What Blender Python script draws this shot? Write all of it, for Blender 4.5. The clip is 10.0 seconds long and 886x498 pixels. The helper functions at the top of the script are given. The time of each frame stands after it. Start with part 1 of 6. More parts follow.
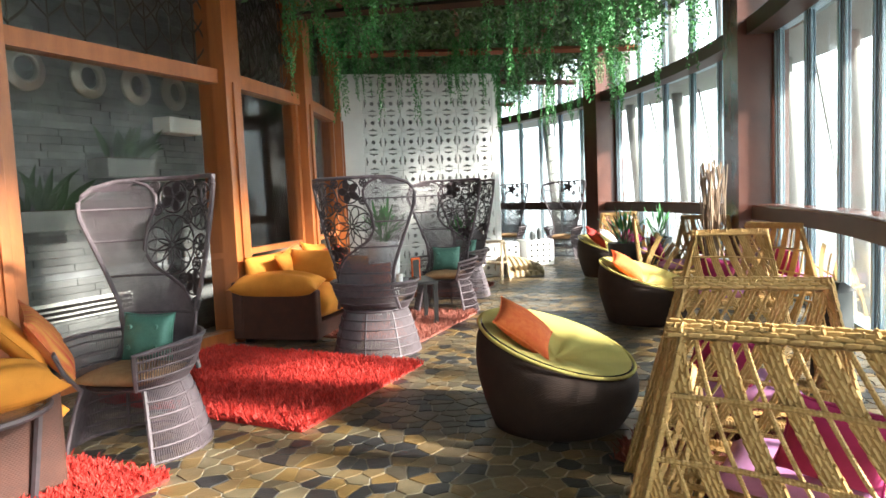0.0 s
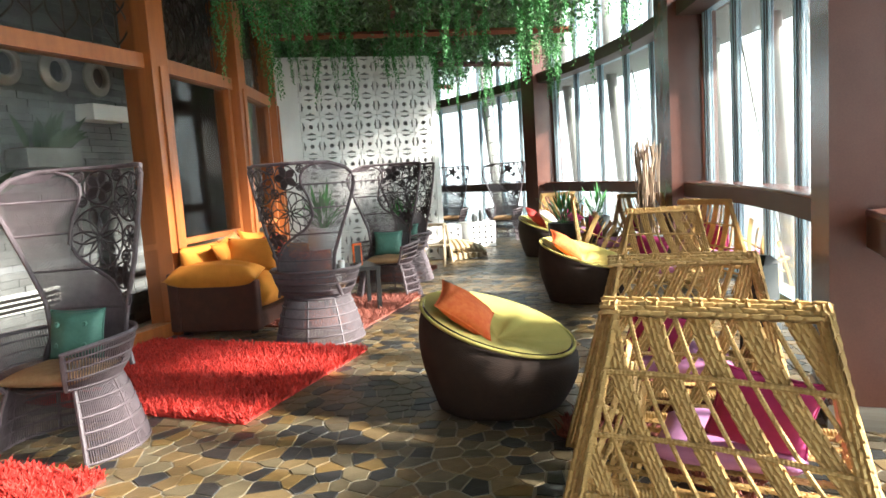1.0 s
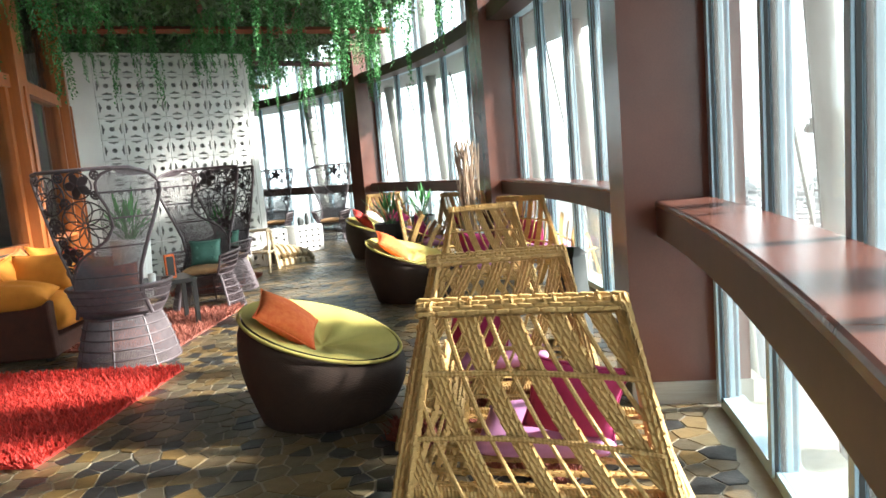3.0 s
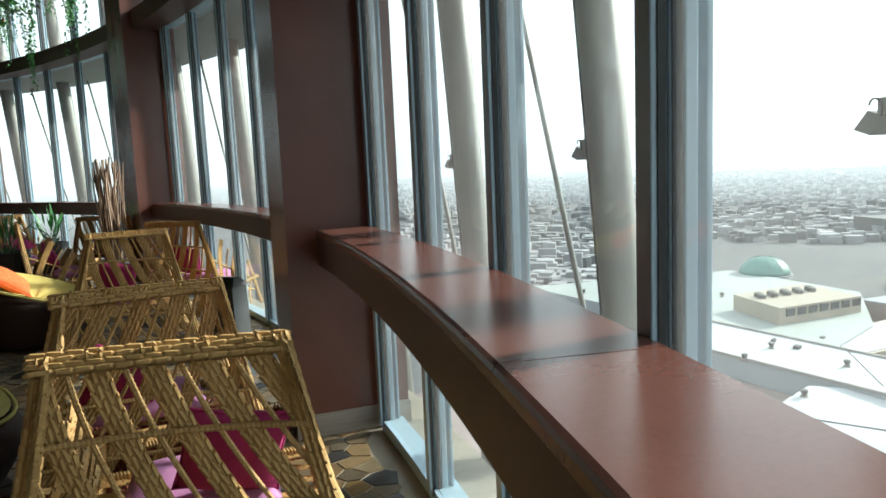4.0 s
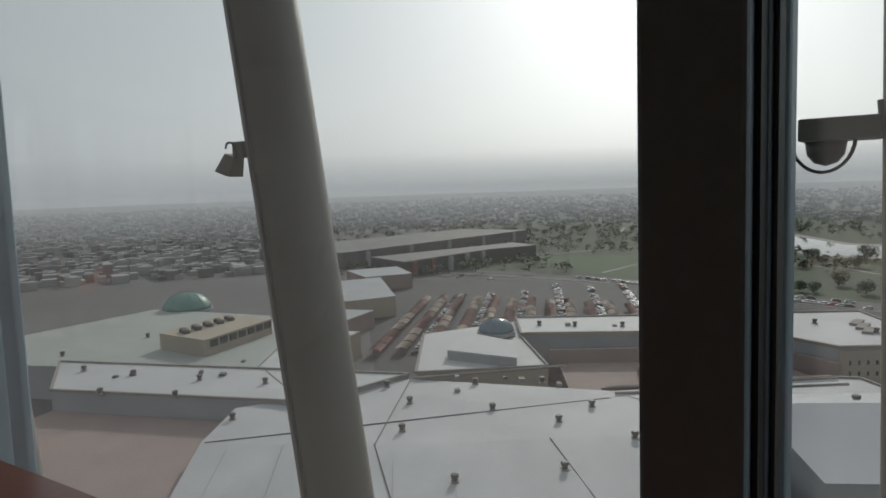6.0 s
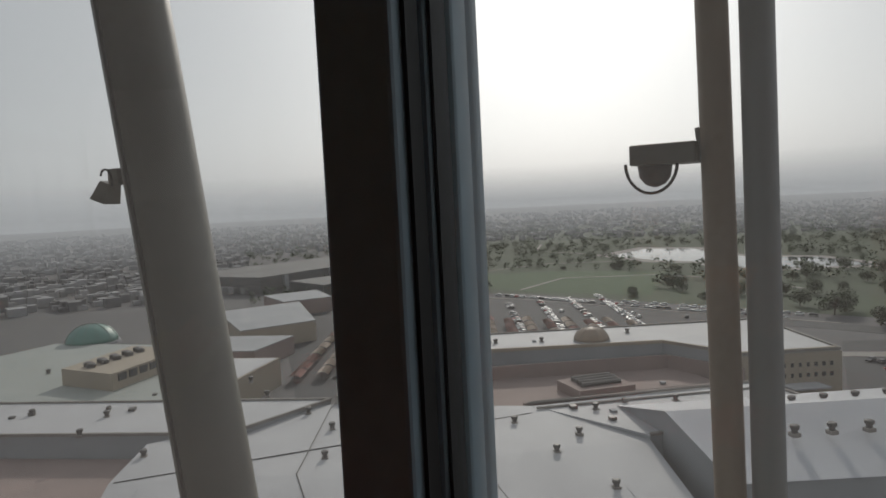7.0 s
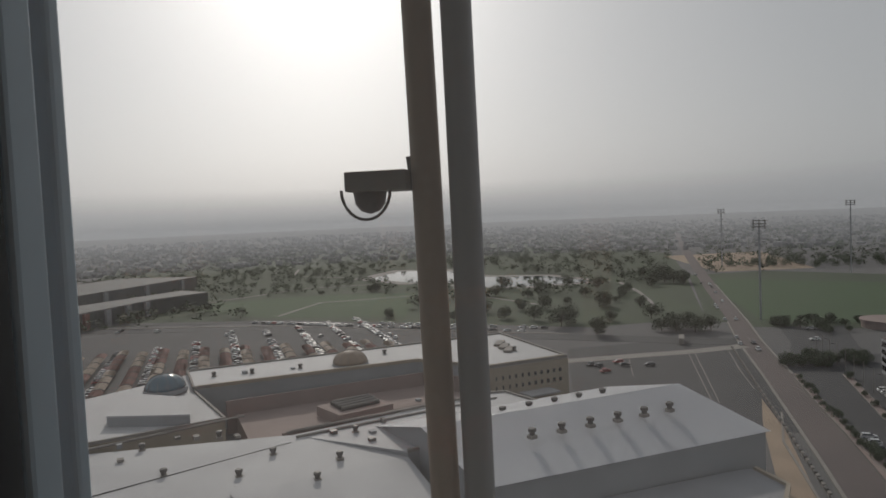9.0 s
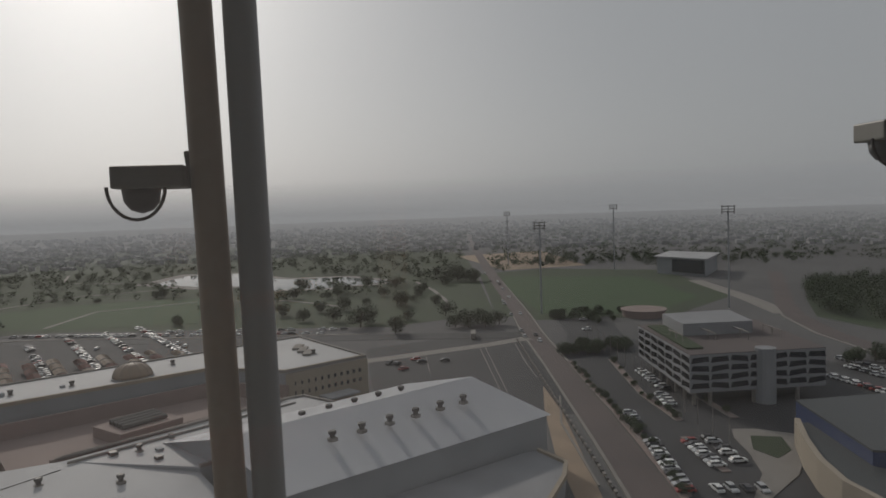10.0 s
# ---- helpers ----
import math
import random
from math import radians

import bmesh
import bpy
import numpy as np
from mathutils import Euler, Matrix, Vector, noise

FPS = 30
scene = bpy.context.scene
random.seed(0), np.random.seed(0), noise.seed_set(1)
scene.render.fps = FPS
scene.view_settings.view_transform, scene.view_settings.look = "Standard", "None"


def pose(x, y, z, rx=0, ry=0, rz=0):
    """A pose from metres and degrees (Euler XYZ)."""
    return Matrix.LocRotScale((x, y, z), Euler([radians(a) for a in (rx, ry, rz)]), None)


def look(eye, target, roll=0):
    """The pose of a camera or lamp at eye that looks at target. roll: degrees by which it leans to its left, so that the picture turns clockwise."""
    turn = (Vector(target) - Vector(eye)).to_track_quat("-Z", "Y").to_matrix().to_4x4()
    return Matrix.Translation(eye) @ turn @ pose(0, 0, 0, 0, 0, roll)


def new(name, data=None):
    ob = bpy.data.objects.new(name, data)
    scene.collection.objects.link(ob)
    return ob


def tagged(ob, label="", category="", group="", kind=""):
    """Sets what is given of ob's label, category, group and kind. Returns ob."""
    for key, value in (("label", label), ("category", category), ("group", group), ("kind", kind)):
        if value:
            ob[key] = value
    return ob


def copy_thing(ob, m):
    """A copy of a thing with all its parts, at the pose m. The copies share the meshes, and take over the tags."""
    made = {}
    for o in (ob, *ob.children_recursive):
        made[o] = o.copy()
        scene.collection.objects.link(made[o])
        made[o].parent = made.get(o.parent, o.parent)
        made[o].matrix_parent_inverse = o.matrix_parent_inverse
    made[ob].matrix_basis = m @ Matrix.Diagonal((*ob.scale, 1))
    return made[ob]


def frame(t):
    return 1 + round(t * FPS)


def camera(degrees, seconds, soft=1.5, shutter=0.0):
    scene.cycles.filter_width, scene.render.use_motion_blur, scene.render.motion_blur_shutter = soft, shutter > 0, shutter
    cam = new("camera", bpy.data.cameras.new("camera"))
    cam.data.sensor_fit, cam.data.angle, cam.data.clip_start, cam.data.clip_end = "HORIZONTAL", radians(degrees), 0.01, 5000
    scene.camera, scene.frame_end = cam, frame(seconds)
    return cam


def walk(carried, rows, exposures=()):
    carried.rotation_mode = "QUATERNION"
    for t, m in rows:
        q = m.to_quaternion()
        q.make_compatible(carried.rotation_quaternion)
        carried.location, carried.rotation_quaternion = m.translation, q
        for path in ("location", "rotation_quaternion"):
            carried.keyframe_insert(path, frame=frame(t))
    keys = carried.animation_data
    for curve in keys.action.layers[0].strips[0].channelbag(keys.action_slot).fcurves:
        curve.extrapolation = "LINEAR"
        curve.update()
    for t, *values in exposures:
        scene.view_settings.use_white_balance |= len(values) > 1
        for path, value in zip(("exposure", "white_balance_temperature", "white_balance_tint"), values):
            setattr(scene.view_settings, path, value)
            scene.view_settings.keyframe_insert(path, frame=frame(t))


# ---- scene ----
cam = camera(66.3, 10.0, soft=1.6)
# seconds, stops, kelvin, tint
EXPO = [(0.0, 3.45, 6150, 7), (2.2, 3.52, 6150, 7), (3.5, 3.12, 6000, 4), (4.0, 2.05, 6000, 4), (4.5, 1.35, 6000, 4), (5.5, 0.15, 6200, 11), (7.0, 0.0, 6500, 18), (8.5, -0.17, 6600, 20), (9.5, -0.40, 6600, 20), (10.0, -0.52, 6600, 20)]
# seconds, place, pitch, roll, yaw
PATH = [
 (0.0, 0.000, 0.000, 1.400, -4.53, 2.49, -0.00),
 (0.5, 0.020, 0.007, 1.397, -5.35, 3.20, -2.36),
 (1.0, 0.025, 0.013, 1.402, -6.19, 3.70, -4.87),
 (1.5, 0.022, 0.014, 1.402, -6.94, 3.53, -5.91),
 (2.0, 0.045, 0.019, 1.402, -6.97, 3.79, -7.49),
 (2.2, 0.054, 0.023, 1.400, -7.10, 3.54, -9.07),
 (3.3, 0.134, 0.131, 1.399, -7.14, 4.05, -27.05),
 (3.5, 0.151, 0.164, 1.399, -7.37, 2.65, -33.82),
 (4.0, 0.203, 0.214, 1.404, -6.86, 2.44, -47.10),
 (4.5, 0.284, 0.215, 1.403, -6.35, 2.27, -59.58),
 (5.0, 0.338, 0.195, 1.408, -5.85, 1.93, -71.87),
 (5.5, 0.388, 0.174, 1.398, -5.83, 1.72, -85.34),
 (7.0, 0.297, 0.024, 1.400, -3.98, 2.86, -100.39),
 (7.5, 0.273, -0.020, 1.403, -3.60, 2.88, -104.93),
 (8.0, 0.262, -0.062, 1.399, -3.85, 2.86, -109.73),
 (8.5, 0.278, -0.073, 1.399, -3.29, 2.82, -113.68),
 (9.0, 0.308, -0.071, 1.399, -2.87, 2.47, -120.66),
 (9.5, 0.319, -0.084, 1.396, -3.28, 1.89, -129.32),
 (10.0, 0.324, -0.103, 1.397, -3.42, 2.04, -137.55),
]
walk(cam, [(t, pose(x, y, z, 90 + p, r, w)) for t, x, y, z, p, r, w in PATH],
     exposures=EXPO)

# ---- light ----
SUN_AZ, SUN_EL = 111.0, 27.0
world = bpy.data.worlds.new("sky")
scene.world = world
world.use_nodes = True
wn = world.node_tree.nodes
sky = wn.new("ShaderNodeTexSky")
sky.sky_type, sky.sun_disc = "NISHITA", False
sky.sun_elevation, sky.sun_rotation = radians(SUN_EL), radians(SUN_AZ)
sky.air_density, sky.dust_density, sky.ozone_density, sky.altitude = 1.2, 4.0, 1.0, 50
# dust haze: the clear-sky colour is washed out towards an even grey
wash, haze = wn.new("ShaderNodeHueSaturation"), wn.new("ShaderNodeMix")
wash.inputs["Saturation"].default_value = 0.3
haze.data_type = "RGBA"
haze.inputs[0].default_value, haze.inputs[7].default_value = 0.76, (4.6, 4.75, 4.85, 1)
wl = world.node_tree.links
wl.new(sky.outputs[0], wash.inputs["Color"]), wl.new(wash.outputs[0], haze.inputs[6]), wl.new(haze.outputs[2], wn["Background"].inputs[0])
wn["Background"].inputs[1].default_value = 0.10
sun = new("sun", bpy.data.lights.new("sun", "SUN"))
sun.data.energy, sun.data.angle, sun.data.color = 1.85, radians(3.5), (1.0, 0.91, 0.80)
sd = Vector((math.sin(radians(SUN_AZ)) * math.cos(radians(SUN_EL)), math.cos(radians(SUN_AZ)) * math.cos(radians(SUN_EL)), math.sin(radians(SUN_EL))))
sun.matrix_world = look(sd * 50, (0, 0, 0))


# ---- materials ----
def mat(name, a, b=None, rough=0.6, scale=8.0, bump=0.0, metal=0.0, fine=60.0, by="noise", rand=0.0, spec=0.5, stretch=(1, 1, 1)):
    """A surface whose colour drifts between a and b with a coarse and a fine noise, with fine relief."""
    m = bpy.data.materials.new(name)
    m.use_nodes = True
    n, ln = m.node_tree.nodes, m.node_tree.links
    p = n["Principled BSDF"]
    b = b or tuple(c * 0.8 for c in a)
    tc, mp = n.new("ShaderNodeTexCoord"), n.new("ShaderNodeMapping")
    mp.inputs["Scale"].default_value = stretch
    ln.new(tc.outputs["Object"], mp.inputs[0])
    n1, n2 = n.new("ShaderNodeTexNoise"), n.new("ShaderNodeTexNoise")
    n1.inputs["Scale"].default_value, n2.inputs["Scale"].default_value = scale, fine
    n1.inputs["Detail"].default_value, n2.inputs["Detail"].default_value = 4, 3
    ln.new(mp.outputs[0], n1.inputs["Vector"]), ln.new(mp.outputs[0], n2.inputs["Vector"])
    ad = n.new("ShaderNodeMath")
    ad.operation = "MULTIPLY_ADD"
    ad.inputs[1].default_value = 0.45
    ln.new(n2.outputs[0], ad.inputs[0]), ln.new(n1.outputs[0], ad.inputs[2])
    rp = n.new("ShaderNodeValToRGB")
    rp.color_ramp.elements[0].position, rp.color_ramp.elements[1].position = 0.5, 0.95
    rp.color_ramp.elements[0].color, rp.color_ramp.elements[1].color = (*a, 1), (*b, 1)
    ln.new(ad.outputs[0], rp.inputs[0])
    col = rp.outputs[0]
    if rand:
        src = n.new("ShaderNodeObjectInfo").outputs["Random"] if by == "object" else n.new("ShaderNodeNewGeometry").outputs["Random Per Island"]
        hs, mr = n.new("ShaderNodeHueSaturation"), n.new("ShaderNodeMapRange")
        mr.inputs["To Min"].default_value, mr.inputs["To Max"].default_value = 1 - rand, 1 + rand
        ln.new(src, mr.inputs[0]), ln.new(mr.outputs[0], hs.inputs["Value"]), ln.new(col, hs.inputs["Color"])
        col = hs.outputs[0]
    ln.new(col, p.inputs["Base Color"])
    p.inputs["Roughness"].default_value, p.inputs["Metallic"].default_value = rough, metal
    p.inputs["Specular IOR Level"].default_value = spec
    if bump:
        bp = n.new("ShaderNodeBump")
        bp.inputs["Strength"].default_value, bp.inputs["Distance"].default_value = bump, 0.01
        ln.new(ad.outputs[0], bp.inputs["Height"]), ln.new(bp.outputs[0], p.inputs["Normal"])
    return m


def weave(name, a, b, per=90.0, rough=0.6, depth=0.6):
    """Plaited strips: two crossed waves as relief, darker in the gaps."""
    m = mat(name, a, b, rough, 12.0, 0.0)
    n, ln = m.node_tree.nodes, m.node_tree.links
    tc = n.new("ShaderNodeTexCoord")
    w1, w2 = n.new("ShaderNodeTexWave"), n.new("ShaderNodeTexWave")
    w1.bands_direction, w2.bands_direction = "Z", "DIAGONAL"
    for w in (w1, w2):
        w.inputs["Scale"].default_value, w.inputs["Distortion"].default_value = per / 6, 1.2
        ln.new(tc.outputs["Object"], w.inputs[0])
    mx, bp = n.new("ShaderNodeMath"), n.new("ShaderNodeBump")
    mx.operation = "MULTIPLY"
    ln.new(w1.outputs["Fac"], mx.inputs[0]), ln.new(w2.outputs["Fac"], mx.inputs[1])
    bp.inputs["Strength"].default_value, bp.inputs["Distance"].default_value = depth, 0.012
    ln.new(mx.outputs[0], bp.inputs["Height"]), ln.new(bp.outputs[0], n["Principled BSDF"].inputs["Normal"])
    return m


def stones(name, by):
    """Split slate and quartzite: each piece takes its own tone."""
    m = mat(name, (1, 1, 1), (0.72, 0.72, 0.72), 0.36, 14.0, 0.35, fine=90)
    n, ln = m.node_tree.nodes, m.node_tree.links
    src = n.new("ShaderNodeObjectInfo").outputs["Random"] if by == "object" else n.new("ShaderNodeNewGeometry").outputs["Random Per Island"]
    rp, mx = n.new("ShaderNodeValToRGB"), n.new("ShaderNodeMix")
    rp.color_ramp.interpolation = "CONSTANT"
    tones = [(0, (0.034, 0.034, 0.034)), (0.22, (0.18, 0.12, 0.055)), (0.36, (0.21, 0.135, 0.05)), (0.5, (0.14, 0.105, 0.06)),
             (0.63, (0.18, 0.145, 0.085)), (0.76, (0.105, 0.085, 0.055)), (0.88, (0.22, 0.155, 0.075))]
    e = rp.color_ramp.elements
    e[0].color, e[1].position, e[1].color = (*tones[0][1], 1), tones[1][0], (*tones[1][1], 1)
    for at, c in tones[2:]:
        e.new(at).color = (*c, 1)
    ln.new(src, rp.inputs[0])
    mx.data_type, mx.blend_type = "RGBA", "MULTIPLY"
    mx.inputs[0].default_value = 1
    old = n["Principled BSDF"].inputs["Base Color"].links[0].from_socket
    ln.new(rp.outputs[0], mx.inputs[6]), ln.new(old, mx.inputs[7]), ln.new(mx.outputs[2], n["Principled BSDF"].inputs["Base Color"])
    return m


def glass(name, tint, haze_veil, gloss=0.02):
    """A pane: tinted, with a little gloss and a thin translucent veil that imitates outdoor haze."""
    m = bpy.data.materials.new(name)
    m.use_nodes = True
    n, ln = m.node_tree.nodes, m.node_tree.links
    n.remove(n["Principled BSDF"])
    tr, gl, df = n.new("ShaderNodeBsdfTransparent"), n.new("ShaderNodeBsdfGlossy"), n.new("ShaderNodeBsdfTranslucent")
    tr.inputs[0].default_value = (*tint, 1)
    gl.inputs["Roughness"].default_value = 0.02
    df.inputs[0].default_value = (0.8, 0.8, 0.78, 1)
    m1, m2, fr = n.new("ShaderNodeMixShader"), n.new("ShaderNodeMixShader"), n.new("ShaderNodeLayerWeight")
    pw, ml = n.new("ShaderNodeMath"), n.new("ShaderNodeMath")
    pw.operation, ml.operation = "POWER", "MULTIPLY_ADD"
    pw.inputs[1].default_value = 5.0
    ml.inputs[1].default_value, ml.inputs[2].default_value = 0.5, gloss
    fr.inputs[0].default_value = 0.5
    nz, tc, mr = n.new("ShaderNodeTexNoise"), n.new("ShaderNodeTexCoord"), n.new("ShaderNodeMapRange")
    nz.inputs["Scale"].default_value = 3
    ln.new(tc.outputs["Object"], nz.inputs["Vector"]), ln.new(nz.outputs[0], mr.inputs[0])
    mr.inputs["To Min"].default_value, mr.inputs["To Max"].default_value = haze_veil * 0.6, haze_veil * 1.4
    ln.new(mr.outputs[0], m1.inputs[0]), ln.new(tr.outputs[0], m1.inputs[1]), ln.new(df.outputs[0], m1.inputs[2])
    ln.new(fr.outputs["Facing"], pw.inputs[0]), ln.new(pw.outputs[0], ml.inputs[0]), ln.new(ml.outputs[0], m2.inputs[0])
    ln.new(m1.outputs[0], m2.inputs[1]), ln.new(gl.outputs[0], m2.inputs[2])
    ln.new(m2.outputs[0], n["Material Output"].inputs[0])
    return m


STONE, STONE_J = stones("paving stone", "object"), stones("paving stone joined", "island")
GROUT = mat("grout", (0.36, 0.33, 0.27), (0.27, 0.245, 0.20), 0.85, 6, 0.3)
LAMINATE = mat("red-brown laminate", (0.15, 0.062, 0.045), (0.112, 0.046, 0.034), 0.27, 2.5, 0.02, fine=140)
FASCIA = mat("dark brown fascia", (0.075, 0.04, 0.03), (0.05, 0.028, 0.022), 0.5, 3)
STEEL = mat("brushed steel", (0.42, 0.40, 0.36), (0.34, 0.32, 0.29), 0.38, 5, 0, 0.7, stretch=(1, 1, 20))
ALU = mat("grey aluminium", (0.37, 0.52, 0.62), (0.31, 0.44, 0.53), 0.42, 3, 0, 0.0)
GASKET = mat("black gasket", (0.02, 0.022, 0.023), (0.03, 0.03, 0.03), 0.6)
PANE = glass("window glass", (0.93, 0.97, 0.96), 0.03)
DARKPANE = glass("dark partition glass", (0.90, 0.90, 0.88), 0.0, 0.004)
WOOD = mat("orange stained wood", (0.42, 0.135, 0.035), (0.30, 0.09, 0.024), 0.38, 2.0, 0.08, fine=40, stretch=(6, 6, 0.6))
DARKWOOD = mat("dark wood", (0.035, 0.022, 0.017), (0.06, 0.035, 0.025), 0.45, 3, 0.1)
CEIL = mat("dark ceiling", (0.05, 0.035, 0.03), (0.035, 0.025, 0.022), 0.6, 2)
GREYSTONE = mat("grey split stone", (0.165, 0.17, 0.172), (0.10, 0.104, 0.107), 0.8, 5, 0.6, by="object", rand=0.24)
GREYSTONE_J = mat("grey split stone joined", (0.165, 0.17, 0.172), (0.10, 0.104, 0.107), 0.8, 5, 0.6, rand=0.24)
TROUGH = mat("pale grey stone trough", (0.24, 0.245, 0.24), (0.17, 0.175, 0.17), 0.8, 6, 0.3)
DEEPLEAF = mat("deep green broad leaves", (0.022, 0.045, 0.02), (0.04, 0.07, 0.03), 0.4, 6)
WHITE = mat("white painted panel", (0.80, 0.80, 0.78), (0.72, 0.72, 0.70), 0.45, 2, 0.05)
RATTAN = mat("purple-grey plastic rattan", (0.135, 0.105, 0.115), (0.09, 0.07, 0.078), 0.5, 20, 0.1)
RATTAN_D = mat("dark brown rattan", (0.06, 0.045, 0.05), (0.035, 0.027, 0.03), 0.5, 20)
STRAW = mat("golden plaited rattan", (0.60, 0.40, 0.16), (0.45, 0.285, 0.105), 0.6, 14.0, 0.2, fine=120, rand=0.09, spec=0.3)
BROWNWEAVE = weave("dark brown fine weave", (0.042, 0.022, 0.014), (0.028, 0.015, 0.010), 260, 0.8, 0.2)
SOFABASE = weave("red-brown fine weave", (0.075, 0.024, 0.013), (0.05, 0.017, 0.010), 200, 0.7, 0.2)
LIME = mat("lime yellow fabric", (0.60, 0.52, 0.15), (0.52, 0.45, 0.125), 0.85, 9, 0.25, fine=260)
ORANGE = mat("orange patterned fabric", (0.70, 0.11, 0.025), (0.80, 0.20, 0.05), 0.85, 22, 0.3, fine=60)
AMBER = mat("amber yellow fabric", (0.70, 0.27, 0.03), (0.58, 0.21, 0.022), 0.85, 7, 0.25, fine=220)
RED = mat("red fabric", (0.45, 0.035, 0.025), (0.34, 0.025, 0.02), 0.85, 8, 0.2)
TEAL = mat("teal green fabric", (0.10, 0.235, 0.185), (0.07, 0.18, 0.14), 0.6, 8, 0.2)
MAGENTA = mat("magenta fabric", (0.38, 0.02, 0.13), (0.30, 0.015, 0.10), 0.85, 8, 0.2)
LILAC = mat("lilac fabric", (0.55, 0.25, 0.48), (0.46, 0.20, 0.40), 0.85, 8, 0.2)
SHAG = mat("red shag pile", (0.62, 0.045, 0.03), (0.46, 0.03, 0.022), 0.8, 5, 0, rand=0.35)
SHAG_B = mat("rust brown shag pile", (0.36, 0.12, 0.08), (0.25, 0.075, 0.055), 0.8, 5, 0, rand=0.35)
LEAF = mat("dark green leaves", (0.075, 0.165, 0.06), (0.11, 0.215, 0.085), 0.5, 3, 0, rand=0.5)
VINE = mat("bright green vine", (0.05, 0.22, 0.05), (0.09, 0.30, 0.085), 0.5, 3, 0, rand=0.4)
PALEWOOD = mat("pale bare wood", (0.66, 0.52, 0.34), (0.55, 0.42, 0.26), 0.6, 5, 0.1)
TWIG = mat("bleached twigs", (0.36, 0.26, 0.18), (0.25, 0.17, 0.11), 0.8, 12, 0.2, rand=0.3)
BLACK = mat("black lacquer", (0.015, 0.014, 0.014), (0.022, 0.02, 0.02), 0.35)
SLATE_POT = mat("dark planter", (0.05, 0.055, 0.055), (0.035, 0.04, 0.04), 0.5)
# outside
BRACE = mat("pale painted steel tube", (0.23, 0.225, 0.20), (0.17, 0.165, 0.14), 0.5, 1.5, 0.05)
BRACE_G = mat("cool grey steel tube", (0.34, 0.36, 0.37), (0.27, 0.29, 0.30), 0.5, 1.5, 0.05)
# even brown that stands in for an orange reflection on the tube
BRACE_R = mat("reflection-brown steel tube", (0.46, 0.36, 0.27), (0.34, 0.25, 0.18), 0.55, 1.0, 0.05)
GROUND = mat("dusty ground", (0.112, 0.110, 0.110), (0.074, 0.074, 0.075), 0.95, 0.008, fine=0.05)
ASPHALT = mat("asphalt", (0.052, 0.053, 0.056), (0.034, 0.035, 0.038), 0.9, 0.03, fine=0.5)
PAVER = mat("pink road pavers", (0.115, 0.092, 0.088), (0.088, 0.072, 0.07), 0.9, 0.05, fine=0.8)
GRASS = mat("park grass", (0.036, 0.060, 0.024), (0.026, 0.041, 0.019), 0.95, 0.02, fine=0.2)
PITCH = mat("playing field turf", (0.035, 0.075, 0.024), (0.03, 0.062, 0.02), 0.95, 0.01, fine=0.1)
WATER = mat("pond water", (0.03, 0.045, 0.05), (0.025, 0.04, 0.045), 0.06, 0.1)
KERB = mat("pale concrete", (0.24, 0.225, 0.205), (0.19, 0.175, 0.16), 0.9, 0.3, fine=3)
ROOF = mat("white roof sheet", (0.43, 0.43, 0.435), (0.335, 0.337, 0.343), 0.75, 0.05, fine=0.6)
ROOF_W = mat("grey wall cladding", (0.285, 0.295, 0.305), (0.235, 0.245, 0.255), 0.8, 0.1, fine=1)
PINKWALL = mat("rose render", (0.265, 0.205, 0.185), (0.22, 0.172, 0.157), 0.9, 0.1, fine=1)
CREAM = mat("cream render", (0.33, 0.285, 0.225), (0.285, 0.245, 0.195), 0.9, 0.1, fine=1)
VENT = mat("dark roof vent", (0.09, 0.085, 0.08), (0.06, 0.057, 0.055), 0.6, 2)
TREE = mat("tree foliage", (0.030, 0.050, 0.022), (0.050, 0.074, 0.030), 0.8, 0.5, 0, rand=0.5)
BARK = mat("bark", (0.10, 0.075, 0.055), (0.07, 0.05, 0.04), 0.9, 3)
TOWN = mat("town walls", (0.26, 0.258, 0.258), (0.19, 0.19, 0.192), 0.9, 0.02, rand=0.45, fine=0.2)
HALL_ROOF = mat("bright white roof sheet", (0.72, 0.73, 0.75), (0.64, 0.65, 0.68), 0.6, 0.05, fine=0.6)
OFFICE = mat("grey office cladding", (0.26, 0.265, 0.275), (0.21, 0.215, 0.225), 0.75, 0.1, fine=1)
ROOF_D = mat("dark hall roofing", (0.13, 0.13, 0.125), (0.095, 0.095, 0.095), 0.8, 0.05, fine=0.5)
WINDOWDARK = mat("dark window glass", (0.03, 0.035, 0.04), (0.045, 0.05, 0.055), 0.15, 0.3)
SHADE_R = mat("red shade cloth", (0.20, 0.095, 0.08), (0.16, 0.075, 0.065), 0.9, 0.2)
SHADE_W = mat("sand shade cloth", (0.42, 0.35, 0.29), (0.35, 0.29, 0.24), 0.9, 0.2)
CARS = [mat("car paint " + w, c, tuple(k * 0.9 for k in c), 0.3, 1) for w, c in
        (("white", (0.75, 0.75, 0.74)), ("silver", (0.45, 0.46, 0.47)), ("dark", (0.04, 0.04, 0.045)), ("red", (0.30, 0.03, 0.025)))]


# ---- helpers for meshes ----
def finish(name, bm, material, smooth=False):
    me = bpy.data.meshes.new(name)
    bmesh.ops.recalc_face_normals(bm, faces=bm.faces)
    bm.to_mesh(me)
    bm.free()
    me.materials.append(material)
    if smooth:
        me.polygons.foreach_set("use_smooth", [True] * len(me.polygons))
    return me


def part(name, bm, material, parent, label="", smooth=False, kind=""):
    ob = new(name, finish(name, bm, material, smooth))
    ob.parent = parent
    return tagged(ob, label, kind=kind)


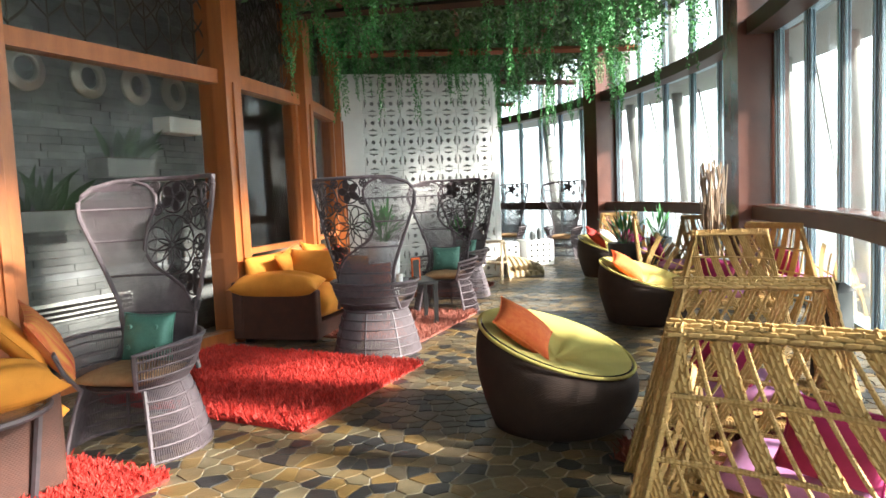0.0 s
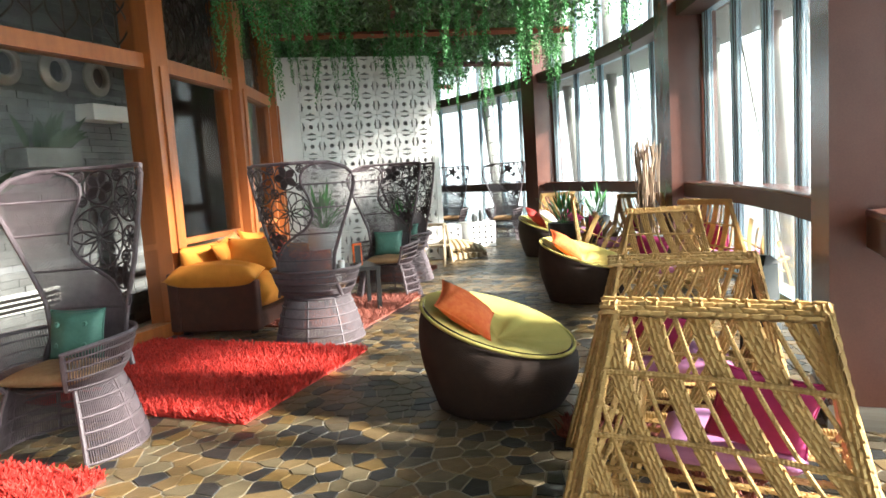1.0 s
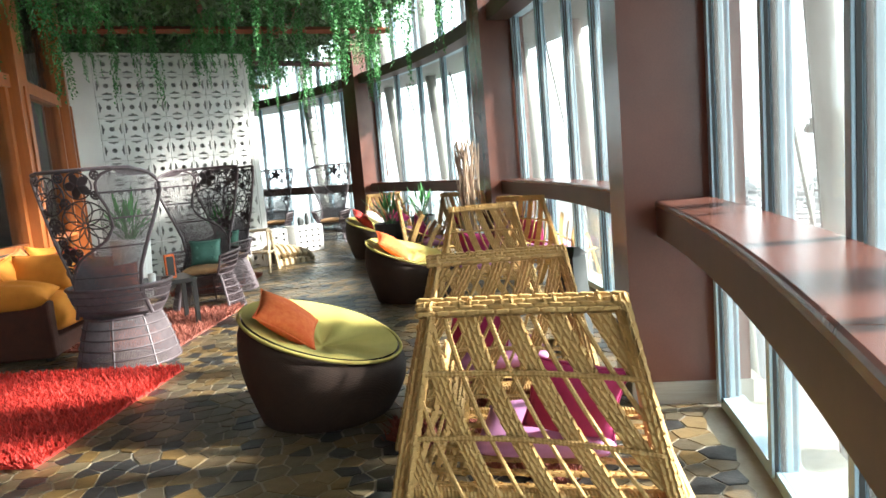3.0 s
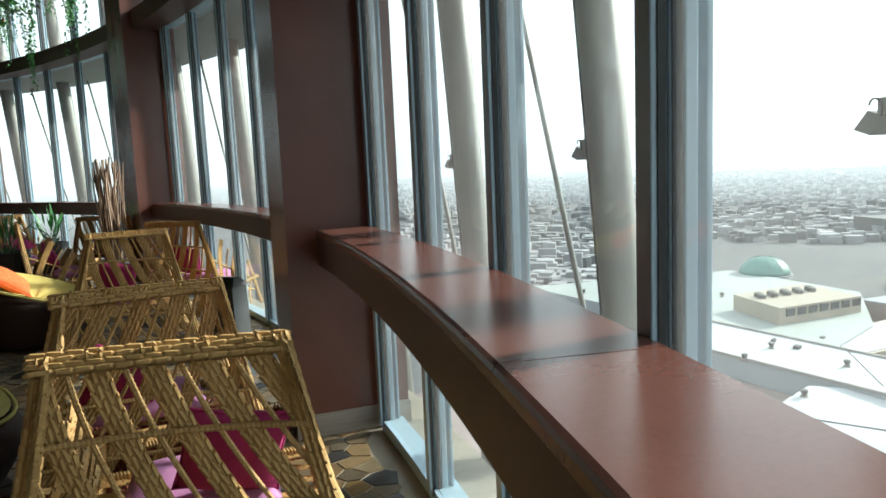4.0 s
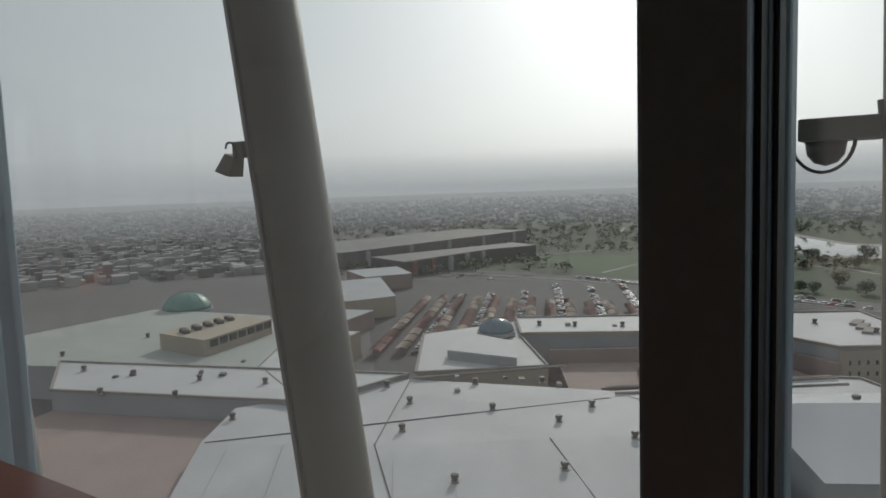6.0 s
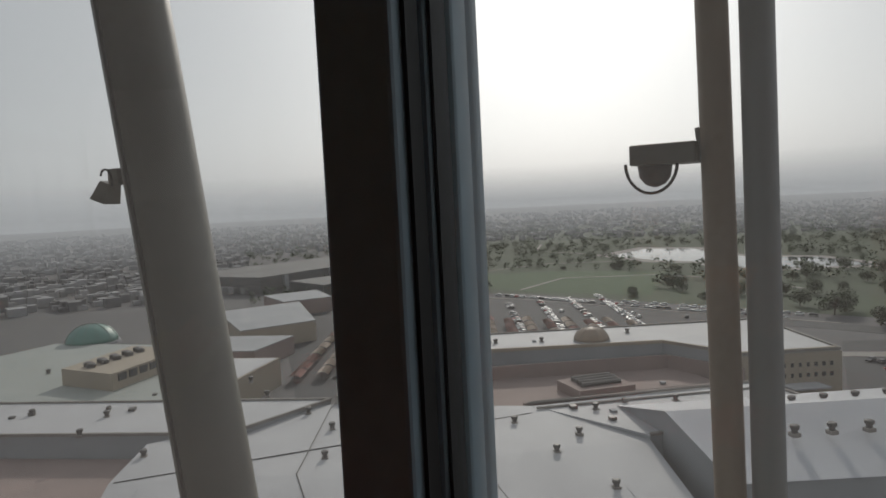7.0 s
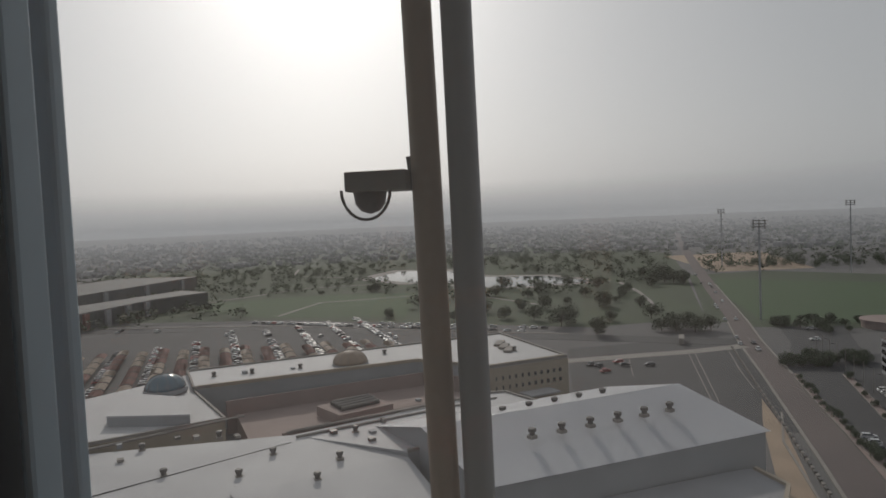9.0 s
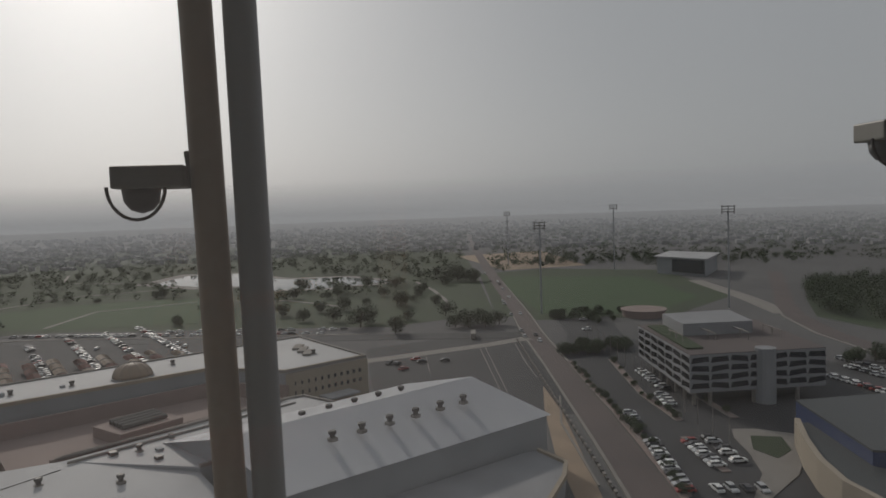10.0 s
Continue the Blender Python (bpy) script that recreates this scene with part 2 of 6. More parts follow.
def thing(name, label, category, m=None, group="", kind=""):
    ob = new(name)
    ob.empty_display_size = 0.2
    ob.matrix_world = m or Matrix()
    return tagged(ob, label, category, group, kind)


def solo(name, bm, material, label, category, kind="", smooth=False, m=None, group=""):
    ob = new(name, finish(name, bm, material, smooth))
    if m:
        ob.matrix_world = m
    return tagged(ob, label, category, group, kind)


def box(bm, x0, x1, y0, y1, z0, z1, bevel=0.0):
    r = bmesh.ops.create_cube(bm, size=1, matrix=Matrix.Translation(((x0 + x1) / 2, (y0 + y1) / 2, (z0 + z1) / 2)) @ Matrix.Diagonal((x1 - x0, y1 - y0, z1 - z0, 1)))
    if bevel:
        es = {e for v in r["verts"] for e in v.link_edges}
        bmesh.ops.bevel(bm, geom=list(es), offset=bevel, segments=2, affect="EDGES", profile=0.5)
    return bm


def tube(bm, pts, r, n=6, closed=False, flat=1.0, side=None):
    """A round (or, with flat, a flattened) tube along points."""
    pts = [Vector(p) for p in pts]
    k, rings = len(pts), []
    for i, p in enumerate(pts):
        a, b = pts[i - 1 if (i or closed) else 0], pts[(i + 1) % k if (closed or i < k - 1) else i]
        d = (b - a).normalized() if (b - a).length > 1e-9 else Vector((0, 0, 1))
        up = Vector(side) if side else (Vector((0, 0, 1)) if abs(d.z) < 0.9 else Vector((0, 1, 0)))
        u = d.cross(up).normalized()
        v = u.cross(d).normalized()
        rings.append([bm.verts.new(p + u * math.cos(2 * math.pi * j / n) * r + v * math.sin(2 * math.pi * j / n) * r * flat) for j in range(n)])
    for i in range(k if closed else k - 1):
        A, B = rings[i], rings[(i + 1) % k]
        for j in range(n):
            bm.faces.new((A[j], A[(j + 1) % n], B[(j + 1) % n], B[j]))
    if not closed and n > 2:
        bm.faces.new(rings[0][::-1]), bm.faces.new(rings[-1])
    return bm


def prism(bm, pts, z0, z1, top=None):
    lo = [bm.verts.new((x, y, z0)) for x, y in pts]
    hi = [bm.verts.new((x, y, z1)) for x, y in (top or pts)]
    k = len(pts)
    for i in range(k):
        bm.faces.new((lo[i], lo[(i + 1) % k], hi[(i + 1) % k], hi[i]))
    bm.faces.new(hi), bm.faces.new(lo[::-1])
    return bm


def lathe(bm, prof, n=24, cx=0, cy=0, cap=True):
    rings = [[bm.verts.new((cx + r * math.cos(2 * math.pi * j / n), cy + r * math.sin(2 * math.pi * j / n), z)) for j in range(n)] for r, z in prof]
    for A, B in zip(rings, rings[1:]):
        for j in range(n):
            bm.faces.new((A[j], A[(j + 1) % n], B[(j + 1) % n], B[j]))
    if cap:
        bm.faces.new(rings[0][::-1]), bm.faces.new(rings[-1])
    return bm


OX, OY, RG = -12.29, 10.253, 16.53


def P(a, r, z=0.0):
    """A place on the tower's round plan: angle in degrees, radius, height."""
    return Vector((OX + r * math.cos(radians(a)), OY + r * math.sin(radians(a)), z))


def arc(bm, r0, r1, a0, a1, z0, z1, step=1.0, round_in=0.0):
    """A solid that follows the round plan; round_in softens its inner top edge."""
    n = max(1, math.ceil(abs(a1 - a0) / step))
    sec = [(r1, z0), (r1, z1), (r0, z1), (r0, z0)]
    if round_in:
        c = round_in
        sec = [(r1, z0), (r1, z1), (r0 + c, z1), (r0 + 0.3 * c, z1 - 0.3 * c), (r0, z1 - c), (r0, z0)]
    rings = [[bm.verts.new(P(a0 + (a1 - a0) * i / n, r, z)) for r, z in sec] for i in range(n + 1)]
    k = len(sec)
    for A, B in zip(rings, rings[1:]):
        for j in range(k):
            bm.faces.new((A[j], A[(j + 1) % k], B[(j + 1) % k], B[j]))
    bm.faces.new(rings[0]), bm.faces.new(rings[-1][::-1])
    return bm


def local(a, r, z=0.0):
    """The pose at a place on the round plan, with x along the wall, y outwards."""
    return Matrix.Translation(P(a, r, z)) @ pose(0, 0, 0, 0, 0, a - 90)


def cushion(bm, w, d, h, m=Matrix(), pinch=0.35, n=14, full=2.2):
    """A stuffed pillow: full in the middle, thin along its seam, with slack dents."""
    top, bot = {}, {}
    full = 4.0 if pinch < 0.15 else full
    for i in range(n + 1):
        for j in range(n + 1):
            u, v = 2 * i / n - 1, 2 * j / n - 1
            f = (max(0, 1 - abs(u) ** full) * max(0, 1 - abs(v) ** full)) ** 0.5
            s = 1 - pinch * 0.30 * (1 - u * u) * abs(v) ** 3
            t = 1 - pinch * 0.30 * (1 - v * v) * abs(u) ** 3
            x, y = u * w / 2 * t, v * d / 2 * s
            dent = 1 + 0.10 * math.sin(5.1 * u + 2.3 * v + 9 * w) * math.sin(3.7 * v - 1.9 * u + 7 * d)
            top[i, j] = bm.verts.new(m @ Vector((x, y, h / 2 * f * dent)))
            edge = i in (0, n) or j in (0, n)
            bot[i, j] = top[i, j] if edge else bm.verts.new(m @ Vector((x, y, -h / 2 * f)))
    for i in range(n):
        for j in range(n):
            bm.faces.new((top[i, j], top[i + 1, j], top[i + 1, j + 1], top[i, j + 1]))
            q = (bot[i, j], bot[i, j + 1], bot[i + 1, j + 1], bot[i + 1, j])
            if len(set(q)) == 4:
                try:
                    bm.faces.new(q)
                except ValueError:
                    pass
    return bm


def blade(bm, p, d, up, l, w, droop=0.5, n=5):
    """A broad leaf that arches over and folds along its midrib."""
    s = d.cross(up).normalized()
    rows, at, dr = [], Vector(p), Vector(d)
    for i in range(n + 1):
        t = i / n
        h = w / 2 * math.sin(math.pi * (0.08 + 0.92 * t) ** 0.8) * (1 - 0.25 * t)
        nn = s.cross(dr).normalized()
        rows.append([bm.verts.new(at - s * h + nn * h * 0.35), bm.verts.new(at), bm.verts.new(at + s * h + nn * h * 0.35)])
        dr = (dr + Vector((0, 0, -droop / n))).normalized()
        at = at + dr * l / n
    for a, b in zip(rows, rows[1:]):
        bm.faces.new((a[0], a[1], b[1], b[0])), bm.faces.new((a[1], a[2], b[2], b[1]))


def leaf(bm, p, d, up, l, w):
    """One folded leaf from p along d."""
    s = d.cross(up).normalized() * w / 2
    a, b, c, e = bm.verts.new(p), bm.verts.new(p + d * l * 0.5 + s), bm.verts.new(p + d * l), bm.verts.new(p + d * l * 0.5 - s)
    bm.faces.new((a, b, c, e))


def rnd(a, b):
    return random.uniform(a, b)


# ---- tower room: floor, columns, windows, ledges ----
fl = thing("floor", "crazy-paved stone floor in ochre and dark slate pieces with pale joints", "floor", kind="structure")
part("grout_bed", arc(bmesh.new(), 5.0, 16.9, -62, 62, -0.30, -0.006, 2.0), GROUT, fl)

COLS = [-46.7, -26.1, -5.9, 14.9, 35.6]
BAYS = [(-44.6, -26.35, [-41.33, -38.33, -35.21, -32.31, -29.3]),
        (-24.1, -6.1, [-22.3, -19.1, -15.9, -12.7, -9.35]),
        (-3.9, 14.7, [0.75, 4.35, 7.95, 11.45]),
        (16.9, 35.4, [20.0, 23.2, 26.3, 29.4, 32.5])]
TOP, LZ = 5.0, 1.118
for i, a in enumerate(COLS):
    col = thing("column_%d" % (i + 1), "red-brown panelled pier with a steel skirting", "column", kind="structure")
    part("cladding", arc(bmesh.new(), 16.11, 16.72, a, a + 2.0, 0.125, TOP, 1.0), LAMINATE, col)
    part("skirting", arc(bmesh.new(), 16.10, 16.73, a - 0.03, a + 2.03, 0, 0.125, 1.0), STEEL, col, "brushed steel skirting")


def mullion(parent, a, z0, z1):
    bm = bmesh.new()
    for w, r0, r1 in ((0.025, 0.0, 0.03), (0.029, 0.03, 0.055), (0.034, 0.055, 0.078), (0.028, 0.096, 0.108)):
        box(bm, -w, w, r0, r1, z0, z1, 0.003)
    ob = part("mullion", bm, ALU, parent)
    ob.matrix_world = local(a, RG)
    g = bmesh.new()
    for sx in (-1, 1):
        box(g, min(sx * 0.0295, sx * 0.032), max(sx * 0.0295, sx * 0.032), 0.034, 0.052, z0 + 0.002, z1 - 0.002)
        box(g, min(sx * 0.0255, sx * 0.028), max(sx * 0.0255, sx * 0.028), 0.012, 0.026, z0 + 0.002, z1 - 0.002)
    k = part("gasket", g, GASKET, ob)
    k.matrix_parent_inverse = Matrix()


for i, (a0, a1, ms) in enumerate(BAYS):
    win = thing("window_%d" % (i + 1), "tall curved window of aluminium mullions and clear panes", "window", kind="structure")
    edges = [a0] + ms + [a1]
    for a in edges:
        mullion(win, a, 0.03, TOP)
    for p, q in zip(edges, edges[1:]):
        for z0, z1 in ((0.06, 3.24), (3.40, TOP)):
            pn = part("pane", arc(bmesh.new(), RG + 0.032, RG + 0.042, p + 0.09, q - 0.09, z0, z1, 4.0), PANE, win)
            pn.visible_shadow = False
    part("bottom_rail", arc(bmesh.new(), RG + 0.015, RG + 0.13, a0, a1, 0.0, 0.06), ALU, win)
    part("top_rail", arc(bmesh.new(), RG + 0.02, RG + 0.16, a0, a1, 3.24, 3.40), ALU, win)
    # ledges
    led = thing("window_ledge", "red-brown laminate ledge along the window with a dark fascia", "ledge", kind="structure")
    n = 6
    for k in range(n):
        p, q = a0 + (a1 - a0) * k / n, a0 + (a1 - a0) * (k + 1) / n
        part("ledge_panel", arc(bmesh.new(), 16.25, RG - 0.003, p + 0.006, q - 0.006, LZ - 0.03, LZ, 0.5, 0.012), LAMINATE, led)
    part("fascia", arc(bmesh.new(), 16.265, RG - 0.012, a0 - 0.2, a1 + 0.2, LZ - 0.19, LZ - 0.032, 0.5), FASCIA, led)
    rail = thing("window_rail", "dark brown curved rail high across the window", "rail", kind="structure")
    part("board", arc(bmesh.new(), 16.22, RG - 0.004, a0 - 0.2, a1 + 0.2, 3.22, 3.42, 0.5), FASCIA, rail)

# outer slab over the windows, above and below the room
solo("ceiling", arc(bmesh.new(), 4.5, 17.6, -62, 62, TOP, TOP + 0.25, 2.0), CEIL, "dark flat ceiling", "ceiling", "structure")
solo("outer_soffit", arc(bmesh.new(), 16.85, 18.2, -62, 62, 3.30, 3.42, 2.0), BRACE, "pale slab edge outside the glass", "soffit", "structure")
# the rest of the tower, closed behind the camera
# unseen end wall, made cream to bounce light back onto the mullions
solo("wall_end_south", arc(bmesh.new(), 4.5, 16.8, -62.4, -62, 0, TOP, 1.0), CREAM, "unseen end wall, cream to bounce light into the room", "wall", "structure")
solo("wall_end_north", arc(bmesh.new(), 4.5, 16.8, 62, 62.4, 0, TOP, 1.0), DARKWOOD, "dark plain end wall", "wall", "structure")
solo("wall_outer_south", arc(bmesh.new(), 16.5, 16.8, -62, -46.7, 0, TOP, 1.0), LAMINATE, "red-brown wall beside the window", "wall", "structure")
solo("wall_outer_north", arc(bmesh.new(), 16.5, 16.8, 37.6, 62, 0, TOP, 1.0), LAMINATE, "red-brown wall beside the window", "wall", "structure")
solo("wall_core", arc(bmesh.new(), 4.5, 5.0, -62, 62, 0, TOP, 1.0), DARKWOOD, "dark inner core wall", "wall", "structure")

# ---- inner glazed partition ----
RP = 10.6
POSTS = [-41, -31.0, -18.0, -8.2, 2.8, 13.8]
scr = thing("partition", "orange wood partition with dark glass panes", "partition", kind="structure")
for a in POSTS:
    b = bmesh.new()
    box(b, -0.13, 0.13, -0.16, 0.16, 0, TOP, 0.006)
    box(b, -0.035, 0.035, 0.162, 0.185, 0.1, 2.62, 0.004)
    part("post", b, WOOD, scr).matrix_world = local(a, RP)
for p, q in zip(POSTS, POSTS[1:]):
    for z0, z1, d in ((0.0, 0.13, 0.09), (0.86, 0.92, 0.05), (2.60, 2.74, 0.08), (3.95, 4.1, 0.08)):
        if z0 == 0.86 and p < -20:
            continue
        part("rail", arc(bmesh.new(), RP - d, RP + d, p + 0.7, q - 0.7, z0, z1, 20), WOOD, scr)
    for z0, z1 in ((0.13, 0.86), (0.92, 2.60), (2.74, 3.95)):
        pn = part("pane", arc(bmesh.new(), RP - 0.006, RP + 0.006, p + 0.7, q - 0.7, z0, z1, 20), DARKPANE, scr)
        pn.visible_shadow = False
    # slim inner stiles beside the post
    if p > -20:
        part("stile", arc(bmesh.new(), RP - 0.05, RP + 0.05, q - 1.15, q - 0.72, 0.13, 2.6, 20), WOOD, scr)
    # leaf-shaped fret above the transom
    f = bmesh.new()
    for k in range(7):
        c = p + 1.5 + (q - p - 3) * k / 6
        for sgn in (-1, 1):
            for h in range(4):
                z = 2.80 + 0.27 * h + 0.1 * (k % 2)
                pts = [P(c + sgn * 0.9 * math.sin(math.pi * t / 8), RP - 0.07, z + 0.42 * t / 8) for t in range(9)]
                tube(f, pts, 0.011, 4)
        tube(f, [P(c, RP - 0.07, 2.76), P(c, RP - 0.07, 3.94)], 0.008, 4)
    part("leaf_fret", f, DARKWOOD, scr, "dark cut-out leaf screen")

inner = thing("inner_ceiling", "dark slatted ceiling behind the partition", "ceiling", kind="structure")
part("boards", arc(bmesh.new(), 5.0, RP - 0.1, -45, 30, 4.1, 4.2, 3), CEIL, inner)
sl = bmesh.new()
for k in range(24):
    arc(sl, 5.4 + 0.2 * k, 5.5 + 0.2 * k, -45, 30, 4.02, 4.1, 6)
part("slat", sl, DARKWOOD, inner, kind="stuff")

# grey stone wall behind the first pane
WA0, WA1, RW = -41.0, -14.0, 9.88
sw = thing("stone_wall", "grey split-stone wall with round vents and planters", "wall", kind="structure")
part("backing", arc(bmesh.new(), RW - 0.3, RW - 0.02, WA0, WA1, 0, 4.05, 2), GREYSTONE, sw)
part("stone_return", arc(bmesh.new(), 5.2, RW - 0.02, WA1, WA1 + 1.2, 0, 4.05, 2), DARKWOOD, sw)
vent = thing("wall_vent", "white slatted air vent low in the stone wall", "vent", local(-24.8, RW + 0.03, 0.46))
part("frame", box(bmesh.new(), -0.52, 0.52, -0.03, 0.012, -0.02, 0.15, 0.004), WHITE, vent)
for k in range(3):
    part("slat", box(bmesh.new(), -0.49, 0.49, 0.012, 0.03, 0.0 + 0.047 * k, 0.028 + 0.047 * k, 0.003), BLACK, vent)
for a in (-31.0, -26.92, -23.42, -20.2, -17.1):
    d = thing("round_duct", "round steel air outlet set in the stone wall", "vent", local(a, RW + 0.015, 2.61), "air outlets")
    b = bmesh.new()
    lathe(b, [(0.185, 0.0), (0.188, 0.018), (0.178, 0.03), (0.135, 0.034), (0.125, 0.05), (0.105, 0.055), (0.098, 0.03), (0.096, 0.004)], 36, cap=False)
    b.transform(pose(0, 0, 0, -90))
    part("ring", b, STEEL, d, smooth=True)
    b = bmesh.new()
    tube(b, [(0.012, -0.05, 0.012), (0, 0.006, 0)], 0.098, 20)
    part("opening", b, BLACK, d, "dark opening")
for a, z in ((-27.0, 1.24), (-22.2, 1.70)):
    pl = thing("wall_planter", "stone trough on the wall with broad dark leaves", "planter", local(a, RW + 0.12, z), "wall planters")
    part("trough", box(bmesh.new(), -0.29, 0.29, -0.11, 0.15, 0, 0.17, 0.008), TROUGH, pl)
    part("soil", box(bmesh.new(), -0.26, 0.26, -0.08, 0.12, 0.165, 0.178), BARK, pl)
    b = bmesh.new()
    for k in range(13):
        sx = rnd(-0.24, 0.24)
        d = Vector((sx * 2.2 + rnd(-0.35, 0.35), rnd(-0.1, 0.45), rnd(0.7, 1.2))).normalized()
        blade(b, (sx, rnd(-0.03, 0.06), 0.17), d, Vector((0, 1, 0.2)), rnd(0.26, 0.48), rnd(0.07, 0.12), rnd(0.3, 1.2))
    part("leaves", b, DEEPLEAF, pl, "broad dark green leaves", True)
lamp = solo("wall_box_lamp", box(bmesh.new(), -0.25, 0.25, -0.1, 0.12, 0, 0.16, 0.008), WHITE, "pale box light on the stone wall", "wall light", m=local(-17.6, RW + 0.1, 2.16))

# ---- white fretted screen wall ----
S0, S1 = Vector((-1.22, 10.90, 0)), Vector((0.95, 11.37, 0))
SW = (S1 - S0).length
ang = math.degrees(math.atan2(S1.y - S0.y, S1.x - S0.x))
SM = Matrix.Translation(S0) @ pose(0, 0, 0, 0, 0, ang)
sc = thing("screen_wall", "white screen wall of pierced square tiles", "screen", SM, kind="structure")
TS = 0.305
b = bmesh.new()
box(b, -0.55, -0.003, 0.0, 0.12, 0, 3.36, 0.004), box(b, 7 * TS + 0.003, 7 * TS + 0.09, 0.0, 0.12, 0, 3.36, 0.004)
box(b, -0.003, 7 * TS + 0.003, 0, 0.12, 11 * TS, 3.36)
part("border", b, WHITE, sc, "plain white border")
# grey backing board, the shade behind the tile holes put into its colour
part("backing", box(bmesh.new(), 0, 7 * TS, 0.105, 0.12, 0, 11 * TS), mat("grey recess-shade board", (0.30, 0.30, 0.29), (0.26, 0.26, 0.25), 0.8), sc)


def fret_tile():
    """A square plate pierced by a round hole and four bracket-shaped slots."""
    bm, h = bmesh.new(), TS / 2 - 0.002
    loops = [[(-h, -h), (h, -h), (h, h), (-h, h)]]
    loops.append([(0.034 * math.cos(t * math.pi / 8), 0.034 * math.sin(t * math.pi / 8)) for t in range(16)])
    slot = [(-0.062, 0.128), (0.062, 0.128), (0.07, 0.118), (0.05, 0.108), (0.022, 0.104), (0.0, 0.086), (-0.022, 0.104), (-0.05, 0.108), (-0.07, 0.118)]
    for k in range(4):
        c, s_ = math.cos(k * math.pi / 2), math.sin(k * math.pi / 2)
        loops.append([(x * c - y * s_, x * s_ + y * c) for x, y in slot])
    es = []
    for lp in loops:
        vs = [bm.verts.new((x, 0, z)) for x, z in lp]
        es += [bm.edges.new((vs[i], vs[(i + 1) % len(vs)])) for i in range(len(vs))]
    bmesh.ops.triangle_fill(bm, edges=es, use_beauty=True, use_dissolve=False)
    r = bmesh.ops.extrude_face_region(bm, geom=bm.faces[:])
    bmesh.ops.translate(bm, vec=(0, 0.05, 0), verts=[v for v in r["geom"] if isinstance(v, bmesh.types.BMVert)])
    return finish("tile", bm, WHITE)


tile = fret_tile()
for i in range(7):
    for j in range(11):
        o = new("tile", tile)
        o.parent, o.location = sc, ((i + 0.5) * TS, 0.0, (j + 0.5) * TS)


# ---- outside: steel mesh round the tower ----
G = -65.0


def brace(a_top, z_top, a_bot, z_bot, r, material, label, rad=17.73):
    t0, t1 = P(a_top, rad, z_top), P(a_bot, rad, z_bot)
    d = (t1 - t0).normalized()
    th = thing("steel_brace", label, "brace", group="steel mesh round the tower")
    part("tube", tube(bmesh.new(), [t0 - d * 5, t0, t1, t1 + d * 5], r, 20), material, th, smooth=True)
    inw = (Vector((OX, OY, t0.z)) - t0).normalized() * r * 0.97
    sid = d.cross(inw).normalized() * r * 0.25
    if r > 0.1:
        part("weld_strip", tube(bmesh.new(), [t0 - d * 5 + inw + sid, t1 + d * 5 + inw + sid], 0.008, 5), VENT, th)
    for s_ in (-3.2, 2.1):
        part("collar", tube(bmesh.new(), [t0 + d * s_, t0 + d * (s_ + 0.07)], r * 1.06, 20), material, th)
    return th, t0, d


BR = "pale round steel tube leaning outside the glass"
for k in range(-3, 12):
    a = -33.75 + 5.75 * k
    if k == -1 or (k <= -2 and a < -60):
        continue
    brace(a + 0.52, 1.95, a - 0.16, 0.38, 0.112, BRACE, BR)
    if k >= 1:
        brace(a + 3.86, 2.08, a + 2.12, 0.55, 0.018, BRACE, "thin steel rod crossing behind the tubes", 17.9)
brace(-38.52, 1.80, -38.575, 0.78, 0.0315, BRACE_R, "slim steel tube outside the glass, coloured with a brown reflection", 17.695)
brace(-38.785, 1.80, -38.815, 0.78, 0.0325, BRACE_G, "slim grey steel tube outside the glass", 17.695)


def lamp_head(a, z, r, flip):
    """A floodlight on a bracket: a box, a half dome below and a cable loop."""
    th = thing("floodlight", "small grey floodlight on a bracket with a cable loop", "floodlight", local(a, r, z), "floodlights on the steel mesh")
    s_ = flip
    part("housing", box(bmesh.new(), min(0, s_ * 0.13), max(0, s_ * 0.13), -0.05, 0.05, -0.02, 0.022, 0.004), BRACE, th)
    b = bmesh.new()
    lathe(b, [(0.002, -0.066), (0.02, -0.06), (0.032, -0.045), (0.036, -0.02)], 16, s_ * 0.088, 0)
    part("dome", b, SLATE_POT, th, smooth=True)
    part("bracket", tube(bmesh.new(), [(-s_ * 0.005, 0, -0.02), (s_ * 0.002, 0, 0.05)], 0.006, 6), BRACE, th)
    part("cable", tube(bmesh.new(), [(s_ * (0.090 + 0.052 * math.cos(math.pi * t / 14)), -0.03, -0.016 - 0.062 * math.sin(math.pi * t / 14)) for t in range(15)], 0.0035, 6), GASKET, th)
    return th


lamp_head(-38.43, 1.474, 17.69, -1)


def spot_head(a, z, r):
    """A small tapered spotlight hung at a tube's side, its cable looped over it."""
    th = thing("spotlight", "small grey tapered spotlight clamped to a steel tube", "spotlight", local(a, r, z), "spotlights on the steel mesh")
    b = bmesh.new()
    prism(b, [(-0.032, -0.03), (0.03, -0.03), (0.03, 0.03), (-0.032, 0.03)], -0.05, 0.012, [(-0.014, -0.018), (0.03, -0.022), (0.03, 0.022), (-0.014, 0.018)])
    b.transform(pose(-0.03, 0, 0, 0, 18, 0))
    part("housing", b, BRACE, th)
    part("clamp", box(bmesh.new(), -0.012, 0.03, -0.014, 0.014, 0.0, 0.05, 0.003), BRACE, th)
    part("cable", tube(bmesh.new(), [(-0.015 - 0.022 * math.cos(math.pi * t / 12), -0.015, 0.03 + 0.026 * math.sin(math.pi * t / 12) - 0.004 * t / 3) for t in range(15)], 0.0035, 6), GASKET, th)


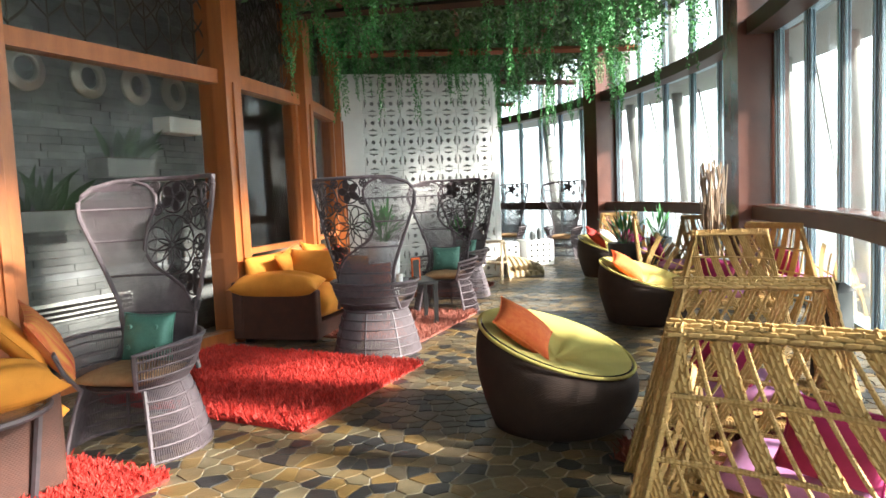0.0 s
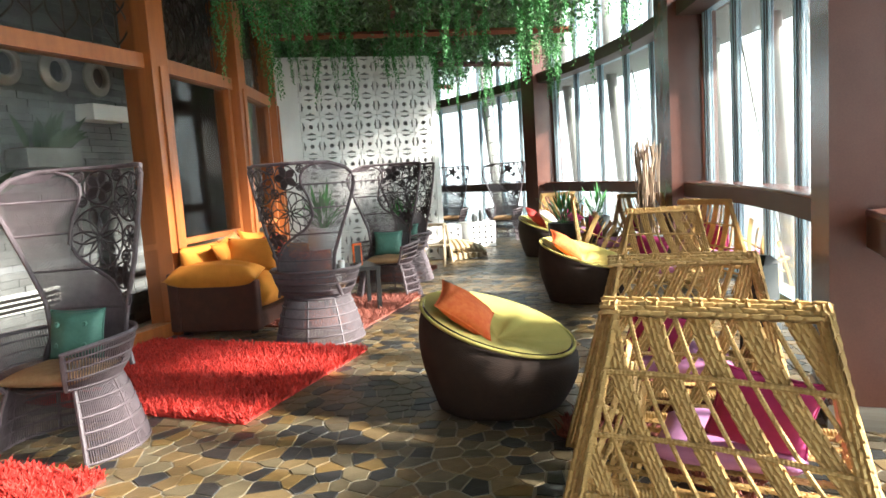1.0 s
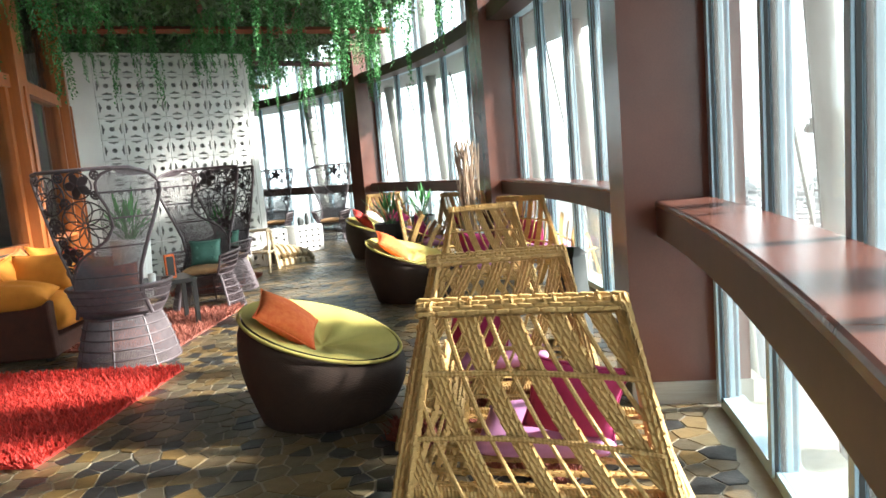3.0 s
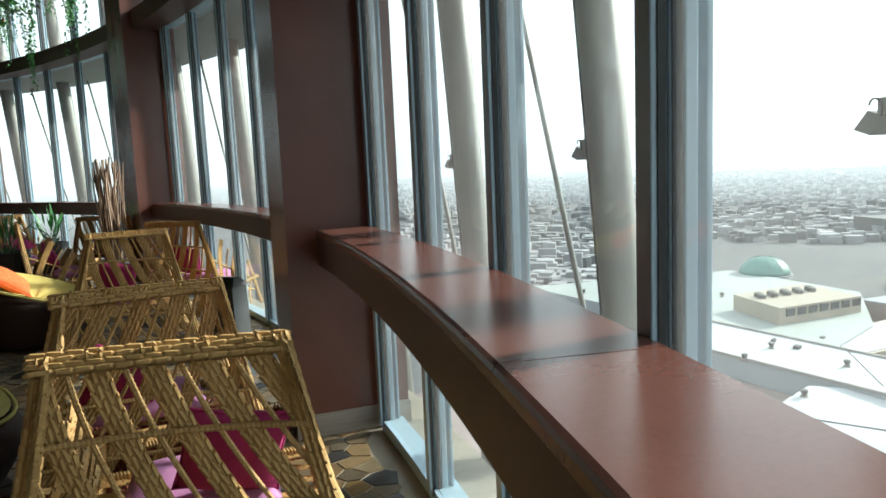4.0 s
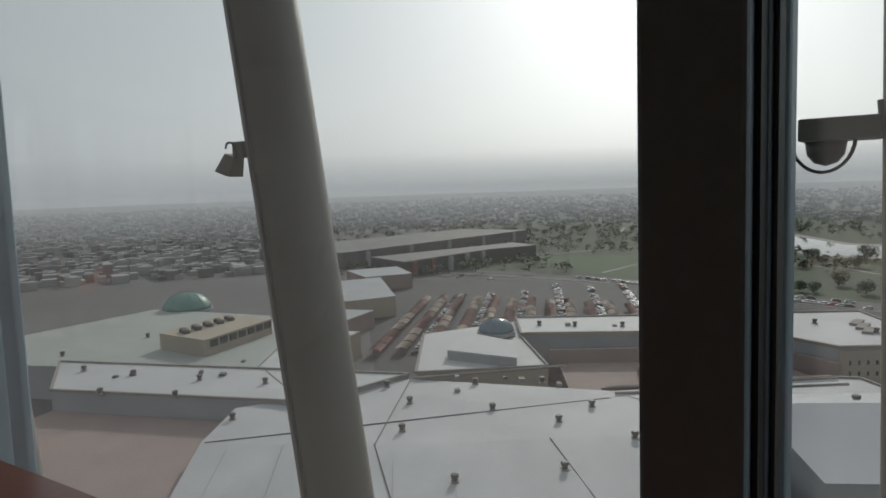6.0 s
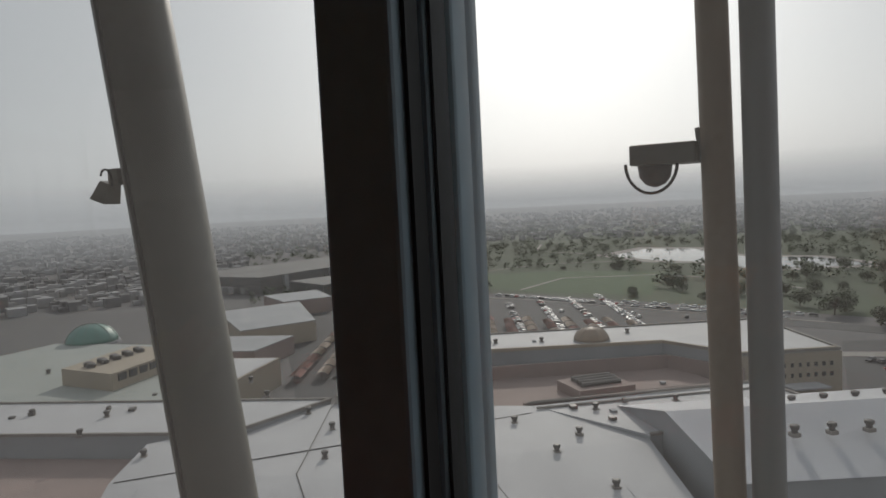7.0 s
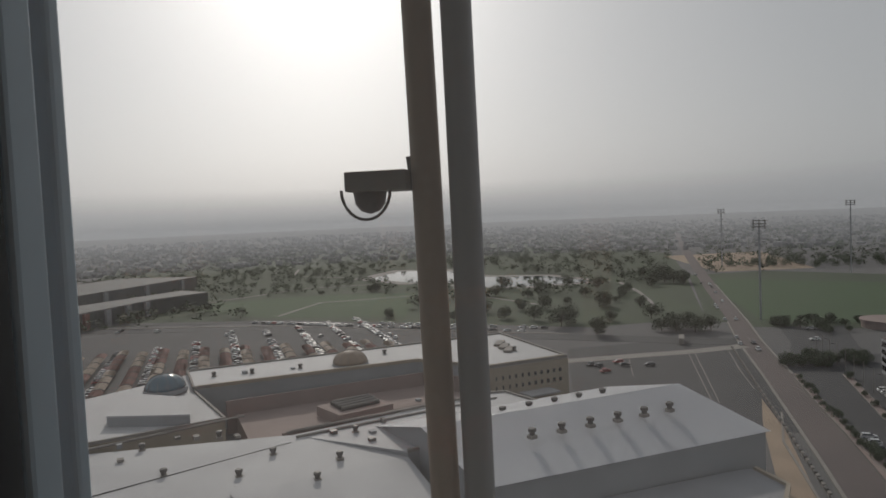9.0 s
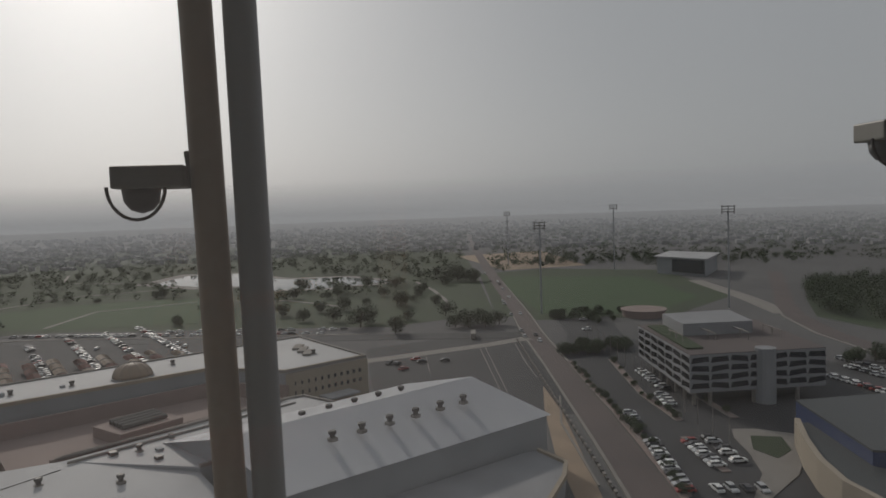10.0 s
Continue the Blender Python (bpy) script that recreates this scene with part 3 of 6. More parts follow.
for a, z in ((-33.02, 1.50), (-27.27, 1.47), (-21.52, 1.45), (-15.77, 1.4)):
    spot_head(a, z, 17.66)
lamp_head(-43.48, 1.53, 17.7, -1)
# ladder outside the far windows
lad = thing("ladder", "thin metal ladder fixed outside the far windows", "ladder")
for da in (0, 1.1):
    part("rail", tube(bmesh.new(), [P(27 + da, 17.5, -2), P(28.2 + da, 17.3, 5)], 0.02, 6), BRACE, lad)
for k in range(20):
    part("rung", tube(bmesh.new(), [P(27 + 1.2 * k / 20, 17.5 - 0.01 * k, -2 + 0.35 * k), P(28.1 + 1.2 * k / 20, 17.5 - 0.01 * k, -2 + 0.35 * k)], 0.014, 6), BRACE, lad)

# ---- the land ----
b = bmesh.new()
lathe(b, [(0.01, G), (300, G), (1200, G), (4800, G)], 64, cap=False)
solo("ground", b, GROUND, "dusty pale town ground reaching the horizon", "ground", "structure")


def sheet(name, pts, z, material, label, category):
    return solo(name, prism(bmesh.new(), pts, G - 0.4, G + z), material, label, category, "structure")


def strip(pts, w):
    """A band of even width along a line."""
    L, R = [], []
    for i, p in enumerate(pts):
        a, c = Vector(pts[max(i - 1, 0)]), Vector(pts[min(i + 1, len(pts) - 1)])
        d = (c - a).normalized()
        n = Vector((-d.y, d.x)) * w / 2
        L.append(tuple(Vector(p) + n)), R.append(tuple(Vector(p) - n))
    return L + R[::-1]


sheet("park_lawn", [(520, -20), (455, -125), (380, -190), (285, -262), (262, -330), (443, -530), (640, -740), (1100, -900), (1500, -500), (1200, -80)], 0.06, GRASS, "green park lawn with scattered trees", "lawn")
sheet("lawn", [(600, -80), (470, -130), (400, -205), (515, -280), (575, -200)], 0.12, PITCH, "bright open lawn in the park", "lawn")
sheet("playing_field", [(322, -425), (392, -508), (278, -557), (185, -458), (180, -374), (236, -344)], 0.12, PITCH, "mown green playing field", "field")
sheet("park_east", [(258, -326), (330, -408), (430, -520), (400, -590), (285, -620), (168, -480), (166, -372), (226, -322)], 0.05, GRASS, "dull grass round the playing field", "lawn")
sheet("pond", [(674, -301), (735, -370), (699, -411), (620, -400), (583, -396), (542, -440), (462, -432), (478, -368), (515, -330), (560, -345), (600, -318)], 0.16, WATER, "bright still pond in the park", "pond")
sheet("pond_bank", [(690, -290), (760, -375), (705, -425), (630, -412), (592, -408), (545, -452), (448, -440), (466, -362), (505, -318), (560, -330), (595, -300)], 0.14, KERB, "pale paved pond bank", "bank")
sheet("asphalt_lot", [(227, -247), (196, -270), (160, -233), (128, -200), (112, -184), (128, -172), (152, -170), (184, -196)], 0.05, ASPHALT, "wide empty asphalt lot", "car park")
sheet("wing_forecourt", [(247, -212), (235, -250), (206, -276), (184, -243), (169, -206), (152, -170), (184, -160)], 0.035, ASPHALT, "wide asphalt forecourt beside the mall wing", "car park")
sheet("car_park", [(480, 30), (240, 12), (235, -10), (262, -45), (250, -170), (290, -225), (400, -140), (470, -40)], 0.05, ASPHALT, "asphalt car park with shaded rows", "car park")
sheet("office_car_park", [(150, -232), (60, -142), (20, -140), (20, -260), (60, -300), (135, -300), (190, -300)], 0.04, ASPHALT, "asphalt car park round the office building", "car park")
sheet("field_car_park", [(217, -331), (196, -355), (157, -299), (170, -275)], 0.07, ASPHALT, "small car park beside the field", "car park")
main = [(40, -110), (67, -140), (92, -168), (125, -204), (158, -240), (205, -290), (240, -330), (369, -470), (617, -745), (1100, -1290)]
sheet("road", strip(main, 10.5), 0.10, PAVER, "long straight road of pink pavers", "road")
sheet("kerb", strip([(x + 4.2, y + 4) for x, y in main[:7]], 0.9), 0.28, KERB, "pale kerb along the road", "kerb")
sheet("pavement", strip([(x - 4.6, y - 4.4) for x, y in main[:5]], 1.6), 0.2, PINKWALL, "pink pavement with small trees", "pavement")
sheet("kerb", strip([(x - 3.6, y - 3.5) for x, y in main[4:8]], 0.9), 0.28, KERB, "pale kerb along the road", "kerb")
for k in range(30):
    t0 = k / 30
    p, q = Vector(main[5]).lerp(Vector(main[8]), t0), Vector(main[5]).lerp(Vector(main[8]), t0 + 0.012)
    sheet("lane_line", strip([tuple(p), tuple(q)], 0.3), 0.112, KERB, "pale dashed line along the road", "road marking")
bar_ = thing("barrier", "row of low concrete barrier blocks along the road", "barrier")
for k in range(72):
    t0 = k / 72
    x, y = 71 + 128 * t0 + 2.2, -137 - 136 * t0 + 2.2
    part("barrier_block", prism(bmesh.new(), strip([(x - 0.55, y + 0.58), (x + 0.55, y - 0.58)], 0.7), G, G + 0.85), KERB if k % 2 else VENT, bar_)
sheet("lot_kerb", strip([(80, -138), (112, -172), (128, -196)], 0.6), 0.3, KERB, "pale kerb round the sandy strip", "kerb")
avenue = [(620, 120), (510, -8), (418, -122), (338, -180), (268, -235), (205, -282)]
sheet("avenue", strip(avenue, 16), 0.10, ASPHALT, "grey avenue along the park", "road")
sheet("avenue_median", strip([(x + 9, y - 4) for x, y in avenue[:5]], 2.0), 0.3, KERB, "pale kerb strip of the avenue", "kerb")
sheet("avenue_north", strip([(x + 24, y - 14) for x, y in avenue[:4]], 11), 0.10, ASPHALT, "second grey lane along the park", "road")
sheet("cross_road", strip([(228, -194), (205, -250), (198, -276)], 8), 0.12, KERB, "pale crossing lane", "road")
sheet("sand_verge", [(141, -205), (118, -182), (72, -128), (62, -118), (80, -128), (100, -150), (125, -182)], 0.08, mat("bare sand", (0.33, 0.25, 0.18), (0.25, 0.19, 0.14), 0.95, 0.1, fine=1), "strip of bare sand beside the road", "verge")
sheet("round_drive", strip([(0, -285), (55, -332), (82, -362), (109, -405), (126, -445), (150, -520), (190, -640)], 11), 0.1, PAVER, "pale curving drive", "road")
sheet("drive_kerb", strip([(6, -281), (61, -329), (88, -359), (115, -402), (132, -443)], 1.2), 0.26, KERB, "pale kerb along the curving drive", "kerb")
sheet("side_drive", strip([(225, -550), (151, -460), (117, -412)], 12), 0.09, KERB, "pale paved side drive", "road")
pk = bmesh.new()
for line in ([(470, -140), (520, -190), (500, -260), (440, -300), (380, -300)], [(600, -120), (640, -220), (620, -280)], [(440, -440), (380, -400), (330, -360), (300, -330)], [(700, -300), (800, -260), (900, -300)]):
    prism(pk, strip(line, 3), G, G + 0.2)
solo("park_path", pk, KERB, "pale winding park paths", "path", "structure")
sandpatch = [((430, -560), (620, -700), (560, -820), (380, -640))]
for q in sandpatch:
    sheet("bare_plot", list(q), 0.09, bpy.data.materials["bare sand"], "bare sandy building plot", "plot")

# ---- the shopping mall ----
mall = thing("shopping_mall", "low mall with white sheet roofs, domes and dark vents", "building")


def block(name, pts, z1, material, label="", roof=None, over=0.0):
    w = part(name, prism(bmesh.new(), pts, G, z1), material, mall, label)
    if roof:
        part("roof", prism(bmesh.new(), pts, z1 + 0.01, z1 + 0.35), roof, mall)
    return w


block("wing", [(227, -39), (215, -114), (189, -127), (185, -158), (238, -167), (255, -42)], -51, ROOF_W, "", ROOF)
part("parapet", prism(bmesh.new(), strip([(227, -40), (215, -114), (189.5, -127), (185.5, -157)], 1.0), -51, -49.9), CREAM, mall, "cream parapet")
part("end_wall", prism(bmesh.new(), strip([(188.5, -126.5), (184.6, -158.2)], 0.6), G, -51.2), CREAM, mall, "cream end wall")
block("link_block", [(239, -6), (189, -2), (189, -40), (227, -39), (254, -42)], -52, CREAM, "", ROOF)
block("plant_room", [(202, -12), (189, -31), (209, -34), (228, -18)], -49, ROOF_W, "", ROOF)
block("court_floor", [(188, -46), (220, -50), (214, -116), (180, -121), (169, -112), (169, -50)], -59, PINKWALL)
part("court_wall", prism(bmesh.new(), strip([(219, -47), (212, -114), (187, -126)], 1.2), G, -54.5), PINKWALL, mall, "rose court wall")
part("court_wall", prism(bmesh.new(), strip([(170, -50), (170, -112)], 1.2), G, -52.6), PINKWALL, mall)
part("service_pen", prism(bmesh.new(), [(200, -70), (186, -72), (187, -90), (202, -88)], -59, -56), PINKWALL, mall)
for k in range(4):
    part("pipe", tube(bmesh.new(), [(190 + 2.6 * k, -74, -55.4), (191 + 2.6 * k, -87, -55.4)], 0.8, 8), VENT, mall)
block("roof_west", [(226, 114), (190, 0), (169, 25), (192, 100)], -52.6, ROOF_W, "", ROOF)
block("roof_low", [(192, 100), (168, 27), (150, 47), (113, 45), (60, 60), (110, 130)], -58, PINKWALL)
block("roof_far_west", [(226, 116), (245, 180), (330, 120), (300, 60), (245, 45), (205, 48)], -54, ROOF_W, "", mat("grey-green roof", (0.30, 0.32, 0.30), (0.25, 0.27, 0.25), 0.8, 0.05))
# main roof with one shallow ridge
b = bmesh.new()
near, ridge_, far_ = [(113, 46), (108, 0), (111, -66)], [(150, 47), (143, 8), (139, -70)], [(170, 44), (188, 0), (168, -52)]
rows_ = [[bm_v for bm_v in (b.verts.new((x, y, z)) for x, y in r_)] for r_, z in ((near, -57.5), (ridge_, -54.2), (far_, -53.0))]
for A, B in zip(rows_, rows_[1:]):
    for j in range(2):
        b.faces.new((A[j], A[j + 1], B[j + 1], B[j]))
r = bmesh.ops.extrude_face_region(b, geom=b.faces[:])
for v in r["geom"]:
    if isinstance(v, bmesh.types.BMVert):
        v.co.z = G
part("main_roof", b, ROOF, mall, "white sheet roof with seams")
block("roof_south", [(168, -52), (169, -112), (167, -118), (139, -120), (139, -70)], -53.4, ROOF_W, "", ROOF)
# seams
for p, q in (((150, 46, -54.1), (163, -50, -53.2)), ((143, 8, -54.1), (108, 2, -57.3)), ((176, 30, -52.2), (207, 45, -52.2)), ((141, -30, -54.1), (110, -34, -57.3)), ((188, -1, -52.2), (143, 8, -54.0))):
    part("seam", tube(bmesh.new(), [p, q], 0.14, 4), VENT, mall)
for p, q in (((169.5, -51, -52.6), (167.5, -112, -52.6)), ((165, -52, -52.7), (163, -112, -52.9)), ((186, -2, -52.2), (188, -45, -51.4))):
    part("pipe", tube(bmesh.new(), [p, q], 0.35, 6), KERB, mall)
for pts, z in (([(255, -42), (227, -39), (215, -114), (189, -127), (185, -158), (238, -167), (255, -42)], -50.65), ([(239, -6), (189, -2), (189, -40), (227, -39)], -51.65), ([(226, 114), (190, 0), (169, 25), (192, 100), (226, 114)], -52.25), ([(169, -112), (167, -118), (139, -120), (139, -70)], -53.05)):
    for p, q in zip(pts, pts[1:]):
        part("parapet", prism(bmesh.new(), strip([p, q], 0.7), z - 0.2, z + 0.55), KERB, mall, "pale parapet edge")
for k in range(9):
    y = 40 - 12 * k
    part("seam", tube(bmesh.new(), [(109 + 0.03 * abs(y), y, -57.25), (146 - 0.02 * abs(y), y, -54.0)], 0.06, 4), ROOF_W, mall)
# walkway rail and small plant on the court side
for k in range(14):
    part("rail_post", tube(bmesh.new(), [(168.6, -52 - 4.4 * k, -53.2), (168.6, -52 - 4.4 * k, -52.0)], 0.07, 4), KERB, mall)
part("rail", tube(bmesh.new(), [(168.6, -52, -52.0), (168.6, -109, -52.0)], 0.09, 4), KERB, mall)
# big hall with a gable roof
b = bmesh.new()
sec = lambda y, dx: [(99 + dx, y, G), (99 + dx, y, -53), (125 + dx * 0.9, y, -47), (151 + dx * 0.8, y, -53), (151 + dx * 0.8, y, G)]
A, B = [b.verts.new(v) for v in sec(-145, 0)], [b.verts.new(v) for v in sec(-73, 12)]
for j in range(4):
    b.faces.new((A[j], A[j + 1], B[j + 1], B[j]))
b.faces.new(A), b.faces.new(B[::-1])
part("hall", b, ROOF_W, mall, "large gabled hall")
b = bmesh.new()
for (p, q) in (((98.2, -146, -53.1), (110.6, -72, -53.1)), ((125, -146, -46.9), (135.8, -72, -46.9)), ((152, -146, -53.1), (161.4, -72, -53.1))):
    b.verts.new(p), b.verts.new(q)
b.verts.ensure_lookup_table()
vv = b.verts
b.faces.new((vv[0], vv[1], vv[3], vv[2])), b.faces.new((vv[2], vv[3], vv[5], vv[4]))
bmesh.ops.solidify(b, geom=b.faces[:], thickness=0.3)
part("hall_roof", b, HALL_ROOF, mall, "white sheet gable roof")
block("annex", [(97.5, -138), (87, -135), (83, -128), (76, -108), (84, -96), (108, -90), (99, -135)], -60.5, ROOF_W, "", OFFICE)
part("annex_kerb", prism(bmesh.new(), strip([(97, -138), (87, -135), (83, -128), (76, -108)], 1.0), -60.5, -59.5), CREAM, mall)


def dome(x, y, z, r, material, label):
    b = bmesh.new()
    lathe(b, [(r * math.cos(t * math.pi / 16), z + 0.75 * r * math.sin(t * math.pi / 16)) for t in range(8)] + [(0.05, z + 0.75 * r)], 24, x, y)
    d = part("dome", b, material, mall, label, True)
    rb = bmesh.new()
    for k in range(12):
        an = k * math.pi / 6
        tube(rb, [(x + 1.01 * r * math.cos(t * math.pi / 16) * math.cos(an), y + 1.01 * r * math.cos(t * math.pi / 16) * math.sin(an), z + 0.757 * r * math.sin(t * math.pi / 16)) for t in range(9)], 0.09, 4)
    part("rib", rb, KERB, d)
    part("dome_base", lathe(bmesh.new(), [(r * 1.08, z - 1.2), (r * 1.08, z)], 24, x, y), ROOF_W, mall)


dome(231, -31, -49.9, 6.2, mat("blue glass dome", (0.10, 0.17, 0.21), (0.08, 0.13, 0.16), 0.25, 0.3), "blue glass dome")
dome(227, -93, -50.2, 6.2, mat("tan dome", (0.30, 0.23, 0.17), (0.24, 0.18, 0.13), 0.5, 0.3), "tan ribbed dome")
dome(330, 105, -54, 11, mat("green dome", (0.12, 0.24, 0.21), (0.10, 0.20, 0.17), 0.5, 0.3), "green ribbed dome")

# end wall of the wing: small windows and a porch roof
for k in range(11):
    t = (k + 0.7) / 12
    x, y = 188.3 - 3.9 * t, -127.5 - 30 * t
    for z in (-55.5, -58.8):
        part("window", prism(bmesh.new(), [(x - 0.35, y), (x - 0.2, y - 1.1), (x + 0.2, y - 1.1), (x + 0.2, y)], z, z + 1.3), WINDOWDARK, mall)
part("porch_roof", prism(bmesh.new(), [(186.5, -138), (185.2, -150), (179, -150), (180, -138)], -61, -60.5), ROOF, mall)
part("porch_roof", prism(bmesh.new(), [(187.5, -128), (187, -134), (181, -134), (181.5, -128)], -61, -60.5), ROOF, mall)
for k in range(26):
    x, y, z = random.choice(((rnd(172, 186), rnd(-44, -6), -52.9), (rnd(150, 165), rnd(-108, -60), -53.0), (rnd(196, 214), rnd(30, 90), -52.2), (rnd(228, 240), rnd(-110, -50), -50.6), (rnd(190, 210), rnd(-108, -56), -58.9)))
    part("roof_box", box(bmesh.new(), x - rnd(0.4, 1.2), x + rnd(0.4, 1.2), y - rnd(0.4, 1.0), y + rnd(0.4, 1.0), z, z + rnd(0.4, 1.1)), random.choice((VENT, KERB, ROOF_W)), mall)
for k in range(3):
    part("skylight", prism(bmesh.new(), strip([(216 - 6 * k, -150 + 2 * k), (222 - 6 * k, -156 + 2 * k)], 3), -50.64, -49.8), KERB, mall)
for p, q in (((209, -250), (148, -189)), ((207, -252), (146, -190)), ((222, -226), (190, -196)), ((196, -262), (168, -232)), ((176, -240), (150, -214))):
    sheet("lane_line", strip([p, q], 0.35), 0.07, KERB, "pale painted line on the asphalt", "road marking")

# roof vents
b = bmesh.new()
lathe(b, [(0.55, 0), (0.55, 0.9), (0.8, 1.0), (0.85, 1.55), (0.6, 1.7)], 10)
vent_body = finish("cowl", b, VENT)
bm_base = finish("curb", box(bmesh.new(), -0.75, 0.75, -0.75, 0.75, -0.4, 0.25), KERB)


def roof_vent(x, y, z, s_=1.0):
    th = thing("roof_vent", "dark round roof vent on a pale curb", "roof vent", Matrix.Translation((x, y, z)) @ Matrix.Scale(s_, 4), "roof vents of the mall")
    for nm, me in (("cowl", vent_body), ("curb", bm_base)):
        o = new(nm, me)
        o.parent = th


for k in range(6):
    roof_vent(119 - 1.0 * k, -91 - 7.7 * k, -48.55, 1.15)
for k in range(5):
    roof_vent(137 - 0.8 * k + 3, -98 - 7.8 * k, -49.0 - 0.7, 1.15)
for x, y, z in ((163, 43, -53.5), (141, 22, -54.6), (150, 2, -53.9), (168, 0, -53.4), (182, 6, -53), (180, -18, -53), (160, -20, -53.6), (150, -34, -53.9), (139, -48, -54.4), (128, -30, -55.5), (126, -8, -55.8), (122, -54, -56.1), (146, -56, -53.6),
                (158, -44, -53.5), (178, -36, -53), (200, 18, -52.2), (188, 40, -52.2), (195, 60, -52.2), (204, 82, -52.2), (212, 100, -52.2), (180, 62, -52.2), (186, 84, -52.2), (160, -66, -53), (160, -88, -53), (150, -80, -53),
                (236, -60, -50.6), (232, -76, -50.6), (234, -110, -50.6), (222, -140, -50.6), (205, -150, -50.6), (240, -48, -50.6), (225, 25, -53.6), (250, 80, -53.6), (265, 100, -53.6), (280, 85, -53.6), (240, 120, -53.6), (245, 150, -53.6)):
    roof_vent(x, y, z)

# cream services building beside the mall
cb = thing("services_building", "cream rendered block with a row of rooftop fan openings", "building")
part("wall", prism(bmesh.new(), [(244, 88), (229, 68), (262, 52), (277, 74)], G, -48), CREAM, cb)
for k in range(7):
    t = k / 7
    a = Vector((229.6 + 32 * t, 67.5 - 15.6 * t)), 
    x, y = 231.2 + 32 * t * 0.97, 66.6 - 15.6 * t * 0.97
    part("window", prism(bmesh.new(), [(x, y), (x + 3.2, y - 1.55), (x + 3.3, y - 1.35), (x + 0.1, y + 0.2)], -51.0, -48.6, [(x - 0.1, y - 0.2), (x + 3.1, y - 1.75), (x + 3.3, y - 1.35), (x + 0.1, y + 0.2)]), WINDOWDARK, cb)
for k in range(10):
    part("fan", lathe(bmesh.new(), [(1.5, -48), (1.5, -46.8), (1.1, -46.5)], 12, 245 + 2.6 * k - 3, 78 - 1.3 * k + 3 * (k % 2)), VENT, cb)
part("low_block", prism(bmesh.new(), [(214, 60), (206, 42), (262, 18), (270, 40)], G, -54.5), CREAM, cb)
part("low_roof", prism(bmesh.new(), [(214, 59), (207, 43), (261, 19), (268, 39)], -54.49, -54.3), ROOF, cb)

# stepped mall halls farther along the car park
for nm, pts, z, mt in (("far_hall", [(400, 60), (330, 40), (345, 5), (420, 15)], -55, CREAM), ("far_hall", [(330, 45), (300, 60), (290, 30), (318, 15)], -57, PINKWALL), ("far_hall", [(470, 40), (430, 25), (440, -5), (482, 5)], -56, PINKWALL)):
    h = thing("mall_hall", "flat-roofed rendered mall hall", "building")
    part("wall", prism(bmesh.new(), pts, G, z), mt, h)
    part("roof", prism(bmesh.new(), pts, z + 0.02, z + 0.4), ROOF_W, h)
for k, (pts, z) in enumerate((([(553, 49), (731, -135), (790, -70), (620, 130)], -52), ([(487, 0), (556, -71), (575, -114), (610, -100), (530, 25)], -54))):
    h = thing("long_hall", "long low dark-fronted exhibition hall", "building")
    part("wall", prism(bmesh.new(), pts, G, z), SLATE_POT if k else ROOF_D, h)
    part("roof", prism(bmesh.new(), pts, z + 0.02, z + 0.8), ROOF_D, h)
    for j in range(5):
        t = 0.1 + 0.2 * j
        x, y = pts[0][0] + (pts[1][0] - pts[0][0]) * t, pts[0][1] + (pts[1][1] - pts[0][1]) * t
        part("pier", prism(bmesh.new(), [(x - 3, y), (x, y - 3), (x + 2, y - 1), (x - 1, y + 2)], G, z), SHADE_R if k and j < 2 else OFFICE, h)

# ---- office building with wavy window bands ----
off = thing("office_building", "white office block with wavy dark window bands and a roof terrace", "building")
O4 = [(126, -251), (88, -210), (57, -244), (93, -287)]
part("core", prism(bmesh.new(), [(118, -251), (88, -219), (66, -244), (93, -277)], G, -60.5), SLATE_POT, off)
part("wall", prism(bmesh.new(), O4, -60.5, -48.2), OFFICE, off, "pale cladding")
part("roof", prism(bmesh.new(), O4, -48.19, -48.0), PAVER, off)
part("penthouse", prism(bmesh.new(), [(118, -256), (102, -238), (84, -257), (100, -278)], -48, -43.5), OFFICE, off)
part("roof_garden", prism(bmesh.new(), [(121, -249), (92, -217), (88, -221), (116, -253)], -48, -47.4), GRASS, off)
for (p, q) in ((O4[0], O4[1]), (O4[1], O4[2])):
    p, q = Vector(p), Vector(q)
    d = (q - p).normalized()
    n = Vector((d.y, -d.x))
    if n.dot(Vector((0, 0)) - p) < 0:
        n = -n
    L = (q - p).length
    for row in range(4):
        z = -59.2 + 2.8 * row
        for k in range(7):
            x0, x1 = L * (k + 0.06) / 7, L * (k + 1.0) / 7
            w = 0.85 * math.sin(k * 1.9 + row * 1.3)
            b = bmesh.new()
            for x, zz in ((x0, z + w * 0.5), (x1, z - w * 0.5), (x1 - 0.4, z + 1.75 - w * 0.3), (x0 + 0.6, z + 1.75 + w * 0.3)):
                b.verts.new((*(p + d * x + n * 0.08), zz))
            b.verts.ensure_lookup_table()
            b.faces.new(b.verts[:])
            bmesh.ops.solidify(b, geom=b.faces[:], thickness=0.15)
            part("window", b, WINDOWDARK, off)
for k in range(4):
    pg = bmesh.new()
    x, y = 97 - 8 * k, -226 - 8.8 * k
    for i in range(5):
        tube(pg, [(x + i * 1.2, y - i * 1.3, -45.3), (x + 4 + i * 1.2, y - 4 - i * 1.0, -45.3)], 0.18, 4)
    for dx, dy in ((0, 0), (4.8, -5.2), (4, -4), (8.8, -9.2)):
        tube(pg, [(x + dx, y + dy, -48), (x + dx, y + dy, -45.3)], 0.14, 4)
    part("pergola", pg, KERB, off, "white roof pergola")
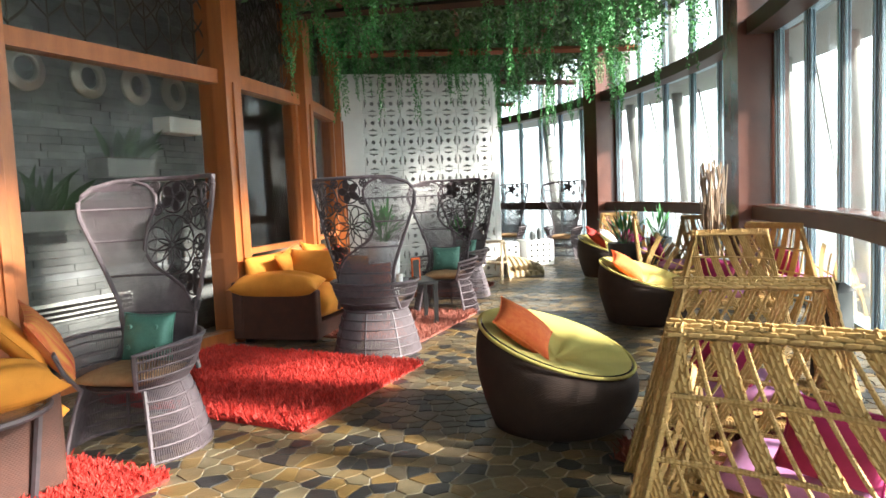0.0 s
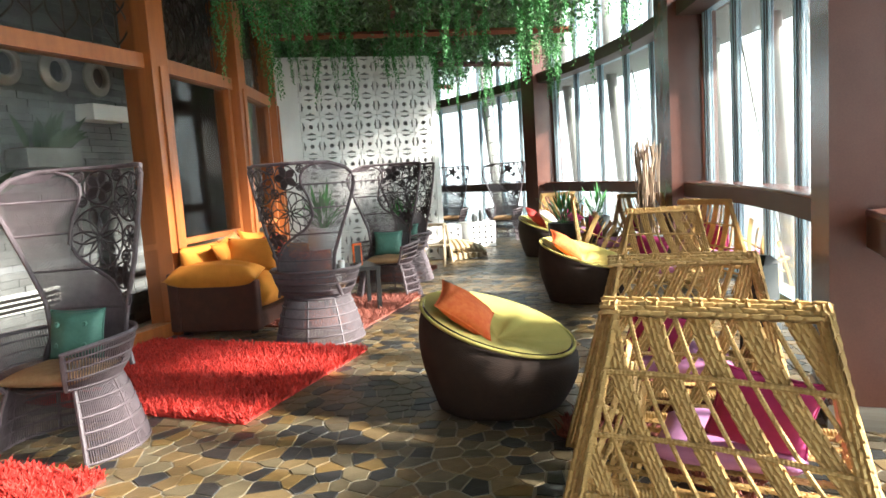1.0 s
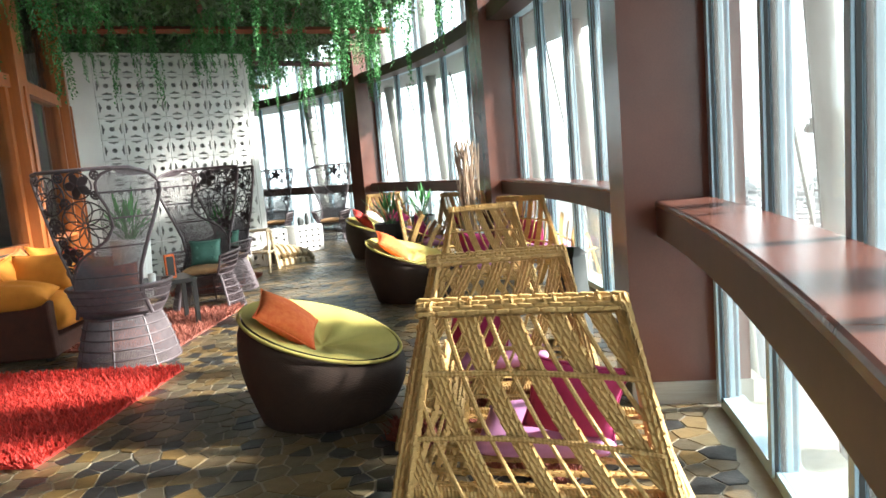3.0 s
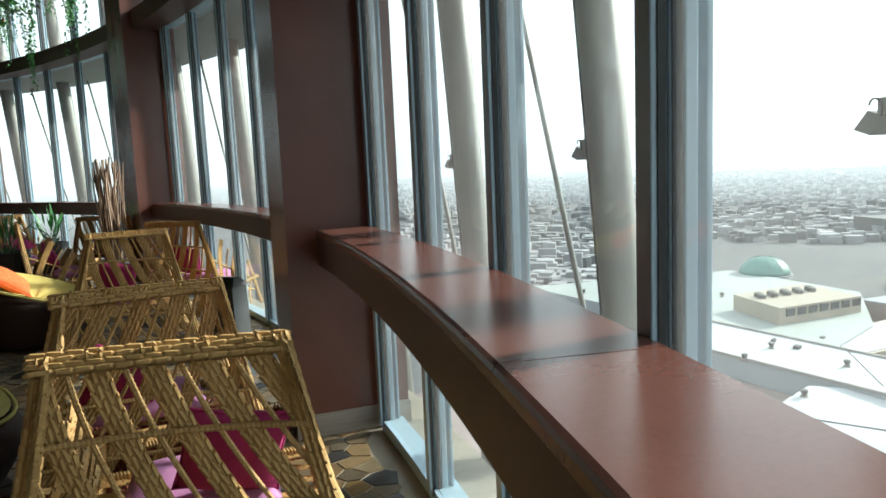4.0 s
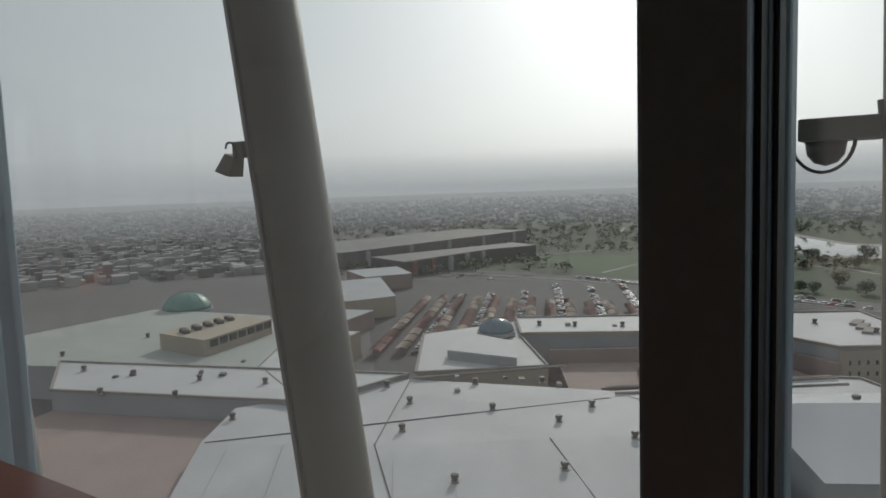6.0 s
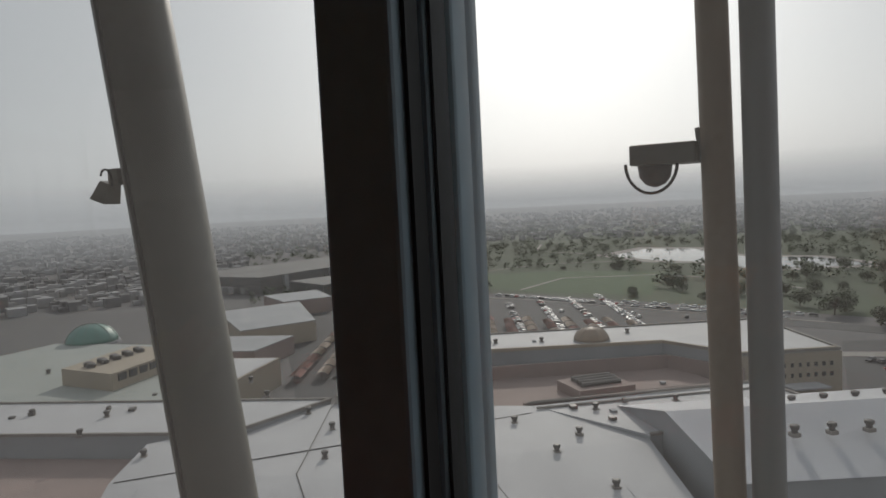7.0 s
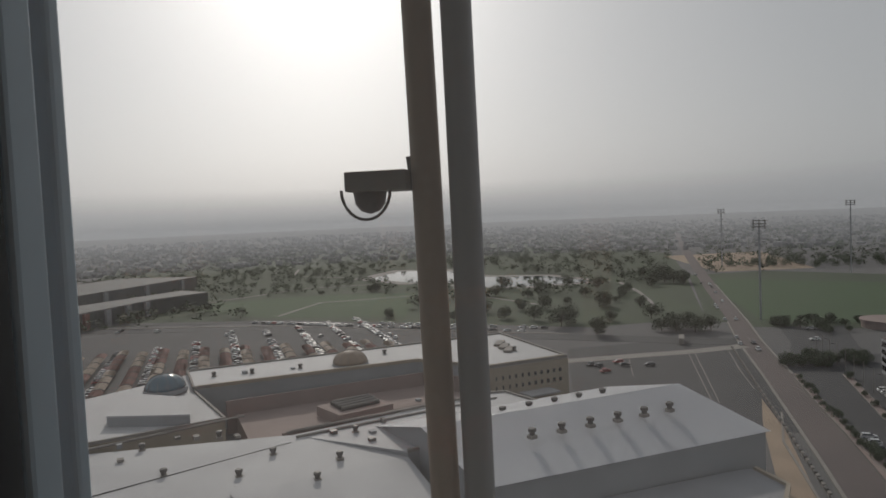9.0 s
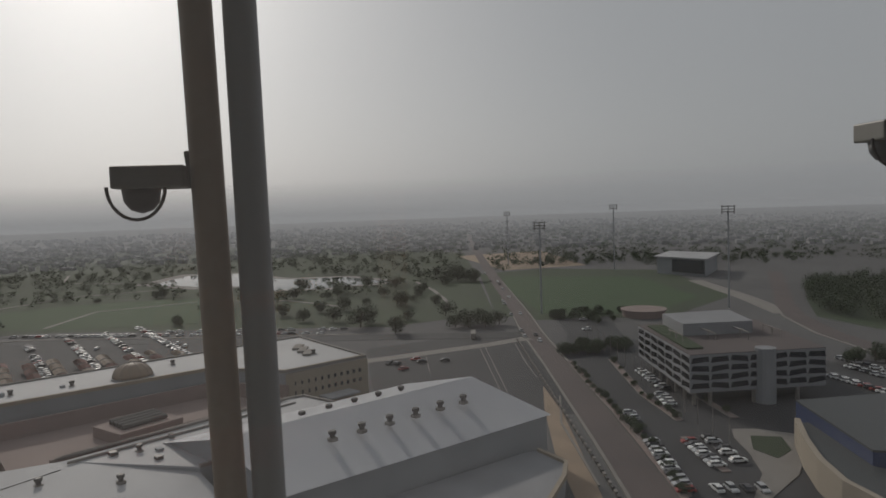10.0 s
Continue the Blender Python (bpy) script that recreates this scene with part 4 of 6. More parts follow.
for k in range(6):
    part("pillar", lathe(bmesh.new(), [(0.7, G), (0.7, -60.5)], 10, 88 + 5.5 * k, -213 - 5.9 * k), KERB, off)
for k in range(3):
    part("pillar", lathe(bmesh.new(), [(0.7, G), (0.7, -60.5)], 10, 84 - 10 * k, -216 - 11 * k), KERB, off)
part("stair_tower", lathe(bmesh.new(), [(3.2, G), (3.2, -47)], 16, 71, -229), OFFICE, off)

# blue-walled hall with a curved cream front
bh = thing("leisure_hall", "dark-roofed hall with blue walls and a curved cream front", "building")
part("wall", prism(bmesh.new(), [(55, -203), (31, -172), (0, -190), (10, -240), (36, -226)], G, -56), mat("deep blue cladding", (0.03, 0.05, 0.12), (0.025, 0.04, 0.10), 0.5, 0.2), bh)
part("roof", prism(bmesh.new(), [(55, -203), (31, -172), (0, -190), (10, -240), (36, -226)], -55.99, -55.5), SLATE_POT, bh)
front = [(52, -193), (46, -178), (40, -166), (33, -156), (24, -149), (12, -146)]
part("curved_front", prism(bmesh.new(), strip(front, 1.4), G, -57.5), CREAM, bh, "curved cream front wall")
part("terrace_roof", prism(bmesh.new(), front + [(5, -170), (31, -172), (50, -196)], G, -59), SLATE_POT, bh)
for k in range(12):
    x, y = front[0][0] + (front[3][0] - front[0][0]) * k / 12 - 0.5, front[0][1] + (front[3][1] - front[0][1]) * k / 12 + 0.5
    part("porthole", lathe(bmesh.new(), [(0.5, -61.6), (0.5, -60.8)], 8, x + 0.1, y + 0.6), WINDOWDARK, bh)

sheet("round_lawn", [(64, -193), (57, -197), (52, -188), (53, -180), (60, -183)], 0.34, GRASS, "small lawn in a kerbed island", "lawn")
sheet("island_kerb", [(70, -196), (65, -200), (55, -202), (49, -190), (46, -172), (47, -154), (50, -153), (53, -168), (60, -180), (67, -189)], 0.24, KERB, "pale kerbed island", "kerb")
STRIPS = [[(150, -240), (123, -211), (98, -185), (90, -179)], [(91, -178), (79, -167), (68, -152), (62, -145)], [(141, -256), (106, -214), (85, -195)], [(97, -229), (73, -207)], [(78, -182), (60, -164)]]
for pts in STRIPS:
    sheet("planted_strip", strip(pts, 2.0), 0.25, PINKWALL, "pink kerbed planting strip", "kerb")
    for sd in (-1.15, 1.15):
        sheet("strip_kerb", strip([(x + sd * 0.73, y + sd * 0.68) for x, y in pts], 0.25), 0.32, KERB, "pale kerb of a planting strip", "kerb")

# stand and store beside the field
st = thing("sports_hall", "grey box-shaped sports hall beside the field", "building")
part("wall", prism(bmesh.new(), [(276, -590), (225, -573), (240, -640), (290, -650)], G, -50), ROOF_W, st)
part("roof", prism(bmesh.new(), [(278, -588), (222, -570), (238, -642), (292, -652)], -49.99, -49), ROOF, st)
part("glazed_front", prism(bmesh.new(), strip([(258, -583), (226, -572)], 1.5), G + 3, -51), WINDOWDARK, st)
tm = thing("round_pavilion", "low round red-brown pavilion", "building")
part("wall", lathe(bmesh.new(), [(12, G), (12, G + 3.6)], 24, 180, -366), PINKWALL, tm)
part("roof", lathe(bmesh.new(), [(13, G + 3.61), (13, G + 4.3)], 24, 180, -366), PINKWALL, tm)

# floodlight masts
for x, y, h in ((236, -344, 52), (460, -608, 56), (150, -418, 58), (330, -610, 60)):
    ms_ = thing("floodlight_mast", "tall thin steel mast with a bank of floodlights", "mast", Matrix.Translation((x, y, G)), "floodlight masts")
    part("pole", tube(bmesh.new(), [(0, 0, 0), (0, 0, h)], 0.55, 8), ROOF_W, ms_)
    b = bmesh.new()
    for k in range(3):
        box(b, -4.2, 4.2, -0.3, 0.3, h + 1.7 * k, h + 1.7 * k + 0.5)
    for k in (-3.6, 0, 3.6):
        box(b, k - 0.2, k + 0.2, -0.2, 0.2, h - 1, h + 4.4)
    part("lamp_bank", b, VENT, ms_)

# ---- cars, shades, street lamps ----
def car_meshes():
    b = bmesh.new()
    side = [(-2.25, 0.35), (-2.25, 0.85), (-1.9, 0.98), (1.1, 0.98), (2.1, 0.82), (2.25, 0.6), (2.25, 0.35)]
    A, B = [b.verts.new((x, -0.88, z)) for x, z in side], [b.verts.new((x, 0.88, z)) for x, z in side]
    for j in range(len(side)):
        b.faces.new((A[j], A[(j + 1) % 7], B[(j + 1) % 7], B[j]))
    b.faces.new(A), b.faces.new(B[::-1])
    bodies = [finish("body", b.copy(), m_, False) for m_ in CARS]
    b = bmesh.new()
    prism(b, [(-2.0, -0.8), (1.2, -0.8), (1.2, 0.8), (-2.0, 0.8)], 0.98, 1.42, [(-1.6, -0.66), (0.4, -0.66), (0.4, 0.66), (-1.6, 0.66)])
    cab = finish("cabin", b, WINDOWDARK)
    roofs = [finish("roof", box(bmesh.new(), -1.6, 0.4, -0.67, 0.67, 1.42, 1.5, 0.02), m_) for m_ in CARS]
    b = bmesh.new()
    tube(b, [(0, -0.12, 0), (0, 0.12, 0)], 0.33, 10)
    return bodies, cab, roofs, finish("wheel", b, GASKET)


BODIES, CABIN, CROOFS, WHEEL = car_meshes()
CNAME = ["white", "silver", "dark", "red"]


def car(x, y, heading, c):
    th = thing("car", "%s car seen from far above" % CNAME[c], "car", Matrix.Translation((x, y, G + 0.12)) @ pose(0, 0, 0, 0, 0, heading), "parked cars")
    for nm, me, at in (("body", BODIES[c], (0, 0, 0)), ("cabin", CABIN, (0, 0, 0)), ("roof", CROOFS[c], (0, 0, 0)), ("wheel", WHEEL, (1.4, -0.8, 0.33)), ("wheel", WHEEL, (1.4, 0.8, 0.33)), ("wheel", WHEEL, (-1.4, -0.8, 0.33)), ("wheel", WHEEL, (-1.4, 0.8, 0.33))):
        o = new(nm, me)
        o.parent, o.location = th, at


def car_row(x0, y0, x1, y1, n, heading, fill=0.85):
    for k in range(n):
        if random.random() < fill:
            t = (k + rnd(-0.05, 0.05)) / max(1, n - 1)
            car(x0 + (x1 - x0) * t, y0 + (y1 - y0) * t, heading + rnd(-3, 3) + 180 * (random.random() < 0.4), random.choice((0, 0, 0, 1, 1, 2, 2, 3)))


rd = math.degrees(math.atan2(-1.03, 1))
car_row(75, -178, 63, -166, 8, rd + 90)
car_row(72, -184, 60, -172, 7, rd + 90, 0.75)
car_row(83, -172, 63, -147, 11, rd + 90)
car_row(58, -152, 47, -160, 5, rd)
car_row(101, -217, 94, -208, 4, rd + 90)
car_row(100, -192, 94, -184, 3, rd + 90)
car_row(121, -243, 103, -224, 8, rd + 90, 0.9)
car_row(62, -274, 40, -258, 12, rd + 60, 0.9)
car_row(62, -294, 40, -278, 12, rd + 60, 0.9)
car_row(66, -306, 44, -290, 12, rd + 60, 0.8)
car_row(205, -340, 168, -285, 12, rd + 90, 0.35)
car_row(450, -118, 300, -225, 46, 60, 0.75)
car_row(392, -172, 290, -248, 22, 60, 0.7)
for k in range(14):
    t = rnd(0.02, 0.98)
    car(145 + 300 * t + 4 * (-1) ** k, -220 - 330 * t, rd + 180 * (k % 2), random.choice((0, 1, 2)))
for k in range(12):
    t = rnd(0, 1)
    car(500 - 230 * t, -20 - 205 * t + 5 * (-1) ** k, -38, random.choice((0, 1, 2)))
for k in range(6):
    car(rnd(195, 215), rnd(-215, -190), rnd(0, 360), random.choice((0, 2, 3)))
bus = thing("bus", "long pale coach on the road", "bus", Matrix.Translation((222, -262, G + 0.1)) @ pose(0, 0, 0, 0, 0, 130))
part("body", box(bmesh.new(), -6, 6, -1.25, 1.25, 0.4, 3.1, 0.15), KERB, bus)
part("window", box(bmesh.new(), -5.8, 5.8, -1.27, 1.27, 1.5, 2.5), WINDOWDARK, bus)

# vaulted shades in rows over the car park, with cars between
b = bmesh.new()
tops = [(-2.6, 2.5), (-1.5, 3.3), (0, 3.6), (1.5, 3.3), (2.6, 2.5)]
A, B = [b.verts.new((-5.5, y, z)) for y, z in tops], [b.verts.new((5.5, y, z)) for y, z in tops]
for j in range(4):
    b.faces.new((A[j], A[j + 1], B[j + 1], B[j]))
bmesh.ops.solidify(b, geom=b.faces[:], thickness=0.08)
shade_me = [finish("canopy", b.copy(), SHADE_R), finish("canopy", b, SHADE_W)]
post_me = finish("post", tube(bmesh.new(), [(0, 0, 0), (0, 0, 3.5)], 0.1, 6), KERB)
for row in range(16):
    for k in range(10):
        x = 266 + 12.5 * k + 1.1 * row
        y = 12 - 10.3 * row - 2.6 * k
        if x - 0 > 405 + 0.6 * y:
            continue
        th = thing("parking_shelter", "vaulted cloth shade over parked cars", "shelter", Matrix.Translation((x, y, G)) @ pose(0, 0, 0, 0, 0, -12), "parking shelters")
        o = new("canopy", shade_me[(row + k // 3) % 2])
        o.parent = th
        for dx in (-4.6, 4.6):
            o = new("post", post_me)
            o.parent, o.location = th, (dx, 0, 0)
    if row % 2:
        car_row(262 + 1.3 * row, 6.8 - 10.3 * row, 395 + 1.3 * row, -20.5 - 10.3 * row, 30, 80, 0.75)

for k in range(16):
    t = k / 16
    x, y = 84 + 115 * t - 13, -178 - 118 * t + 6
    lp = thing("street_lamp", "slim grey street lamp beside the road", "street lamp", Matrix.Translation((x - 6, y - 8, G)), "street lamps")
    part("pole", tube(bmesh.new(), [(0, 0, 0), (0, 0, 8.5), (1.2, 0.8, 8.8)], 0.12, 6), KERB, lp)
    part("lamp_head", box(bmesh.new(), 0.8, 1.7, 0.5, 1.0, 8.7, 8.9), VENT, lp)

# ---- trees and town ----
def crown(n, r, h, seed):
    rg = random.Random(seed)
    b = bmesh.new()
    lumps = [(Vector((rg.uniform(-1, 1) * r * 0.6, rg.uniform(-1, 1) * r * 0.6, rg.uniform(0.32, 0.8) * h)), rg.uniform(0.45, 0.68) * r) for _ in range(9)]
    for i in range(n):
        c, q = lumps[i % 9]
        d = Vector((rg.gauss(0, 1), rg.gauss(0, 1), rg.gauss(0, 0.8))).normalized()
        p = c + d * q * rg.uniform(0.75, 1.05)
        p.z = max(p.z, h * 0.14)
        d2 = Vector((rg.uniform(-1, 1), rg.uniform(-1, 1), rg.uniform(-0.6, 0.6))).normalized()
        leaf(b, p, d2, Vector((rg.uniform(-1, 1), rg.uniform(-1, 1), 1)), rg.uniform(0.4, 0.75), rg.uniform(0.35, 0.6))
    return finish("crown", b, TREE)


CROWNS = [crown(1300, 3.6, 5.8, k) for k in range(4)]
TRUNKS = []
for k in range(3):
    b = bmesh.new()
    for a in range(4):
        an = a * 1.7 + k
        tube(b, [(0, 0, 0), (0.1, 0, 1.6), (0.7 * math.cos(an), 0.7 * math.sin(an), 3.2), (1.5 * math.cos(an), 1.5 * math.sin(an), 4.8)], 0.2 - 0.03 * a, 5)
    TRUNKS.append(finish("trunk", b, BARK))


def tree(x, y, s_):
    th = thing("tree", "dark green broad-crowned park tree", "tree", Matrix.Translation((x, y, G)) @ pose(0, 0, 0, 0, 0, rnd(0, 360)) @ Matrix.Scale(s_, 4), "park trees")
    for nm, me in (("trunk", random.choice(TRUNKS)), ("crown", random.choice(CROWNS))):
        o = new(nm, me)
        o.parent = th


BELT = []


def far_tree(x, y, s_):
    """Note a tree of the far belts, which are joined below."""
    BELT.append((x, y, s_, rnd(0, 6.28)))


def inside(x, y, pts):
    c = False
    for (x0, y0), (x1, y1) in zip(pts, pts[1:] + pts[:1]):
        if (y0 > y) != (y1 > y) and x < (x1 - x0) * (y - y0) / (y1 - y0) + x0:
            c = not c
    return c


for x, y, s_ in ((483, -345, 1.8), (452, -391, 1.6), (321, -339, 1.2), (336, -321, 1.8), (297, -251, 2.0), (303, -262, 1.7), (327, -255, 1.5), (266, -249, 1.6), (281, -306, 1.5), (243, -283, 1.4), (250, -280, 1.3), (235, -288, 1.4),
                 (234, -299, 1.3), (244, -296, 1.4), (252, -291, 1.3), (406, -460, 1.9), (399, -463, 1.9), (392, -467, 1.8), (412, -452, 1.7), (385, -458, 1.6), (420, -478, 1.7), (358, -289, 1.5), (437, -348, 1.2), (454, -482, 1.6),
                 (395, -432, 1.5), (422, -397, 1.5), (388, -353, 1.3), (366, -276, 1.3), (440, -500, 1.6), (455, -515, 1.6), (430, -492, 1.5)):
    tree(x, y, s_)
pond_in, lawn_in = [(690, -290), (760, -375), (705, -425), (545, -452), (448, -440), (466, -362), (505, -318), (595, -300)], [(590, -90), (475, -135), (405, -205), (515, -275), (570, -200)]
park_in = [(560, -60), (470, -140), (380, -205), (285, -275), (275, -330), (443, -510), (640, -720), (900, -800), (1000, -500), (900, -120)]
n_tree = 0
while n_tree < 220:
    x, y = rnd(270, 1000), rnd(-800, -40)
    if not inside(x, y, park_in) or inside(x, y, pond_in) or inside(x, y, lawn_in):
        continue
    (tree if math.hypot(x, y) < 620 else far_tree)(x, y, rnd(0.7, 1.5))
    n_tree += 1
for pts, count in zip(STRIPS, (17, 10, 9, 3, 0)):
    for k in range(count):
        t = (k + 0.5) / count * (len(pts) - 1)
        p = Vector(pts[int(t)]).lerp(Vector(pts[int(t) + 1]), t % 1)
        tree(p.x + rnd(-0.5, 0.5), p.y + rnd(-0.5, 0.5), rnd(0.26, 0.46))
sheet("grove_lawn", [(150, -580), (100, -640), (-20, -640), (-20, -385), (66, -385), (100, -410), (120, -470)], 0.05, GRASS, "dark grass under a dense grove", "lawn")
grove = [(148, -567), (100, -620), (20, -600), (10, -390), (69, -400), (101, -415), (118, -470)]
n_tree = 0
while n_tree < 210:
    x, y = rnd(10, 150), rnd(-620, -390)
    if inside(x, y, grove):
        far_tree(x, y, rnd(1.0, 1.8))
        n_tree += 1
for k in range(34):
    u, v = random.random(), random.random()
    tree(164 - 20 * u + 3 * v, -250 - 20 * u - 18 * v, rnd(0.5, 0.9))
for k in range(26):
    tree(rnd(186, 224), rnd(-372, -330), rnd(0.5, 0.9))
for k in range(90):
    x = rnd(210, 470)
    far_tree(x, -690 + 0.42 * (x - 210) - rnd(0, 130), rnd(0.9, 1.6))
for k in range(14):
    tree(rnd(30, 62), rnd(-330, -300), rnd(0.7, 1.0))

light = crown(420, 3.6, 5.8, 11)
co = np.array([v.co[:] for v in light.vertices])
quad = np.array([p.vertices[:] for p in light.polygons])
spots_v, spots_f = [], []
for k, (x, y, s_, rot) in enumerate(BELT):
    c_, n_ = math.cos(rot), math.sin(rot)
    w = (co - (0, 0, 2.9)) * (s_ * 1.0, s_, s_) + (0, 0, 2.9 * s_)
    spots_v.append(np.stack([w[:, 0] * c_ - w[:, 1] * n_ + x, w[:, 0] * n_ + w[:, 1] * c_ + y, w[:, 2] + G], 1))
    spots_f.append(quad + k * len(co))
me = bpy.data.meshes.new("tree_belt")
me.from_pydata(np.concatenate(spots_v).tolist(), [], np.concatenate(spots_f).tolist())
me.materials.append(TREE)
tagged(new("tree_belt", me), "dark green belts of trees behind the field and park", "trees", kind="stuff")

# glowing see-through ring at 950 m, in place of haze before the far town
hz_m = bpy.data.materials.new("glowing haze ring")
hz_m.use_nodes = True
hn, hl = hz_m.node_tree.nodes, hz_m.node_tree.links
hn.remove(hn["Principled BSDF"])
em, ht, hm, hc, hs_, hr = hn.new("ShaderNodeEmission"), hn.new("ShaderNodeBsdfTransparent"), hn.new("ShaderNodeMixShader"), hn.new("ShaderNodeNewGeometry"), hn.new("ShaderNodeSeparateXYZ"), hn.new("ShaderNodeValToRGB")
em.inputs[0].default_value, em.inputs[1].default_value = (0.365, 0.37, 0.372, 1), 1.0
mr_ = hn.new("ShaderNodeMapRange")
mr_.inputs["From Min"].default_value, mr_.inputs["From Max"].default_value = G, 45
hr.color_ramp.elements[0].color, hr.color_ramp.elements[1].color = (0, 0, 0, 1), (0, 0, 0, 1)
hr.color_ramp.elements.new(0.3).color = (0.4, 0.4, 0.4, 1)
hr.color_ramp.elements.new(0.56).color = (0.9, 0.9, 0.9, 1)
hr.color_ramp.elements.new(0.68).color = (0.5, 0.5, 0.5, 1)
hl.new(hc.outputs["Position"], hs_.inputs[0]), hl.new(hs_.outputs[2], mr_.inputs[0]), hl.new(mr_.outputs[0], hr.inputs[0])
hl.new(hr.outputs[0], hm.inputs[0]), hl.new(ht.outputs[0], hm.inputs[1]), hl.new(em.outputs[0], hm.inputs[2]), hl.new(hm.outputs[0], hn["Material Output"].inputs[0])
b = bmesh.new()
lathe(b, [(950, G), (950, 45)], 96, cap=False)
bd = solo("backdrop", b, hz_m, "glowing see-through ring imitating haze over the far town", "backdrop", "structure")
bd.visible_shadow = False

# far woods and the low town, too many to count
verts, faces = [], []
for k in range(4200):
    an, d = radians(rnd(84, 174)), rnd(480, 2000)
    x, y = d * math.sin(an), d * math.cos(an)
    if inside(x, y, pond_in) or inside(x, y, lawn_in) or abs(y + 1.2 * x) < 25 or (x < 400 and d < 760):
        continue
    h = rnd(5, 11)
    c = Vector((x, y, G + h * 0.5))
    for q in range(26):
        dv = Vector((random.gauss(0, 1), random.gauss(0, 1), random.gauss(0.15, 0.5))).normalized()
        p, d = c + dv * h * rnd(0.25, 0.45), Vector((rnd(-1, 1), rnd(-1, 1), rnd(-.5, .5))).normalized()
        s_ = d.cross(Vector((rnd(-1, 1), rnd(-1, 1), 1))).normalized() * h * 0.11
        i = len(verts)
        verts += [p, p + d * h * 0.13 + s_, p + d * h * 0.26, p + d * h * 0.13 - s_]
        faces.append((i, i + 1, i + 2, i + 3))
b = bpy.data.meshes.new("far_trees")
b.from_pydata(verts, [], faces)
b.materials.append(TREE)
tagged(new("far_trees", b), "dark far belts of trees in the haze", "trees", kind="stuff")
verts, faces = [], []
for k in range(15000):
    an = radians(rnd(38, 176))
    d = 330 + 2600 * random.random() ** 1.5
    az = math.degrees(an)
    if az > 84 and (d < 1050 or random.random() < 0.35):
        continue
    if az > 60 and d < 560:
        continue
    x, y = d * math.sin(an), d * math.cos(an)
    w, l, h = rnd(2, 6), rnd(2, 6), rnd(3, 7) * (1.6 if random.random() < 0.06 else 1)
    c, s_ = math.cos(0.5), math.sin(0.5)
    i = len(verts)
    for z in (G, G + h):
        for u, v in ((-w, -l), (w, -l), (w, l), (-w, l)):
            verts.append((x + u * c - v * s_, y + u * s_ + v * c, z))
    faces += [(i, i + 1, i + 5, i + 4), (i + 1, i + 2, i + 6, i + 5), (i + 2, i + 3, i + 7, i + 6), (i + 3, i, i + 4, i + 7), (i + 4, i + 5, i + 6, i + 7)]
me = bpy.data.meshes.new("far_town")
me.from_pydata(verts, [], faces)
me.materials.append(TOWN)
tagged(new("far_town", me), "low pale town houses stretching to the horizon", "town", kind="stuff")


# ---- ceiling greenery ----
can = thing("ceiling_greenery", "dense artificial greenery hung under a red-brown trellis", "hanging plants")
for k in range(6):
    a = -24 + 11.5 * k
    part("beam", tube(bmesh.new(), [P(a, 10.8, 3.50), P(a + 1.5, 15.3, 3.48)], 0.05, 4), FASCIA if k % 2 else mat("red-brown beam", (0.28, 0.08, 0.04), (0.2, 0.06, 0.03), 0.5), can)
for r_ in (11.3, 12.6, 13.9):
    part("beam", arc(bmesh.new(), r_ - 0.03, r_ + 0.03, -24, 36, 3.72, 3.80, 2), bpy.data.materials["red-brown beam"], can)
b = bmesh.new()
verts, faces = [], []
for k in range(30000):
    a = rnd(-22, 36)
    r_ = rnd(10.85, 15.4) + 0.12 * math.sin(a * 2.1)
    z = 3.52 + 0.42 * random.random() ** 0.8 + 0.08 * math.sin(r_ * 5 + a) + 0.05 * math.sin(a * 3.7)
    p = P(a, r_, z)
    d = Vector((random.gauss(0, 1), random.gauss(0, 1), random.gauss(-0.5, 0.6))).normalized()
    s_ = d.cross(Vector((random.gauss(0, 1), random.gauss(0, 1), 1))).normalized()
    l, w = rnd(0.06, 0.12), rnd(0.03, 0.055)
    i = len(verts)
    verts += [p, p + d * l * 0.5 + s_ * w / 2, p + d * l, p + d * l * 0.5 - s_ * w / 2]
    faces.append((i, i + 1, i + 2, i + 3))
me = bpy.data.meshes.new("foliage")
me.from_pydata(verts, [], faces)
me.materials.append(LEAF)
o = new("foliage", me)
o.parent = can
tagged(o, "dense small dark leaves", kind="stuff")
solo("canopy_board", arc(bmesh.new(), 10.85, 15.4, -22, 36, 3.97, 4.0, 2), LEAF, "dark green backing board of the greenery", "board", "structure")


def vine(seed):
    rg = random.Random(seed)
    h, n = rg.uniform(0.5, 1.15), rg.randint(6, 11)
    vs, fs = [], []
    for s in range(n):
        x, y, hh = rg.gauss(0, 0.03), rg.gauss(0, 0.03), h * rg.uniform(0.5, 1)
        ph = rg.uniform(0, 6)
        for k in range(int(hh / 0.014)):
            z = -k * 0.014
            p = Vector((x + 0.02 * math.sin(ph + z * 7), y + 0.02 * math.cos(ph + z * 6), z))
            d = Vector((rg.gauss(0, 1), rg.gauss(0, 1), -0.9)).normalized()
            q = d.cross(Vector((rg.gauss(0, 1), rg.gauss(0, 1), 0.3))).normalized()
            l, w = rg.uniform(0.022, 0.038), 0.009
            i = len(vs)
            vs += [p, p + d * l * 0.5 + q * w, p + d * l, p + d * l * 0.5 - q * w]
            fs.append((i, i + 1, i + 2, i + 3))
    m_ = bpy.data.meshes.new("vine_strands")
    m_.from_pydata(vs, [], fs)
    m_.materials.append(VINE)
    return m_


